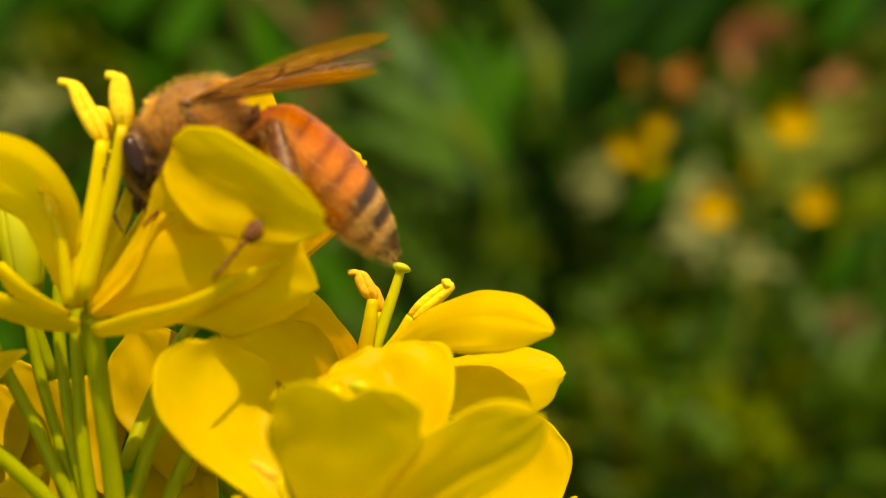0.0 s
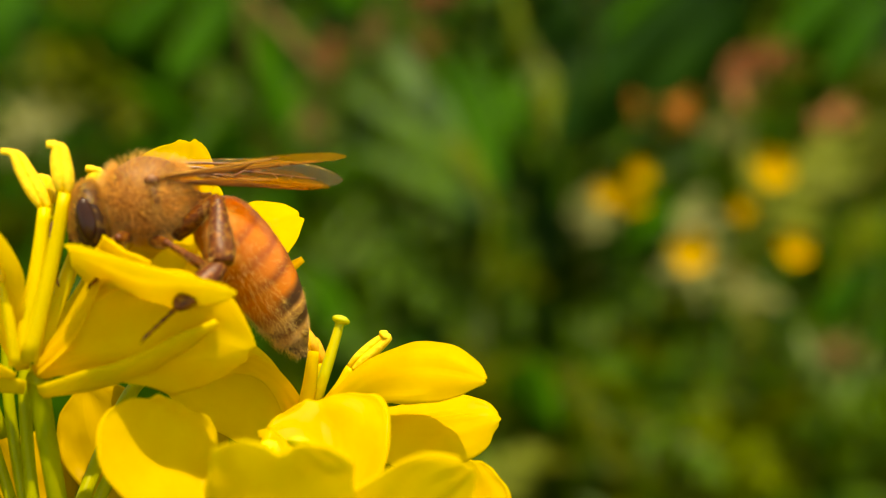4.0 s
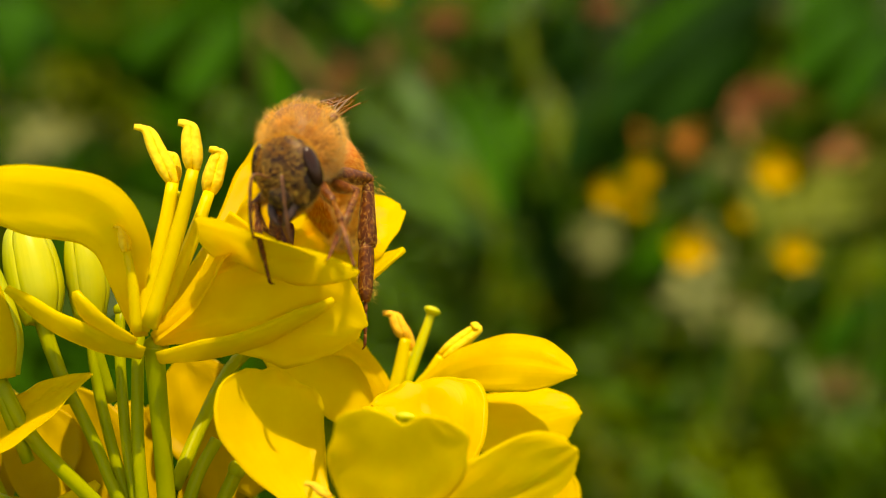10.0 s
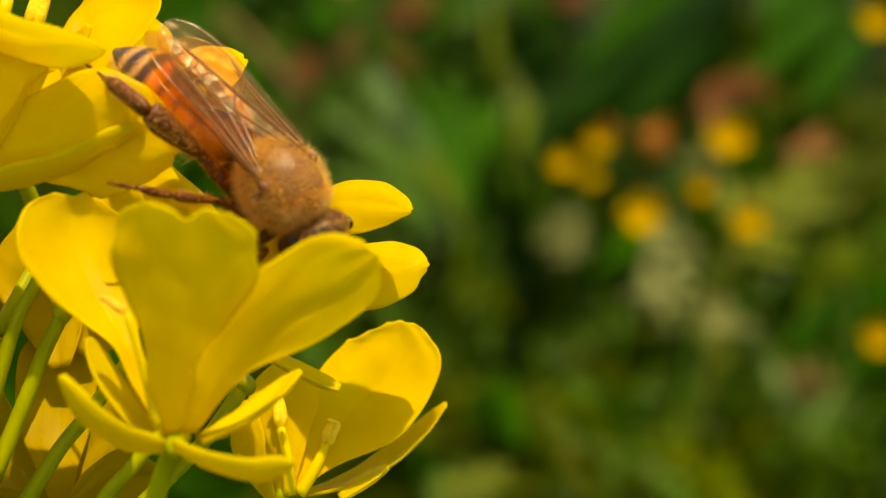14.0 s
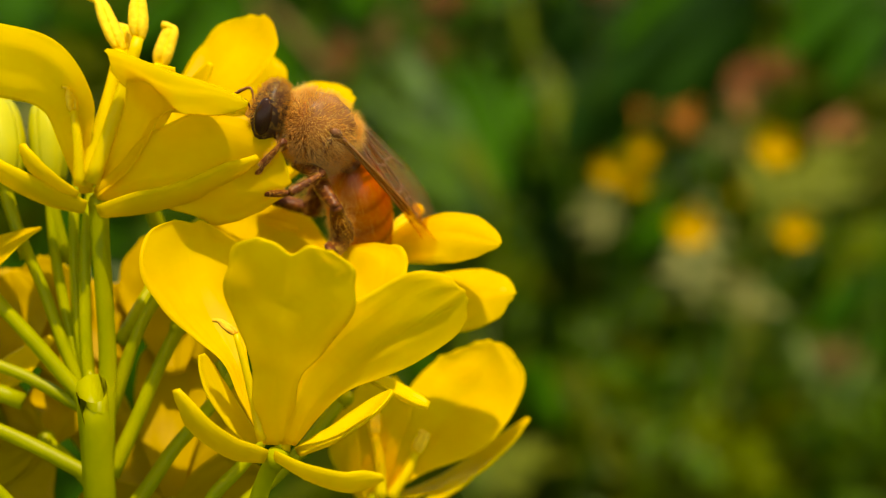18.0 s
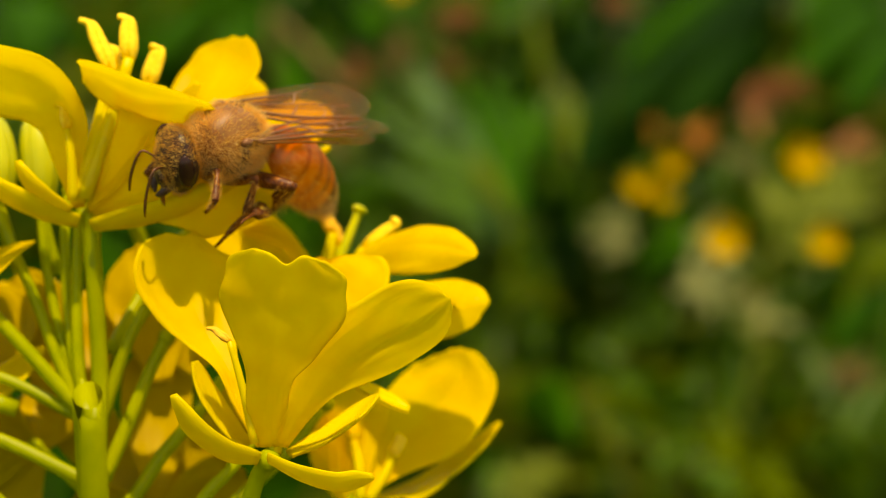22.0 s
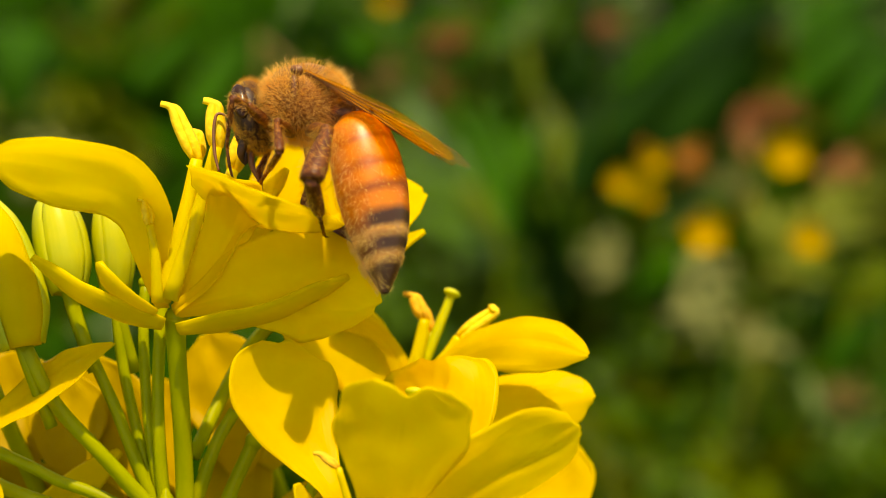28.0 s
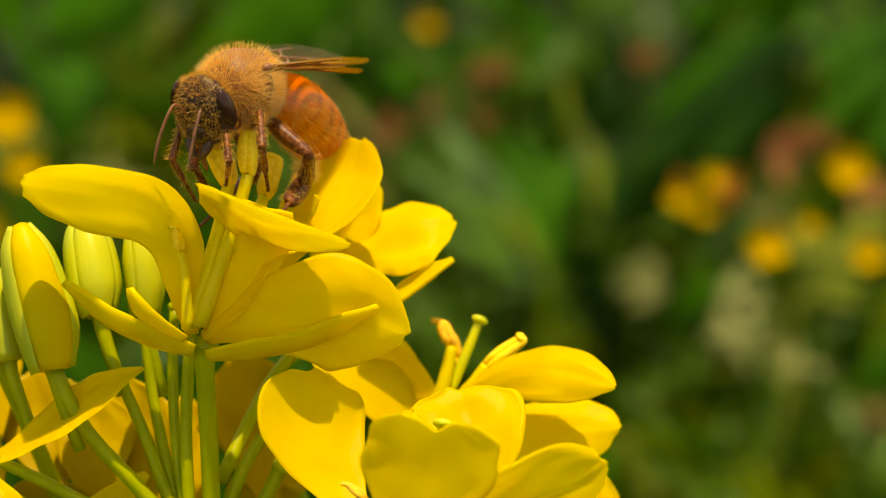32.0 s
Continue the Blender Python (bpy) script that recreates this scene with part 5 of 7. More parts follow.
FUR_PALE = bee_fuzz("pale_hair", (0.97, 0.68, 0.23), (0.99, 0.80, 0.37))
POLLEN = solid("pollen_dust", (0.75, 0.50, 0.05), (0.9, 0.68, 0.15), 3000.0, 0.9)
ABDOMEN = abdomen_material()
WING = wing_material()
LEG = solid("leg_brown", (0.09, 0.020, 0.002), (0.38, 0.13, 0.012), 4200.0, 0.42, relief=0.00006, strength=0.6, shine=0.25, stops=(0.48, 0.85))
FUR_BROWN = bee_fuzz("brown_hair", (0.70, 0.36, 0.05), (0.90, 0.56, 0.13))


def mmv(*v):
    return Vector(v) * MM


def lathe(profile, flat=0.95, segs=20, droop=0.0, capped=True):
    """A body along -x: (distance, radius) in mm; droop bends its axis down."""
    verts, faces = [], []
    for x, r in profile:
        z = -droop * x * x
        for k in range(segs):
            g = 2 * math.pi * k / segs
            verts.append(mmv(-x + 2 * droop * x * r * math.sin(g) * flat * -1, r * math.cos(g), z + r * flat * math.sin(g)))
    for i in range(len(profile) - 1):
        for k in range(segs):
            k2 = (k + 1) % segs
            faces.append((i * segs + k, i * segs + k2, (i + 1) * segs + k2, (i + 1) * segs + k))
    if capped:
        faces.append(tuple(range(segs)))
        faces.append(tuple(range((len(profile) - 1) * segs, len(profile) * segs))[::-1])
    return verts, faces


def hairs(spots, seed, thin=0.009):
    """Fine tapered hairs: (root, way, length) in metres."""
    rnd = random.Random(seed)
    verts, faces = [], []
    for p, d, ln in spots:
        d = (d + Vector((rnd.gauss(0, 0.22), rnd.gauss(0, 0.22), rnd.gauss(0, 0.22)))).normalized()
        a = d.cross(Vector((0.3, 0.5, 0.8))).normalized() * thin * MM
        b = d.cross(a)
        k = len(verts)
        bow = Vector((rnd.gauss(0, 1), rnd.gauss(0, 1), rnd.gauss(0, 1))) * ln * 0.10
        mid = p + d * ln * 0.55 + bow
        verts += [p + a, p - a * 0.5 + b * 0.9, p - a * 0.5 - b * 0.9, mid + a * 0.7, mid - a * 0.35 + b * 0.6, mid - a * 0.35 - b * 0.6, p + d * ln]
        for i in range(3):
            j = (i + 1) % 3
            faces += [(k + i, k + j, k + 3 + j, k + 3 + i), (k + 3 + i, k + 3 + j, k + 6)]
    return verts, faces


def ball_spots(centre, radii, count, length, seed, keep=lambda v: True, back=0.25):
    rnd = random.Random(seed)
    spots = []
    while len(spots) < count:
        v = Vector((rnd.gauss(0, 1), rnd.gauss(0, 1), rnd.gauss(0, 1))).normalized()
        if not keep(v):
            continue
        p = Vector((v.x * radii[0], v.y * radii[1], v.z * radii[2]))
        n = Vector((v.x / radii[0], v.y / radii[1], v.z / radii[2])).normalized()
        spots.append(((Vector(centre) + p) * MM, (n + Vector((-back, 0, 0))).normalized(), length * MM * rnd.uniform(0.6, 1.25)))
    return spots


def local(name, data, mat, parent, at=(0, 0, 0), label=""):
    """A bee part; data in the part's own space, its origin at `at` (mm) in the parent's."""
    ob = part(name, data, mat, parent, label)
    ob.location = mmv(*at)
    return ob


def wing(name, side, length, chord, at, way, up, veins):
    x = Vector(way).normalized()
    nrm = Vector(up).normalized()
    nrm = (nrm - x * nrm.dot(x)).normalized()
    y = nrm.cross(x)
    half = [(0, .10), (.12, .22), (.30, .34), (.52, .46), (.72, .50), (.88, .40), (.96, .24), (1.0, .06)]
    st = [tuple((x * u * length + y * side * chord * (0.10 * math.sin(u * 3.1)) + nrm * 0.18 * math.sin(u * 2.6)) * MM) + (h * chord * MM,) for u, h in half]
    data = blade(st, nrm, nrm, 0.10, 12, 5, 0.000012, 0.05, length + side)
    ob = local(name, data, WING, bee, at, "clear amber wing with brown veins")
    for line in veins:
        pts = []
        for u, v in line:
            h = np.interp(u, [q[0] for q in half], [q[1] for q in half]) * chord
            c = x * u * length + y * side * chord * (0.10 * math.sin(u * 3.1)) + nrm * (0.18 * math.sin(u * 2.6) + 0.10 * h * (v * v - 0.35)) + y * side * v * h
            pts.append(tuple(c * MM) + (0.000058 * (1.3 - u),))
        local("vein", tube(pts, 6, 4), VEIN, ob)
    return ob


bee = new("honeybee")
tagged(bee, "golden-brown furry honeybee with a banded amber abdomen, foraging on yellow flowers", "bee")

thorax = local("thorax", blob((0, 0, -0.20 * MM), (2.05 * MM, 1.70 * MM, 1.80 * MM), None, 14, 20, 0.06, 3), THORAX, bee)
def bald(v):
    """The back of the thorax wears thin in the middle."""
    return v.z > 0.55 and abs(v.x - 0.05) < 0.55 and abs(v.y) < 0.62


thin = random.Random(77)
fur = local("fur", hairs(ball_spots((0, 0, -0.20), (2.03, 1.68, 1.78), 6800, 0.46, 5, lambda v: not bald(v) or thin.random() < 0.22), 6, 0.0062), FUR_GOLD, thorax, label="dense golden hair")
fur["kind"] = "stuff"
collar = local("fur", hairs(ball_spots((0, 0, -0.30), (2.0, 1.70, 1.80), 4600, 0.50, 8, lambda v: v.x > 0.62 or v.z < -0.2 or (v.z < 0.45 and abs(v.y) > 0.5)), 9, 0.006), FUR_PALE, thorax, label="pale hair of collar and breast")
collar["kind"] = "stuff"

crest = local("fur", hairs(ball_spots((0, 0, -0.20), (2.03, 1.68, 1.78), 420, 0.62, 15, lambda v: v.z > 0.25 and not bald(v)), 16, 0.0075), FUR_PALE, thorax, label="long pale hair along the back")
crest["kind"] = "stuff"
for s in (1, -1):
    local("side_plate", blob(mmv(-0.15, s * 1.60, 0.10), (0.24 * MM, 0.22 * MM, 0.58 * MM), (0.2, 0, 1), 10, 12, 0.08), CHITIN, thorax, label="bare brown plate below the wings")

# head
head = local("head", blob(mmv(0, 0, -0.40), (0.92 * MM, 1.62 * MM, 1.72 * MM), None, 14, 20, 0.05, 1), CHITIN_BROWN, bee, (2.55, 0, -0.60))
ANTENNAE = []
for s in (1, -1):
    local("compound_eye", blob(mmv(0.16, s * 1.38, 0.02), (0.43 * MM, 0.32 * MM, 0.94 * MM), (0.14, -s * 0.24, 1.0), 14, 18), EYE_BLACK, head, label="glossy black compound eye")
    pts = [(0, 0, 0), (0.32, s * 0.20, 0.26), (0.70, s * 0.42, 0.42), (0.88, s * 0.52, 0.10), (1.02, s * 0.60, -0.70), (1.06, s * 0.66, -1.60), (0.98, s * 0.68, -2.40)]
    rr = (0.075, 0.055, 0.065, 0.08, 0.08, 0.08, 0.05)
    ANTENNAE.append(local("antenna", tube([tuple(mmv(*p)) + (r * MM,) for p, r in zip(pts, rr)], 8, 5), CHITIN, head, (0.82, s * 0.28, -0.50)))
    local("mandible", tube([tuple(mmv(0.50, s * 0.58, -1.60)) + (0.22 * MM,), tuple(mmv(0.80, s * 0.42, -2.10)) + (0.20 * MM,), tuple(mmv(0.86, s * 0.10, -2.48)) + (0.08 * MM,)], 8, 4), CHITIN_DARK, head)
local("proboscis", tube([tuple(mmv(0.40, 0, -1.8)) + (0.20 * MM,), tuple(mmv(0.50, 0, -2.6)) + (0.15 * MM,), tuple(mmv(0.30, 0, -3.4)) + (0.06 * MM,)], 8, 4), CHITIN, head)
local("face_shield", blob(mmv(0.70, 0, -1.35), (0.32 * MM, 0.66 * MM, 0.60 * MM), (0.25, 0, 1), 8, 12, 0.05), CHITIN_BROWN, head)
f = local("fur", hairs(ball_spots((0, 0, -0.40), (0.90, 1.54, 1.70), 3600, 0.30, 12, lambda v: abs(v.y) < 0.78 or v.z < -0.55, -0.3), 13, 0.006), FUR_BROWN, head, label="short brown face hair")
f["kind"] = "stuff"
local("petiole", tube([tuple(mmv(-1.5, 0, -0.55)) + (0.80 * MM,), tuple(mmv(-2.2, 0, -0.70)) + (0.52 * MM,), tuple(mmv(-2.65, 0, -0.80)) + (0.6 * MM,)], 12, 4), CHITIN, bee)

# abdomen: a core with overlapping tergites
SHAPE = [(0.0, 0.45), (0.25, 1.0), (0.75, 1.42), (1.5, 1.66), (2.6, 1.76), (3.7, 1.76), (4.8, 1.64), (5.9, 1.40), (6.85, 1.06), (7.6, 0.70), (8.15, 0.38), (8.5, 0.10)]
DROOP = 0.016


def girth(x):
    return float(sum(np.interp(x + d, [p[0] for p in SHAPE], [p[1] for p in SHAPE]) for d in (-0.3, -0.15, 0.0, 0.15, 0.3)) / 5)


core = [(x, max(r - 0.09, 0.04)) for x, r in SHAPE]
abdomen = local("abdomen", lathe(core, 0.92, 24, DROOP), ABDOMEN, bee, (-2.5, 0, -0.75))
cuts = [0.12, 1.35, 2.7, 4.2, 5.6, 6.8, 8.4]
for a, b in zip(cuts, cuts[1:]):
    prof = []
    for k in range(9):
        u = k / 8
        x = a + (b - a) * u * 1.04
        prof.append((x, girth(x) - 0.012 + 0.018 * u - 0.012 * (max(0, u - 0.8) / 0.2) ** 2))
    local("tergite", lathe(prof, 0.92, 32, DROOP, False), ABDOMEN, abdomen)
rnd = random.Random(21)
spots = []
for i in range(12000):
    x = 8.3 * (rnd.random() ** 0.75)
    g = rnd.uniform(0, 2 * math.pi)
    flank = math.sin(g) < 0.25
    band = min(abs(x - c) for c in (6.05, 7.1))
    if not (flank and rnd.random() < 0.30 or band < 0.24 or x < 1.3 or rnd.random() < (0.10 if x < 4.6 else 0.08)):
        continue
    r = girth(x)
    p = mmv(-x, r * math.cos(g), -DROOP * x * x + 0.92 * r * math.sin(g))
    out_way = 0.9 if flank else 0.45
    spots.append((p, Vector((-1.0, math.cos(g) * out_way, math.sin(g) * out_way)).normalized(), MM * (0.42 if flank else 0.26) * rnd.uniform(0.5, 1.2)))
f = local("fur", hairs(spots, 22, 0.0048), FUR_PALE, abdomen, label="fine pale hair on the abdomen")
f["kind"] = "stuff"



def grains(spots, seed):
    """Pollen grains: small eight-sided crystals at (place) in metres."""
    rnd = random.Random(seed)
    verts, faces = [], []
    for p in spots:
        r = rnd.uniform(0.012, 0.036) * MM
        k = len(verts)
        verts += [p + Vector(v) * r for v in ((1, 0, 0), (-1, 0, 0), (0, 1, 0), (0, -1, 0), (0, 0, 1), (0, 0, -1))]
        faces += [(k + a, k + b, k + c) for a, b, c in ((0, 2, 4), (2, 1, 4), (1, 3, 4), (3, 0, 4), (2, 0, 5), (1, 2, 5), (3, 1, 5), (0, 3, 5))]
    return verts, faces


for host, spots in ((thorax, [p + d * ln * 0.7 for p, d, ln in ball_spots((0, 0, -0.20), (2.05, 1.70, 1.80), 700, 0.34, 51)]),
                    (head, [p + d * ln * 0.3 for p, d, ln in ball_spots((0, 0, -0.40), (0.92, 1.60, 1.72), 520, 0.25, 52, lambda v: v.x > -0.2 and abs(v.y) < 0.8)]),
                    (abdomen, [p + d * ln * 0.5 for p, d, ln in random.Random(53).sample(spots, 420)])):
    g = local("pollen", grains(spots, 54), POLLEN, host, label="scattered yellow pollen grains")
    g["kind"] = "stuff"

# wings
VEINS = [[(0.0, 0.3), (0.3, 0.9), (0.6, 0.96), (0.88, 0.92)], [(0.0, 0.1), (0.25, 0.45), (0.5, 0.55), (0.75, 0.6), (0.9, 0.85)], [(0.0, -0.2), (0.25, -0.15), (0.5, -0.1), (0.72, 0.0), (0.86, 0.1)],
         [(0.05, -0.5), (0.25, -0.62), (0.45, -0.66), (0.62, -0.8)], [(0.42, 0.5), (0.46, 0.2), (0.48, -0.1)], [(0.62, 0.57), (0.66, 0.3), (0.64, -0.05)], [(0.45, -0.1), (0.48, -0.4), (0.5, -0.7)],
         [(0.76, 0.6), (0.72, 0.3), (0.74, 0.02)]]
wings = []
for s in (1, -1):
    fw = wing("forewing", s, 8.7, 2.6, (-0.2, s * 1.35, 0.95), (-0.985, -s * 0.05, -0.03), (0.0, -s * 0.24, 0.97), VEINS)
    hw = wing("hindwing", s, 7.3, 2.3, (-0.75, s * 1.30, 0.72), (-0.985, -s * 0.02, -0.07), (-0.05, -s * 0.16, 0.98), VEINS[:4])
    wings += [fw, hw]
    local("wing_root", blob(mmv(-0.1, s * 1.45, 0.92), (0.36 * MM, 0.24 * MM, 0.24 * MM), None, 6, 10, 0.1), CHITIN, bee)

# legs: hip place, lengths of femur, tibia and tarsus, and thickness of each, in mm
LEGS = {
    "front": ((1.05, 0.75, -1.7), (1.7, 1.7, 2.4), (0.26, 0.20, 0.15)),
    "middle": ((0.0, 0.95, -1.95), (1.9, 2.1, 3.0), (0.27, 0.24, 0.19)),
    "hind": ((-1.0, 0.95, -1.8), (2.7, 3.2, 4.9), (0.36, 0.60, 0.50)),
}
LEG_OBJECTS = {}


def limb_piece(name, data, spots, parent, at, label=""):
    """A leg segment along +x with its hair in one mesh."""
    furs = hairs(spots, 33, 0.0055)
    ob = local(name, join(data, furs), LEG, parent, at, label)
    ob.data.materials.append(FUR_GOLD)
    k = len(data[1])
    ob.data.polygons.foreach_set("material_index", [0] * k + [1] * (len(ob.data.polygons) - k))
    return ob


def leg_hair(length, r, count, seed, long_):
    rnd = random.Random(seed)
    spots = []
    for k in range(count):
        g, u = rnd.uniform(0, 2 * math.pi), rnd.uniform(0.05, 0.97)
        w = Vector((0.0, math.cos(g), math.sin(g)))
        spots.append((Vector((u * length, 0, 0)) * MM + w * r * 0.85 * MM, (w + Vector((0.7, 0, 0))).normalized(), long_ * MM * rnd.uniform(0.4, 1.2)))
    return spots


for which, (hip, long3, thick3) in LEGS.items():
    big = which == "hind"
    for s in (1, -1):
        (l1, l2, l3), (r1, r2, r3) = long3, thick3
        X = lambda u, r: (u * MM, 0.0, 0.0, r * MM)
        leg = limb_piece("leg", tube([X(0, r1 * 0.9), X(l1 * 0.4, r1 * 1.15), X(l1 * 0.85, r1 * 0.85), X(l1 * 1.02, r1 * 0.6)], 10, 4), leg_hair(l1, r1, 150, 31 + s, 0.30), bee, (hip[0], s * hip[1], hip[2]), "hairy brown leg dusted with pollen")
        tibia = limb_piece("tibia", tube([X(0, r2 * 0.5), X(l2 * 0.35, r2 * 0.75), X(l2 * 0.8, r2), X(l2 * 0.98, r2 * 0.85)], 10, 4, 0.72 if big else 0.9), leg_hair(l2, r2, 340 if big else 190, 35 + s, 0.50 if big else 0.34), leg, (l1, 0, 0))
        foot = [X(0, r3 * 0.6), X(l3 * 0.12, r3 * 0.95), X(l3 * 0.45, r3 * 0.9), X(l3 * 0.58, r3 * 0.5)]
        toes = [tube([X(l3 * (0.58 + 0.10 * i), 0.075), X(l3 * (0.64 + 0.10 * i), 0.11 - 0.008 * i), X(l3 * (0.68 + 0.10 * i), 0.06)], 8, 3) for i in range(4)]
        hook = tube([X(l3 * 0.96, 0.07), (l3 * 1.0 * MM, 0.0, -0.06 * MM, 0.05 * MM), (l3 * 1.02 * MM, 0.0, -0.18 * MM, 0.02 * MM)], 6, 3)
        tarsus = limb_piece("tarsus", join(tube(foot, 10, 4, 0.72 if big else 0.9), *toes, hook), leg_hair(l3 * 0.6, r3, 240 if big else 120, 39 + s, 0.34 if big else 0.26), leg, (l1 + l2, 0, 0))
        if big:
            dust = random.Random(60 + s)
            for piece, ln, r in ((tibia, l2, r2), (tarsus, l3 * 0.55, r3)):
                at = []
                for k in range(150):
                    u, g = dust.uniform(0.1, 1.0), dust.uniform(0, 2 * math.pi)
                    at.append(Vector((u * ln, math.cos(g) * r * (0.55 + 0.45 * u), math.sin(g) * r * 0.75 * (0.55 + 0.45 * u))) * MM)
                d = local("pollen", grains(at, 61), POLLEN, piece, label="yellow pollen caught in the leg hair")
                d["kind"] = "stuff"
        LEG_OBJECTS[which, s] = (leg, tibia, tarsus)


# ---- what moves ----
# the plant nods in the wind: t, shift of HEAD in mm, rotation in degrees
SWAY = [
    (0.0, 0.00, 0.00, 0.00, 0.00, -0.00, 0.00),
    (0.5, -1.80, -2.00, 1.47, 0.04, -1.37, 0.58),
    (1.0, -2.94, -2.88, 1.48, 0.51, -1.73, 0.87),
    (2.0, -2.80, -0.54, -0.70, -1.29, -3.13, 2.18),
    (2.5, -1.01, -0.66, 1.17, -0.42, -0.74, 0.21),
    (3.0, -1.26, 0.22, 0.96, 0.07, -0.32, 0.13),
    (3.5, -1.06, -0.84, 0.81, -0.71, -0.55, 0.92),
    (4.0, 0.57, -0.19, -0.48, 0.23, -1.54, 1.71),
    (4.5, 0.15, -0.59, -0.26, -0.06, -1.36, 1.20),
    (6.5, -0.01, -2.75, -0.70, -0.26, -2.16, 1.37),
    (7.0, 0.89, 0.06, -1.33, -0.11, 0.03, 1.86),
    (7.5, 1.63, -1.45, -0.04, 1.07, 0.27, 1.78),
    (8.0, 1.54, -2.25, -0.86, -0.26, 0.15, 3.20),
    (8.5, 2.28, -6.62, 1.34, 0.09, 0.20, 3.80),
    (9.0, 4.58, -2.02, -2.72, 0.99, 1.08, 3.91),
    (9.5, 3.08, 0.78, -3.62, -0.17, -0.29, 3.01),
    (10.0, 4.00, 0.25, -2.02, 0.07, 1.09, 2.67),
    (10.5, 2.88, 0.70, -2.33, -1.04, 0.94, 2.04),
    (11.0, 0.54, -0.69, -0.41, -0.69, 1.03, 2.10),
    (11.5, 1.06, -1.47, 1.08, -1.19, 0.74, 1.63),
    (12.0, 0.69, 1.79, 1.52, -1.55, 1.27, 1.12),
    (12.5, 0.31, 1.48, 0.13, -1.93, 0.29, 0.52),
    (13.0, -1.70, 5.89, -1.31, -2.00, 1.00, 0.54),
    (13.5, -0.91, 6.19, -1.21, -1.99, 1.03, -0.01),
    (14.0, 0.87, 6.31, -0.53, -3.89, -1.32, -1.26),
    (14.5, 0.41, 1.68, 1.97, -2.23, -0.82, -0.87),
    (15.0, 0.43, 0.36, 1.84, -1.40, 0.64, -2.67),
    (15.5, 0.03, -2.24, 2.39, -1.71, -0.17, -1.40),
    (17.5, -0.71, 5.88, -0.78, -3.86, 0.25, -6.69),
    (18.0, -0.37, 4.61, 0.90, -3.61, -0.68, -4.82),
    (18.5, -0.78, 4.13, 0.18, -3.97, -0.97, -4.70),
    (19.0, -1.53, 4.78, -0.60, -3.27, -0.79, -4.14),
    (19.5, -2.01, 5.62, -0.92, -2.21, -0.57, -3.49),
    (20.0, -1.76, 7.34, -0.37, -2.50, 0.27, -3.51),
    (20.5, -1.96, 5.79, -0.07, -1.95, 0.31, -2.32),
    (21.0, -2.33, 7.62, -1.02, -3.16, -0.00, -3.07),
    (21.5, -3.35, 5.13, -0.18, -2.67, 0.37, -2.18),
    (22.0, -3.41, 6.63, -0.69, -3.81, 0.33, -2.28),
    (22.5, -2.62, 4.70, 0.48, -3.40, 0.98, -3.06),
    (23.0, -3.93, 6.02, 0.54, -3.27, 1.06, -2.26),
    (23.5, -2.68, 5.03, 0.62, -3.72, 0.47, -2.58),
    (24.0, -2.46, 5.65, 1.11, -2.01, 0.56, -3.02),
    (24.5, -3.36, 6.88, 0.51, -2.22, 0.42, -2.58),
    (25.0, -3.56, 8.84, -0.51, -2.74, 0.82, -1.40),
    (25.5, -1.17, 5.22, -0.96, -2.32, 0.32, -1.19),
    (27.5, -0.20, 1.67, -2.85, 0.36, 1.22, 0.44),
    (28.0, 3.62, 1.55, -3.77, 0.65, 1.72, -0.31),
    (28.5, 2.10, -0.71, -2.87, 0.73, 2.12, -0.75),
    (29.0, 2.16, -2.39, -2.86, 0.54, 0.90, -0.95),
    (29.5, 0.28, -3.21, -3.13, 1.12, 3.07, -1.73),
    (30.0, 0.56, -2.92, -4.89, 2.61, 5.34, -2.64),
    (30.5, 0.20, -3.44, -2.75, 2.61, 3.92, -1.71),
    (31.0, -1.87, -4.94, -3.41, 1.43, 2.13, 0.41),
    (31.5, -1.16, -7.28, -0.93, 1.41, 1.88, -0.91),
    (32.0, -1.88, -11.93, 1.02, 2.01, 2.75, -0.72),
]
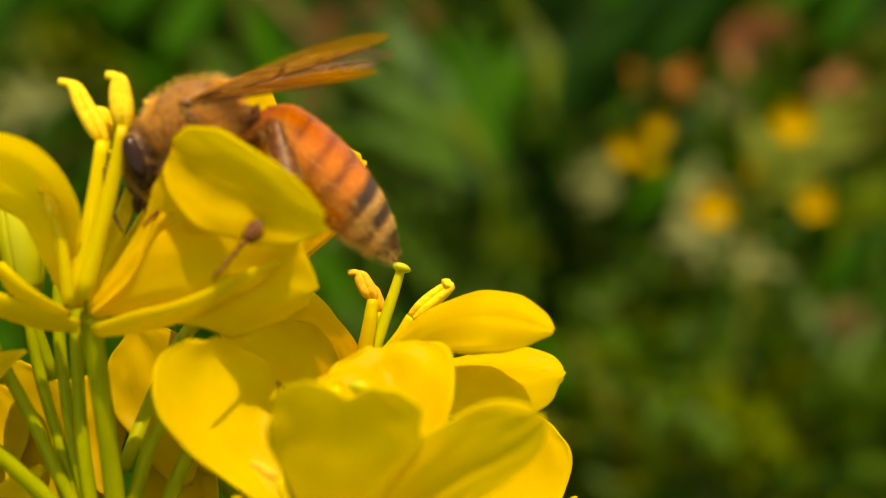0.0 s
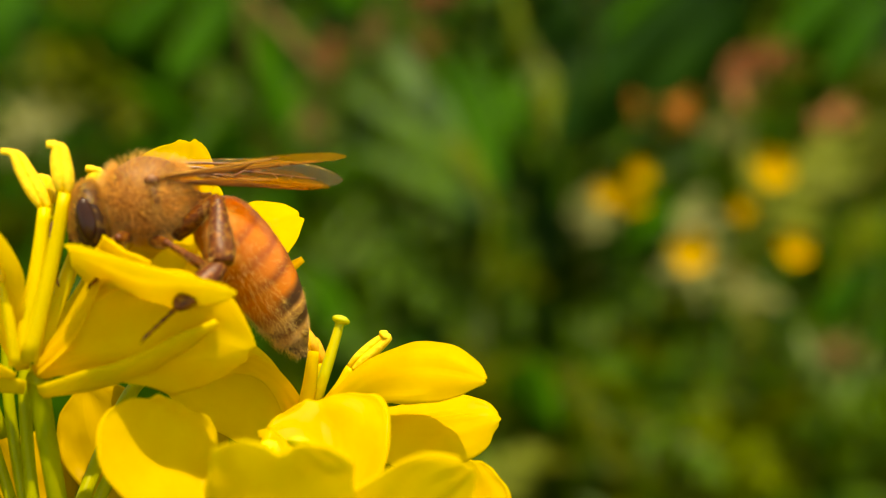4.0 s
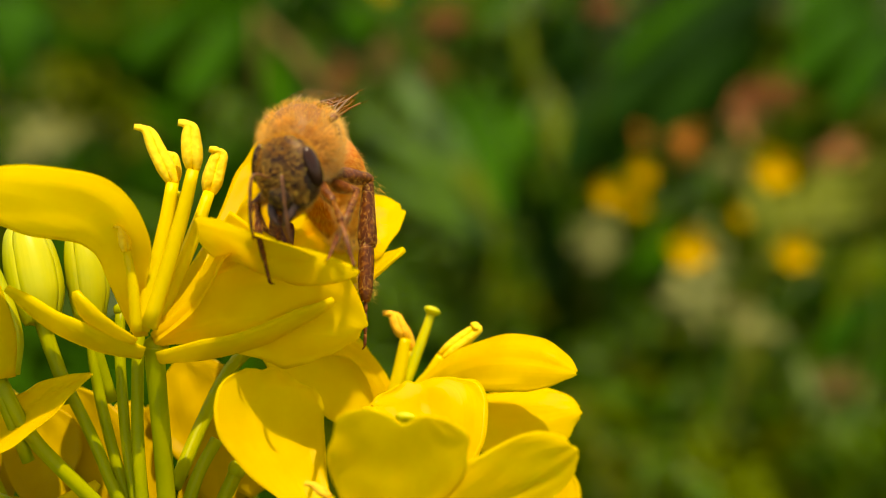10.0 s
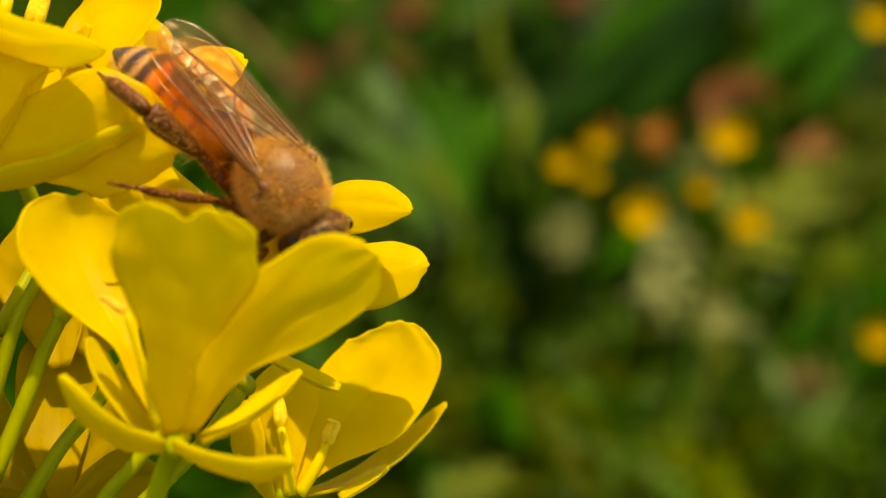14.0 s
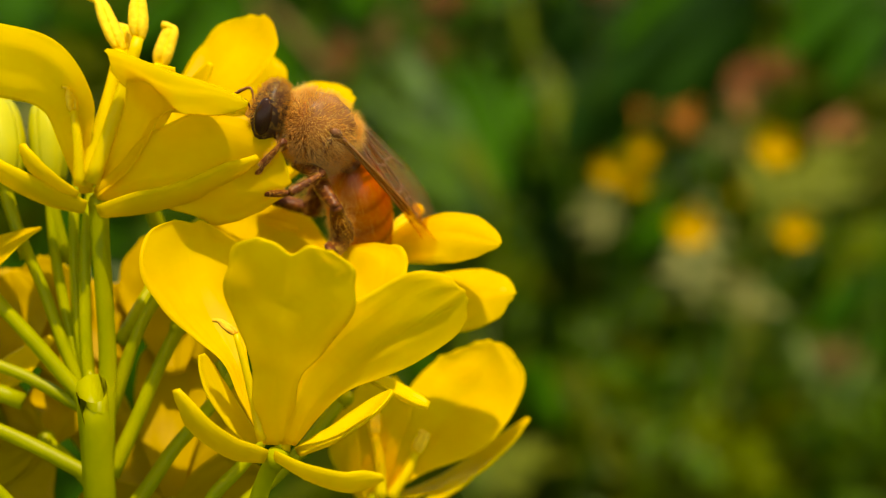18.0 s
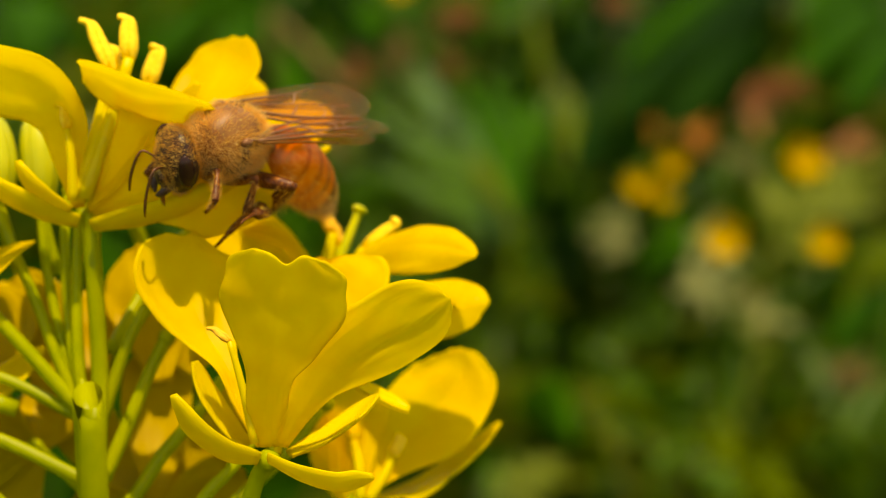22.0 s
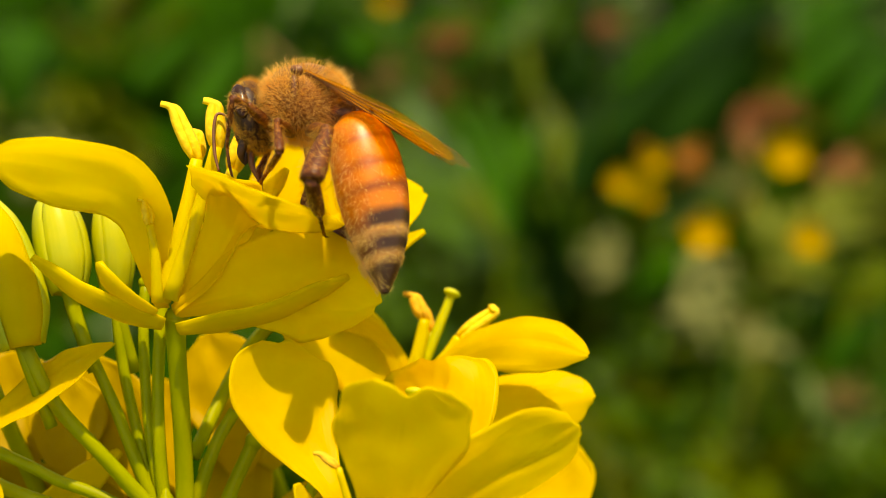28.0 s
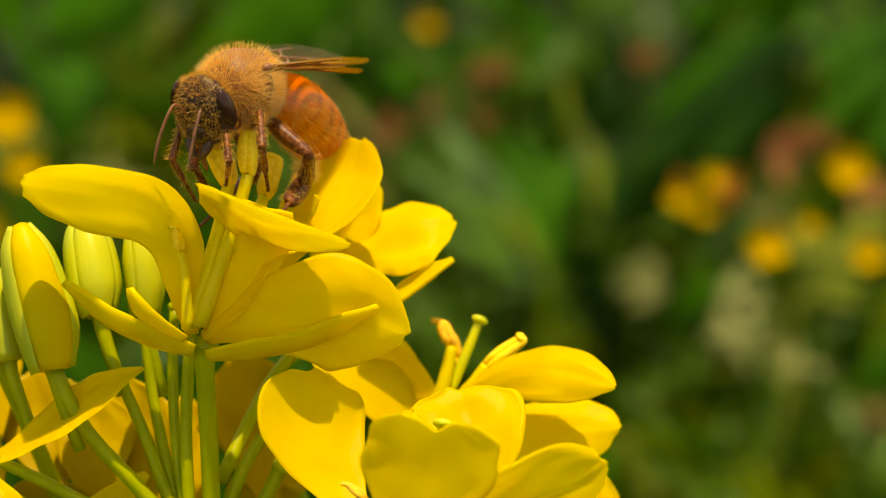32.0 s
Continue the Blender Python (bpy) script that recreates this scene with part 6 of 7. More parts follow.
# the bee on the plant: t, place from HEAD in mm, rotation in degrees, abdomen pitch and yaw, head pitch and yaw, wing lift and spread
BEE = [
    (0.0, -3.99, 3.82, 8.26, 16.6, 16.8, -172.6, 57.0, -0.1, -3.8, -0.5, 1.6, 3.1),
    (1.0, -4.22, 4.99, 7.65, 21.9, 10.8, -161.5, 54.3, 0.5, -2.4, -2.8, 3.3, -1.4),
    (2.0, -4.26, 4.90, 7.61, 6.5, 16.4, -171.8, 55.2, 3.3, -6.5, -2.6, 0.0, 4.3),
    (3.0, -4.26, 4.51, 7.92, 2.1, 12.7, -177.3, 50.8, 2.8, -4.2, 2.6, 5.0, 4.8),
    (3.5, -2.34, 5.12, 7.86, 17.7, -5.0, -142.0, 64.4, 0.0, 15.0, 0.0, 12.7, 3.0),
    (4.0, -3.46, 4.13, 7.68, 11.9, -2.3, -166.3, 54.2, -0.3, 0.4, -4.4, 1.9, -4.2),
    (4.5, -2.91, 4.27, 8.51, 10.3, -4.6, -160.0, 64.0, 0.0, 15.0, 0.0, 8.0, 3.0),
    (6.5, -3.36, 4.63, 8.42, 8.4, -17.4, -155.0, 39.7, 2.6, 26.2, -9.2, 4.3, -1.8),
    (7.0, -2.22, 4.30, 8.04, 37.6, 19.6, 145.9, 52.4, -11.1, 14.1, 0.2, 23.2, -2.5),
    (8.0, -3.02, 4.91, 7.84, 46.6, 9.6, 157.0, 48.0, -1.9, 22.3, 0.2, 20.4, 0.2),
    (8.5, -1.62, 3.73, 8.78, 21.7, -26.1, -166.4, 35.7, 4.9, 19.2, -3.5, 19.1, 2.2),
    (9.0, -3.63, 3.74, 9.01, 12.6, -18.0, -168.3, 42.2, 1.8, 13.9, -1.7, 8.7, 2.0),
    (10.0, -1.97, 1.66, 10.62, 9.1, -11.3, -102.5, 41.2, 1.6, -1.8, -18.7, 2.0, -4.0),
    (10.5, 1.40, 0.94, 8.13, -37.4, 17.0, -88.8, 25.0, 0.0, 5.4, 12.9, 8.0, 3.0),
    (11.0, 0.93, 0.06, 7.04, -8.8, 17.9, -67.9, 26.5, 4.0, 6.7, 3.6, 3.6, 3.0),
    (12.0, 3.10, -2.16, 4.82, -2.3, 46.8, -46.9, 38.2, -2.8, 7.4, 1.2, 4.4, -1.0),
    (13.0, 4.47, -3.62, 1.80, -19.6, 40.4, -56.8, 5.5, -0.4, 20.7, -0.3, -5.8, 1.1),
    (14.0, 5.76, -1.24, 1.43, 16.9, 38.0, -28.3, 12.4, -4.0, 23.6, -0.1, -0.4, -2.7),
    (15.0, 4.53, 0.87, 2.94, -24.4, 29.0, -54.1, 29.4, -0.1, -9.1, 1.6, 12.1, 2.6),
    (15.5, 3.52, 2.37, 3.83, -30.5, 29.7, -71.4, 48.6, 8.5, -9.7, 3.5, 8.0, 3.0),
    (16.5, 2.25, 1.25, 4.98, -8.8, -0.5, -116.3, 50.0, 0.0, 5.0, 0.0, 8.0, 3.0),
    (17.5, 0.79, -2.09, 5.80, -44.2, -31.7, -156.1, 29.5, 14.9, 25.9, -16.4, 19.5, 10.3),
    (18, 2.31, 1.66, 4.75, -17.4, -39.0, -158.5, 35.9, 9.3, 23.4, -14.2, 12.7, -1.3),
    (19, 1.52, 0.59, 6.17, 0.7, -26.0, -159.1, 46.2, 5.6, 10.4, -5.3, 20.1, 4.1),
    (20, 0.51, -0.71, 5.26, -21.0, -11.7, -166.9, 50.7, 3.5, 13.9, -4.2, 14.5, 1.1),
    (21, 0.45, 0.18, 5.87, -20.7, -15.7, -138.0, 48.5, 1.4, 7.0, 0.7, 20.8, -5.5),
    (22, -1.21, -1.26, 5.90, -23.0, -3.9, -140.3, 37.7, 5.0, 7.5, -2.3, 2.8, 0.8),
    (23, -1.47, -0.38, 5.22, -19.0, -7.8, -149.7, 25.2, 5.9, 12.8, -1.1, -5.9, 1.7),
    (24, 1.57, 0.41, 7.48, -9.6, -59.2, -168.7, 5.8, 13.7, 21.0, -8.1, 5.8, -3.5),
    (25, -1.33, 0.13, 9.05, -3.5, -19.4, 177.7, 45.4, 2.6, 12.0, -1.1, 25.1, -0.3),
    (25.5, -0.03, 1.35, 9.30, 51.7, -27.4, 126.8, 12.9, -11.1, -5.6, 5.9, 12.0, -5.2),
    (27.5, -1.98, 4.78, 10.22, 4.4, -15.6, 154.4, 48.5, 7.4, 15.5, 8.5, 18.3, 2.1),
    (28.0, -2.83, 3.57, 10.81, 35.1, 9.1, 161.0, 63.6, -0.8, 17.1, 5.6, 23.7, 0.9),
    (29.0, -5.53, 4.97, 11.91, 5.6, -18.1, -157.6, 35.6, 3.1, 19.4, 1.7, 10.8, -1.3),
    (30.0, -6.54, 3.71, 13.78, 27.5, -19.9, -129.5, 30.5, 1.1, -6.1, 4.3, 10.7, -11.2),
    (31.0, -6.80, 4.23, 11.98, -1.8, -4.6, -125.2, 37.6, 3.6, 14.0, 8.0, 7.5, -1.0),
    (32.0, -7.54, 5.08, 12.08, 5.6, -9.2, -123.4, 30.3, 5.3, 13.3, 4.7, 5.3, -1.9),
]
# where each pair of legs reaches, in the bee's own space: t, knee, ankle and claw in mm, for the side of +y
LEG_STEPS = {
    "front": [
        (0, 1.63, 2.29, -1.28, 1.53, 1.20, -2.58, 3.07, 2.96, -3.10),
        (6.5, 1.63, 2.29, -1.28, 1.53, 1.20, -2.58, 3.07, 2.96, -3.10),
        (7.5, 0.82, 2.40, -1.38, 1.43, 2.41, -2.97, 2.70, 2.13, -4.98),
        (8.5, 0.07, 2.13, -1.55, 1.01, 3.23, -2.45, 0.58, 1.22, -3.69),
        (9, 0.80, 2.42, -1.87, 1.94, 3.40, -2.67, 2.39, 2.04, -4.60),
        (9.5, 1.59, 2.30, -2.15, 2.91, 3.13, -2.84, 4.11, 2.81, -4.90),
        (10, 2.25, 1.79, -2.32, 3.72, 2.45, -2.88, 5.32, 3.27, -4.47),
        (10.5, 2.61, 1.01, -2.33, 4.18, 1.50, -2.74, 5.72, 3.22, -3.41),
        (11.12, 2.75, 0.89, -1.74, 4.32, 1.52, -1.85, 5.77, 2.72, -3.34),
        (11.75, 2.66, 0.76, -1.15, 4.17, 1.50, -0.95, 5.30, 1.99, -3.02),
        (12.38, 2.37, 0.63, -0.63, 3.76, 1.45, -0.13, 4.38, 1.15, -2.44),
        (13, 1.91, 0.51, -0.25, 3.13, 1.38, 0.54, 3.13, 0.34, -1.62),
        (13.25, 1.84, 1.11, -0.24, 3.48, 1.53, -0.11, 3.72, 1.66, -2.49),
        (13.5, 1.68, 1.67, -0.41, 3.27, 1.52, -0.98, 3.69, 2.78, -2.98),
        (13.75, 1.43, 2.11, -0.74, 2.53, 1.44, -1.85, 3.02, 3.51, -2.96),
        (14, 1.14, 2.37, -1.20, 1.43, 1.36, -2.54, 1.87, 3.72, -2.47),
        (14.5, 1.39, 2.33, -1.18, 2.39, 2.27, -2.56, 1.65, 3.46, -4.52),
        (15, 1.63, 2.26, -1.18, 2.85, 3.18, -1.93, 1.81, 1.79, -3.59),
        (15.5, 1.95, 2.16, -2.03, 3.32, 3.11, -2.33, 3.68, 2.71, -4.67),
        (16.5, 1.73, 2.24, -1.21, 2.50, 2.78, -2.61, 2.49, 2.48, -5.00),
        (17.5, 1.33, 1.93, -0.51, 1.03, 1.73, -2.17, 0.65, 1.55, -4.54),
        (18.25, 2.07, 1.97, -1.10, 2.40, 2.57, -2.65, 2.12, 1.64, -4.85),
        (19, 2.49, 1.63, -1.87, 3.33, 2.82, -2.76, 3.18, 1.24, -4.56),
        (21, 1.73, 2.21, -1.16, 2.98, 3.13, -1.85, 2.72, 2.59, -4.17),
        (22, 1.32, 1.81, -0.39, 2.04, 3.23, -0.97, 1.40, 1.99, -2.92),
        (23, 1.93, 1.82, -0.72, 1.83, 3.50, -0.51, 0.79, 2.13, -2.18),
        (23.5, 1.52, 2.36, -1.47, 1.89, 3.98, -1.83, 1.26, 2.36, -3.48),
        (24, 0.95, 2.34, -2.30, 1.71, 3.59, -3.16, 1.52, 1.79, -4.73),
        (24.25, 1.26, 2.44, -1.71, 2.27, 3.77, -2.04, 0.68, 2.36, -3.15),
        (24.5, 1.54, 2.27, -1.11, 2.67, 3.51, -0.87, 0.32, 3.07, -1.07),
        (25, 1.83, 1.27, -0.28, 2.80, 1.93, 0.95, 1.72, 3.49, 2.41),
        (25.62, 1.84, 1.48, -0.38, 2.66, 2.57, 0.63, 1.37, 4.58, 0.44),
        (26.25, 1.83, 1.68, -0.51, 2.44, 3.10, 0.19, 1.61, 4.51, -1.55),
        (26.88, 1.81, 1.86, -0.66, 2.15, 3.49, -0.33, 2.21, 3.57, -2.71),
        (27.5, 1.77, 2.02, -0.82, 1.81, 3.71, -0.89, 2.73, 2.42, -2.68),
        (29, 1.84, 2.26, -1.68, 2.07, 3.90, -2.04, 0.87, 2.88, -3.86),
        (29.5, 2.04, 1.97, -2.36, 3.13, 2.99, -3.16, 3.14, 2.47, -5.51),
        (30, 2.04, 1.44, -2.90, 3.49, 1.36, -3.78, 4.70, 1.52, -5.84),
        (30.5, 2.33, 1.83, -1.98, 3.08, 1.88, -3.50, 4.82, 2.37, -5.06),
        (31, 2.14, 1.82, -0.95, 1.94, 1.98, -2.63, 4.03, 2.74, -3.52),
        (31.5, 2.43, 1.65, -1.27, 2.69, 2.19, -2.87, 3.37, 1.75, -5.12),
        (32, 2.61, 1.42, -1.63, 3.30, 2.26, -2.94, 1.94, 1.03, -4.49),
    ],
    "middle": [
        (0, -0.42, 2.77, -1.58, -2.07, 3.14, -2.82, 0.47, 2.31, -4.20),
        (7, -0.42, 2.77, -1.58, -2.07, 3.14, -2.82, 0.47, 2.31, -4.20),
        (7.5, -0.49, 2.71, -1.40, -1.73, 3.05, -3.05, -0.88, 3.22, -5.93),
        (8, -0.55, 2.62, -1.22, -1.30, 2.91, -3.16, -2.71, 3.97, -5.59),
        (8.25, -0.75, 2.56, -1.25, -0.90, 3.61, -3.06, -1.57, 3.09, -5.94),
        (8.5, -0.93, 2.47, -1.29, -0.45, 4.05, -2.58, -0.14, 2.15, -4.88),
        (9, -0.86, 2.17, -0.77, 0.06, 3.56, -2.05, 0.16, 0.92, -3.47),
        (9.25, -0.42, 2.55, -1.02, 0.82, 3.57, -2.37, 1.94, 1.23, -3.88),
        (9.5, 0.06, 2.76, -1.37, 1.56, 3.34, -2.72, 3.54, 1.60, -4.13),
        (9.75, 0.53, 2.77, -1.78, 2.20, 2.89, -3.05, 4.80, 1.95, -4.19),
        (10, 0.95, 2.58, -2.21, 2.69, 2.23, -3.33, 5.60, 2.22, -4.05),
        (10.25, 1.23, 2.35, -1.55, 2.24, 2.56, -3.38, 3.52, 2.79, -6.07),
        (10.5, 1.31, 1.90, -0.95, 1.28, 2.60, -2.93, 0.00, 2.91, -5.62),
        (11, 1.28, 2.19, -1.29, 0.90, 2.62, -3.31, -0.81, 2.99, -5.75),
        (12, 0.54, 2.66, -1.30, 1.10, 2.07, -3.24, -0.89, 2.25, -5.48),
        (12.5, -0.34, 2.57, -1.01, -0.25, 3.91, -2.63, -1.65, 5.87, -4.41),
        (13, -1.13, 2.10, -0.94, -1.59, 4.14, -0.77, -1.83, 7.07, -1.35),
        (14, -1.31, 2.18, -1.34, -2.46, 3.90, -0.99, -4.37, 6.17, -0.54),
        (14.5, -0.98, 2.52, -1.53, -1.33, 4.58, -1.62, -3.63, 5.77, -3.14),
        (15, -0.59, 2.75, -1.75, -0.06, 4.71, -2.26, -1.42, 4.13, -4.87),
        (15.25, -0.24, 2.83, -1.74, -0.06, 3.80, -3.59, 1.89, 4.21, -5.83),
        (15.5, 0.11, 2.83, -1.74, -0.17, 2.17, -3.71, 2.47, 3.02, -2.57),
        (16.5, -0.37, 2.71, -1.35, 0.32, 3.74, -3.04, 2.85, 5.30, -2.65),
        (17.5, -0.81, 2.40, -1.02, 0.24, 4.21, -0.94, 2.36, 6.29, -1.34),
        (17.75, -0.82, 2.32, -0.91, 0.34, 3.96, -1.53, 2.53, 4.32, -3.54),
        (18, -0.82, 2.24, -0.81, 0.30, 3.51, -2.05, 1.21, 1.92, -4.43),
        (19, -0.78, 2.28, -0.84, 0.37, 3.38, -2.21, 0.56, 1.22, -4.29),
        (20, -1.30, 1.60, -0.73, -1.32, 3.56, 0.03, 0.21, 2.37, -2.26),
        (20.25, -1.15, 1.80, -0.70, -1.77, 3.79, -1.01, 0.39, 3.08, -2.96),
        (20.5, -0.98, 1.99, -0.70, -1.99, 3.33, -1.96, 0.63, 3.16, -3.42),
        (21, -0.58, 2.31, -0.76, -1.33, 1.38, -2.48, 1.53, 2.27, -2.63),
        (21.5, -0.66, 2.28, -0.76, -0.94, 2.01, -2.82, 1.37, 2.13, -4.74),
        (22, -0.74, 2.24, -0.77, -0.49, 2.69, -2.81, 0.22, 1.99, -5.64),
        (22.5, -0.73, 2.40, -0.97, -0.76, 2.27, -3.07, 1.44, 3.38, -4.78),
        (23, -0.71, 2.53, -1.18, -1.02, 1.84, -3.14, 1.02, 3.93, -2.45),
        (23.5, -0.94, 2.57, -1.67, -0.97, 3.10, -3.71, 0.64, 4.55, -5.78),
        (24, -1.10, 2.48, -2.19, -0.84, 4.04, -3.58, -1.13, 3.53, -6.52),
        (25, -0.13, 2.84, -1.76, -0.60, 4.66, -2.70, -0.34, 3.66, -5.52),
        (25.5, -1.03, 2.54, -2.07, -1.57, 3.77, -3.68, 0.14, 2.28, -5.64),
        (27.5, -0.22, 2.46, -0.82, -0.65, 4.49, -1.16, -0.28, 2.51, -3.38),
        (28, -0.14, 2.84, -1.85, -0.99, 3.84, -3.50, 0.84, 1.68, -4.49),
        (28.5, 0.19, 2.72, -1.30, -0.01, 3.93, -3.02, 0.59, 1.43, -4.57),
        (29, 0.49, 2.40, -0.82, 0.96, 3.68, -2.42, 0.21, 1.38, -4.20),
        (29.25, 0.52, 2.71, -1.47, 1.33, 3.63, -3.18, 1.63, 1.78, -5.52),
        (29.5, 0.48, 2.78, -2.18, 1.58, 3.28, -3.90, 2.87, 2.20, -6.39),
        (29.75, 0.37, 2.58, -2.87, 1.69, 2.64, -4.50, 3.75, 2.52, -6.69),
        (30, 0.20, 2.14, -3.41, 1.68, 1.75, -4.86, 4.13, 2.62, -6.36),
        (30.25, 0.45, 2.43, -3.04, 1.55, 1.95, -4.78, 3.18, 2.45, -7.25),
        (30.5, 0.67, 2.60, -2.58, 1.32, 2.05, -4.51, 1.81, 2.08, -7.47),
        (30.75, 0.84, 2.64, -2.08, 1.00, 2.05, -4.09, 0.26, 1.60, -6.97),
        (31, 0.94, 2.55, -1.56, 0.61, 1.95, -3.54, -1.22, 1.12, -5.77),
        (32, 1.09, 2.12, -0.92, 2.26, 3.30, -2.21, 0.69, 2.55, -4.66),
    ],
    "hind": [
        (0, -3.31, 2.01, -0.90, -3.14, 3.94, -3.44, 0.63, 6.39, -5.40),
        (1, -2.95, 2.35, -0.57, -2.77, 4.10, -3.24, 1.30, 5.58, -5.54),
        (2, -3.38, 1.90, -0.96, -3.23, 4.24, -3.13, 0.53, 7.00, -4.63),
        (3, -3.02, 1.41, -0.07, -3.01, 3.82, -2.18, -0.48, 7.25, -4.58),
        (4, -2.80, 1.89, -0.02, -2.54, 4.00, -2.41, 1.27, 6.04, -4.72),
        (5.25, -1.74, 2.54, 0.25, -2.04, 3.25, -2.86, 1.69, 5.81, -4.73),
        (6.5, -0.51, 2.84, 0.06, -1.29, 1.94, -2.91, 2.29, 4.97, -4.32),
        (6.75, -1.88, 3.01, -0.30, -2.77, 2.52, -3.33, -0.59, 4.93, -7.00),
        (7, -3.01, 2.60, -1.08, -3.99, 2.53, -4.13, -3.89, 3.58, -8.92),
        (8, -2.39, 2.98, -0.69, -3.67, 2.51, -3.59, -3.38, 2.77, -8.48),
        (8.25, -2.08, 3.42, -1.86, -3.59, 2.60, -4.56, -1.62, 5.04, -8.32),
        (8.5, -1.52, 3.31, -3.01, -3.24, 2.16, -5.45, -0.30, 5.88, -6.71),
        (9, -2.86, 2.87, -2.20, -4.00, 1.54, -4.88, -0.32, 3.32, -7.57),
        (9.75, -3.28, 2.26, -2.41, -2.02, 2.28, -5.35, -0.78, 2.67, -10.07),
        (10.5, -3.52, 1.54, -2.57, -0.80, 2.89, -3.58, -2.61, 1.70, -7.98),
        (10.62, -3.52, 1.89, -1.62, -1.77, 3.48, -3.77, -3.80, 2.56, -8.14),
        (10.75, -3.17, 2.11, -0.69, -2.77, 3.58, -3.50, -5.01, 2.94, -7.82),
        (10.88, -2.51, 2.16, 0.08, -3.56, 3.19, -2.76, -5.99, 2.82, -7.01),
        (11, -1.64, 2.04, 0.58, -3.90, 2.39, -1.66, -6.51, 2.31, -5.80),
        (12, -0.85, 3.10, -0.17, -0.94, 3.31, -3.36, -1.47, 3.26, -8.23),
        (12.5, -1.90, 2.70, 0.05, -3.45, 4.82, -1.78, -5.49, 4.28, -6.20),
        (13, -2.79, 1.99, -0.07, -4.65, 4.44, 0.82, -7.97, 3.47, -2.65),
        (14, -3.19, 1.85, -0.50, -5.70, 3.26, 0.89, -10.09, 2.75, -1.22),
        (15, -1.79, 2.52, 0.25, -2.55, 5.62, -0.01, -6.03, 5.04, -3.41),
        (15.5, -0.97, 1.78, 0.77, -0.38, 4.83, -0.02, -3.18, 4.60, -4.03),
        (17.5, -2.04, 2.82, -0.15, -4.38, 2.70, -2.32, -6.30, 1.77, -6.73),
        (17.75, -2.03, 3.19, -0.69, -4.36, 2.50, -2.76, -3.94, 5.69, -6.46),
        (18, -1.96, 3.42, -1.29, -4.20, 2.18, -3.21, -1.85, 6.44, -2.66),
        (19, -2.24, 3.07, -2.92, -1.81, 1.34, -5.58, 1.09, 5.28, -5.31),
        (20, -2.81, 2.94, -1.57, -3.02, 1.58, -4.46, -0.84, 4.70, -1.38),
        (21, -1.83, 3.42, -1.10, -2.09, 1.94, -3.92, 2.58, 3.28, -4.51),
        (22, -2.35, 3.08, -0.83, -2.81, 1.47, -3.56, 0.80, 4.15, -1.61),
        (22.5, -2.63, 2.82, -0.72, -1.60, 4.78, -3.04, 2.84, 4.89, -5.10),
        (23, -2.87, 2.52, -0.64, -1.87, 5.16, 0.87, -0.92, 2.60, -3.19),
        (24, -2.86, 2.72, -0.97, -3.25, 5.30, -2.83, -4.51, 2.00, -6.23),
        (25, -2.03, 2.48, 0.17, -2.32, 5.44, -1.01, -2.30, 3.56, -5.54),
        (25.25, -2.78, 1.81, 0.04, -4.01, 4.01, -1.93, -6.17, 4.69, -6.28),
        (25.5, -3.28, 1.01, -0.35, -5.19, 2.00, -2.71, -8.52, 4.93, -4.81),
        (27.5, -3.07, 2.66, -1.53, -2.90, 1.73, -4.59, -5.39, 5.79, -5.72),
        (27.75, -2.93, 2.84, -1.86, -3.01, 3.27, -5.03, -5.27, 2.58, -9.32),
        (27.88, -2.84, 2.92, -2.02, -3.05, 4.01, -5.02, -3.80, 0.81, -8.66),
        (28, -2.74, 2.98, -2.18, -3.07, 4.68, -4.87, -2.02, 0.17, -6.49),
        (28.5, -2.20, 3.37, -1.79, -3.02, 3.76, -4.86, 0.24, 3.22, -8.49),
        (29, -1.57, 3.56, -1.41, -2.71, 2.56, -4.23, -0.58, 6.54, -6.15),
        (29.5, -1.39, 3.46, -2.72, -1.03, 2.77, -5.83, 2.17, 5.98, -7.69),
        (30, -1.11, 2.75, -3.81, 0.65, 2.53, -6.47, 4.69, 4.75, -8.15),
        (30.5, -1.23, 3.30, -3.11, -0.99, 2.41, -6.17, 3.36, 4.63, -6.66),
        (31, -1.32, 3.59, -2.27, -2.67, 2.28, -4.87, 1.71, 4.36, -4.14),
        (32, -1.13, 3.37, -2.98, -3.09, 1.75, -4.92, 1.36, 3.66, -5.65),
    ],
}

# the yellow meadow flowers sway: t, shift in mm
BREEZE = [
    (0.0, 2.9, 3.0, 1.4),
    (1.0, 5.7, -2.0, 3.5),
    (2.0, 4.8, 2.2, 0.7),
    (3.0, 2.6, -1.2, 1.0),
    (4.0, 0.0, 0.0, 0.0),
    (7.0, -0.2, -0.3, 3.7),
    (8.0, -1.2, -1.9, 3.5),
    (9.0, -1.5, 0.6, 5.2),
    (10.0, -1.3, -1.1, 6.7),
    (11.0, -2.2, -3.3, 8.4),
    (12.0, -4.0, -1.6, 8.3),
    (13.0, -4.6, 4.1, 9.7),
    (14.0, -3.5, 6.3, 8.4),
    (15.0, -3.9, 1.6, 10.6),
    (18.0, -1.4, -3.7, 7.5),
    (19.0, 0.0, -3.7, 7.5),
    (20.0, 0.2, -2.5, 7.4),
    (21.0, 0.6, -1.8, 7.3),
    (22.0, 1.5, -4.1, 8.7),
    (23.0, 3.1, -4.0, 8.6),
    (24.0, 3.0, -4.4, 9.1),
    (25.0, 5.2, -0.1, 6.1),
    (28.0, -0.1, 0.3, 11.9),
    (29.0, -0.3, -1.3, 14.7),
    (30.0, 4.2, -0.7, 18.3),
    (31.0, 2.9, -4.6, 17.2),
    (32.0, 2.5, -10.4, 19.2),
]


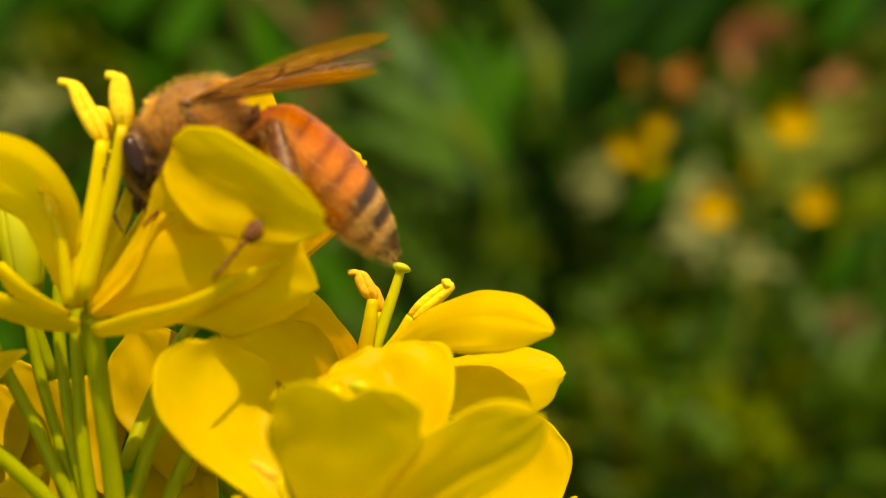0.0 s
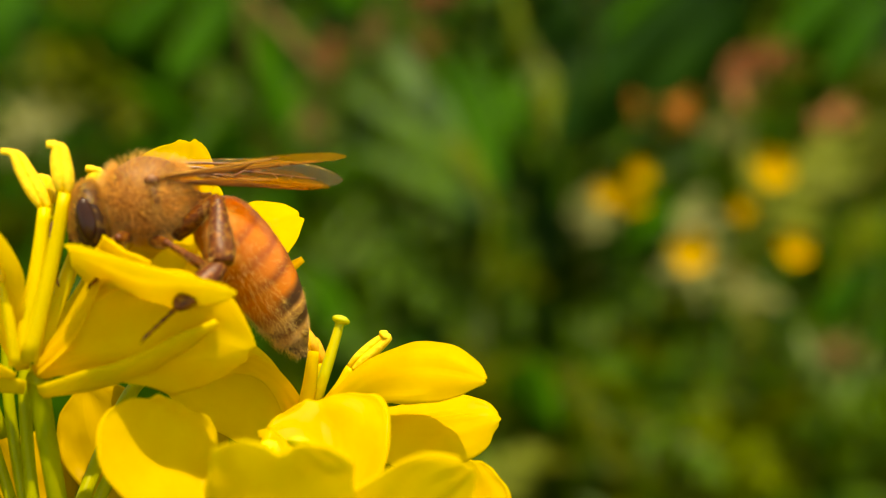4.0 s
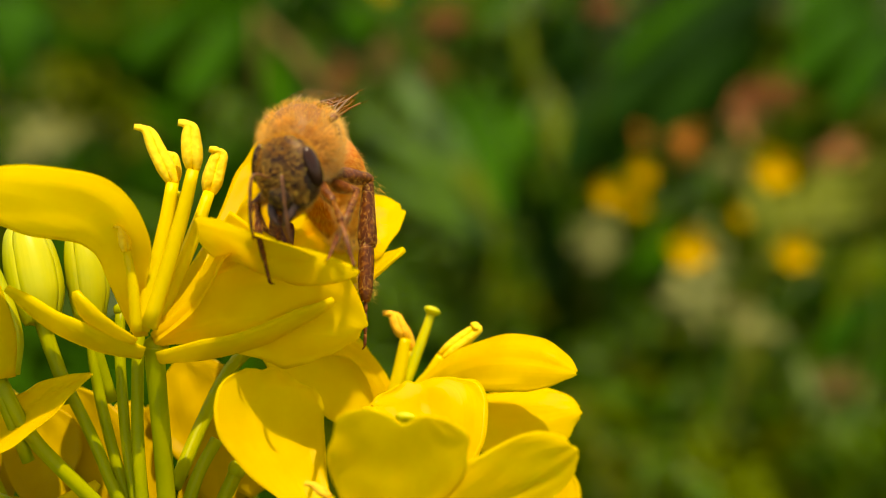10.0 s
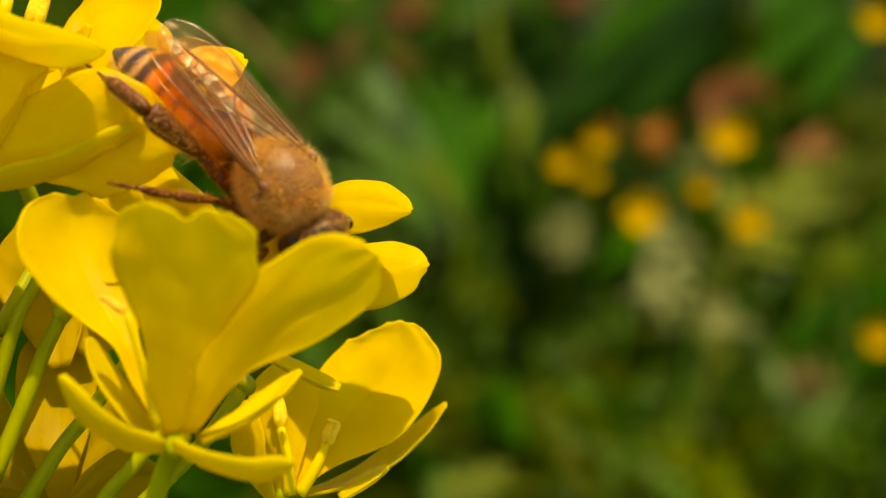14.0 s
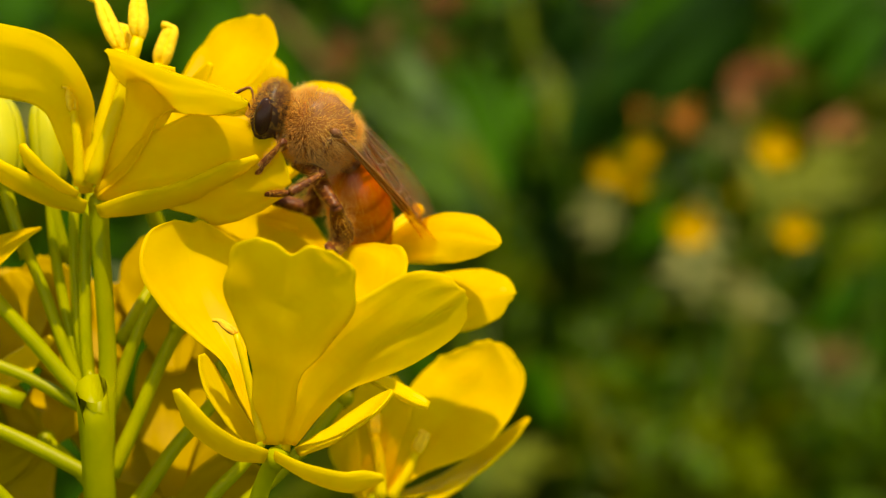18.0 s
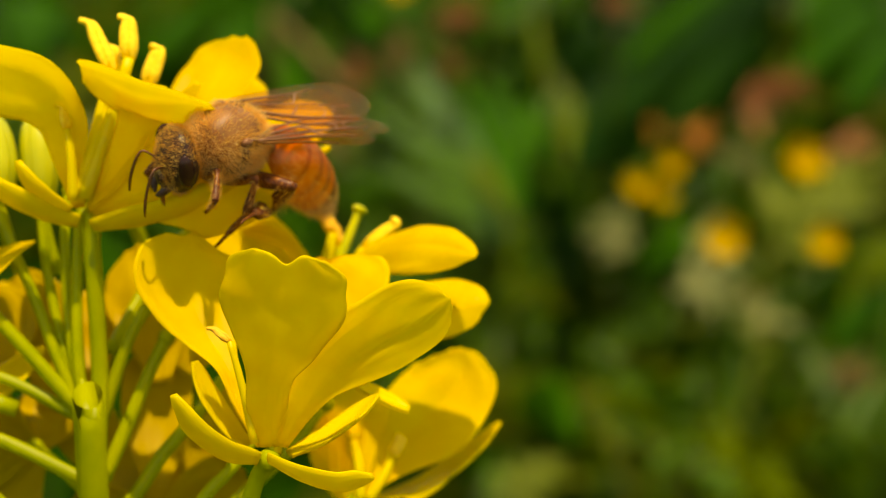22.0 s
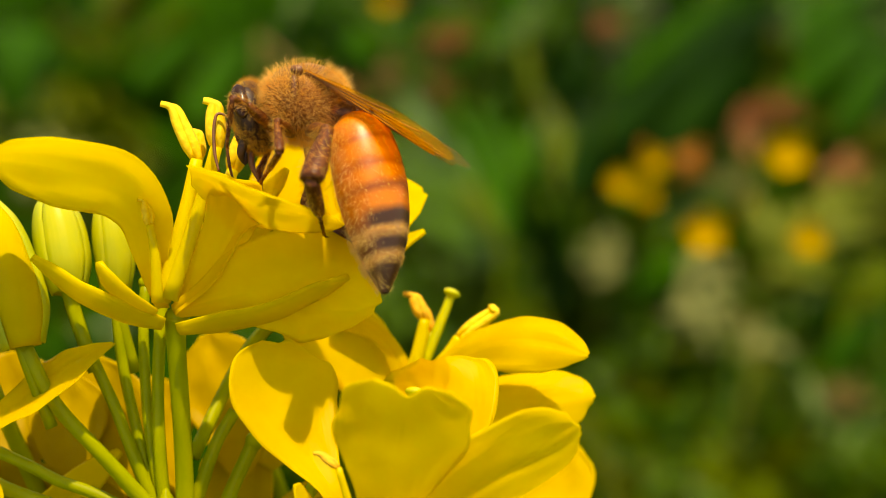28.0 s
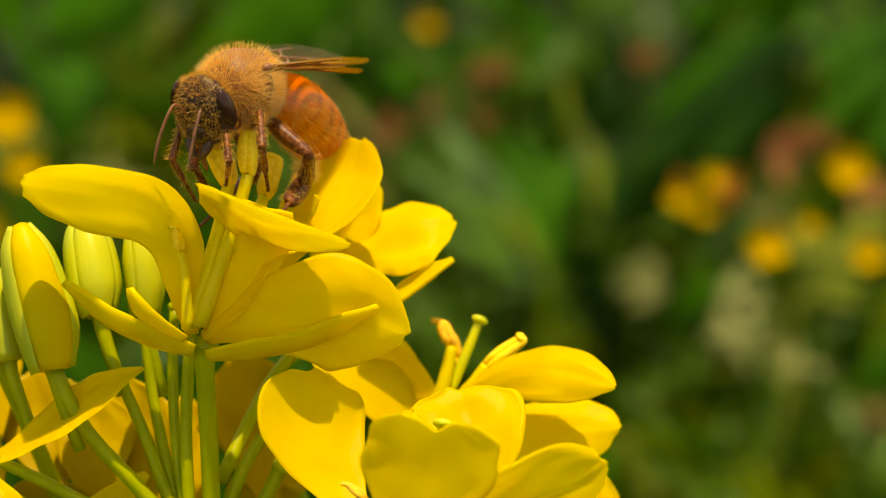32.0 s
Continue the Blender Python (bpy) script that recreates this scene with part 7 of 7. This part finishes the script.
def sway_at(t):
    k = max(1, min(len(SWAY) - 1, sum(1 for r in SWAY if r[0] <= t)))
    a, b = SWAY[k - 1], SWAY[k]
    u = min(1.0, max(0.0, (t - a[0]) / (b[0] - a[0])))
    v = [p + (q - p) * u for p, q in zip(a, b)]
    return Matrix.Translation(HEAD + Vector(v[1:4]) * MM) @ pose(0, 0, 0, *v[4:7])


# knee, ankle and claw of a leg drawn in under the body, mm
DRAWN_IN = {
    "front": [Vector((2.3, 1.5, -2.2)), Vector((2.9, 1.2, -3.7)), Vector((2.0, 0.8, -5.7))],
    "middle": [Vector((0.2, 2.2, -3.0)), Vector((0.5, 1.5, -4.8)), Vector((-0.7, 1.0, -7.2))],
    "hind": [Vector((-2.6, 2.0, -2.6)), Vector((-3.5, 1.5, -5.3)), Vector((0.4, 1.0, -7.6))],
}


def bee_rows():
    """The bee's rows in the plant's space, filled in at every time at which the plant is keyed."""
    keys = [(r[0], pose(0, 0, 0, *r[4:7]).to_quaternion(), Vector(r[1:4]) * MM) for r in BEE]
    times = sorted({r[0] for r in BEE} | {r[0] for r in SWAY})
    rows = []
    for t in times:
        k = max(1, min(len(keys) - 1, sum(1 for r in keys if r[0] <= t)))
        (t0, q0, p0), (t1, q1, p1) = keys[k - 1], keys[k]
        u = min(1.0, max(0.0, (t - t0) / (t1 - t0)))
        rows.append((t, sway_at(t) @ Matrix.LocRotScale(p0.lerp(p1, u), q0.slerp(q1, u), None)))
    return rows


def motions():
    to_foot = Matrix.Translation(FOOT - HEAD)
    walk(plant, [(r[0], sway_at(r[0]) @ to_foot) for r in SWAY])
    walk(bee, bee_rows())
    for ob in yellow_obs:
        at = Vector(ob.location)
        walk(ob, [(t, Matrix.Translation(at + Vector((x, y, z)) * MM)) for t, x, y, z in BREEZE])
    base = Vector(abdomen.location)
    walk(abdomen, [(r[0], Matrix.Translation(base) @ pose(0, 0, 0, 0, -r[7], r[8])) for r in BEE])
    base2 = Vector(head.location)
    walk(head, [(r[0], Matrix.Translation(base2) @ pose(0, 0, 0, 0, r[9], r[10])) for r in BEE])
    for ob in wings:
        root = Matrix.Translation(ob.location)
        side = 1 if ob.location.y > 0 else -1
        roll, sag = (0, 5) if side < 0 else (10, -3) if ob.location.x > -0.0005 else (14, 3)      # the hindwing fans out below on the first perch
        walk(ob, [(r[0], root @ pose(0, 0, 0, side * (roll if r[0] < 5 else 3), -r[11] - (sag if r[0] < 5 else 0), -side * r[12])) for r in BEE])
    for (which, side), (leg, tibia, tarsus) in LEG_OBJECTS.items():
        hip = Vector(LEGS[which][0])
        rows = ([], [], [])
        rest = Vector((0.3, 0.75 * side, -0.6)).normalized()
        along = rest.to_track_quat("X", "Z")
        for t, *c in LEG_STEPS[which]:
            reach = [hip, Vector(c[0:3]), Vector(c[3:6]), Vector(c[6:9])]
            if side != (-1 if 10.3 < t < 16.5 else 1):      # the far legs stay drawn in under the body
                reach = [hip] + [p.lerp(q, 0.2) for p, q in zip(DRAWN_IN[which], reach[1:])]
            joints = [Vector((q.x, side * q.y, q.z)) * MM for q in reach]
            turns = [(rest.rotation_difference(b - a) @ along).to_matrix().to_4x4() for a, b in zip(joints, joints[1:])]
            thigh = Matrix.Translation(joints[0]) @ turns[0]
            rows[0].append((t, thigh))
            for i in (1, 2):
                rows[i].append((t, thigh.inverted() @ Matrix.Translation(joints[i]) @ turns[i]))
        for ob, r in zip((leg, tibia, tarsus), rows):
            walk(ob, r)
    # the feelers swing forward while the bee looks about
    for ob in ANTENNAE:
        root = Matrix.Translation(ob.location)
        walk(ob, [(t, root @ pose(0, 0, 0, 0, p, 0)) for t, p in ((0.0, 5), (9.0, 5), (15.5, 0), (18.0, -25), (20.0, 0), (23.0, 0), (24.0, -62), (25.5, -62), (27.5, -15), (28.0, 0), (29.0, -50), (30.0, -30), (31.0, -20), (32.0, -30))])
    # the front petal of the upper flower stands up until the bee bends it down
    view = Vector((0, 0.866, -0.5))
    claw, limb = hinged["claw"], hinged["limb"]
    lean = Matrix.Rotation(radians(17), 4, view)
    high = Matrix.Translation(Vector((4.2, -0.35, -0.10)) * MM)
    low = Matrix.Translation(Vector((2.45, -0.8, -1.45)) * MM)
    fold = Matrix.Rotation(radians(25), 4, view) @ Matrix.Rotation(radians(-43), 4, "X")
    half = Matrix.Rotation(radians(-6), 4, "X")
    c0, l0 = Matrix.Translation(claw.location), Matrix.Translation(limb.location)
    pushed = Matrix.Translation(Vector((1.1, -0.2, -0.35)) * MM) @ l0
    aside = Matrix.Translation(Vector((0.8, -0.1, -0.2)) * MM) @ l0
    walk(claw, [(0.0, c0 @ lean), (10.4, c0 @ lean), (11.2, c0), (32.0, c0)])
    walk(limb, [(0.0, high @ l0 @ fold), (3.0, high @ l0 @ fold), (3.4, low @ l0 @ half), (10.4, low @ l0 @ half), (11.2, l0), (15.5, l0), (17.5, pushed), (20.0, pushed), (21.0, l0), (22.0, l0), (24.0, aside), (25.0, l0), (27.5, pushed), (28.2, pushed), (29.0, l0), (32.0, l0)])


motions()
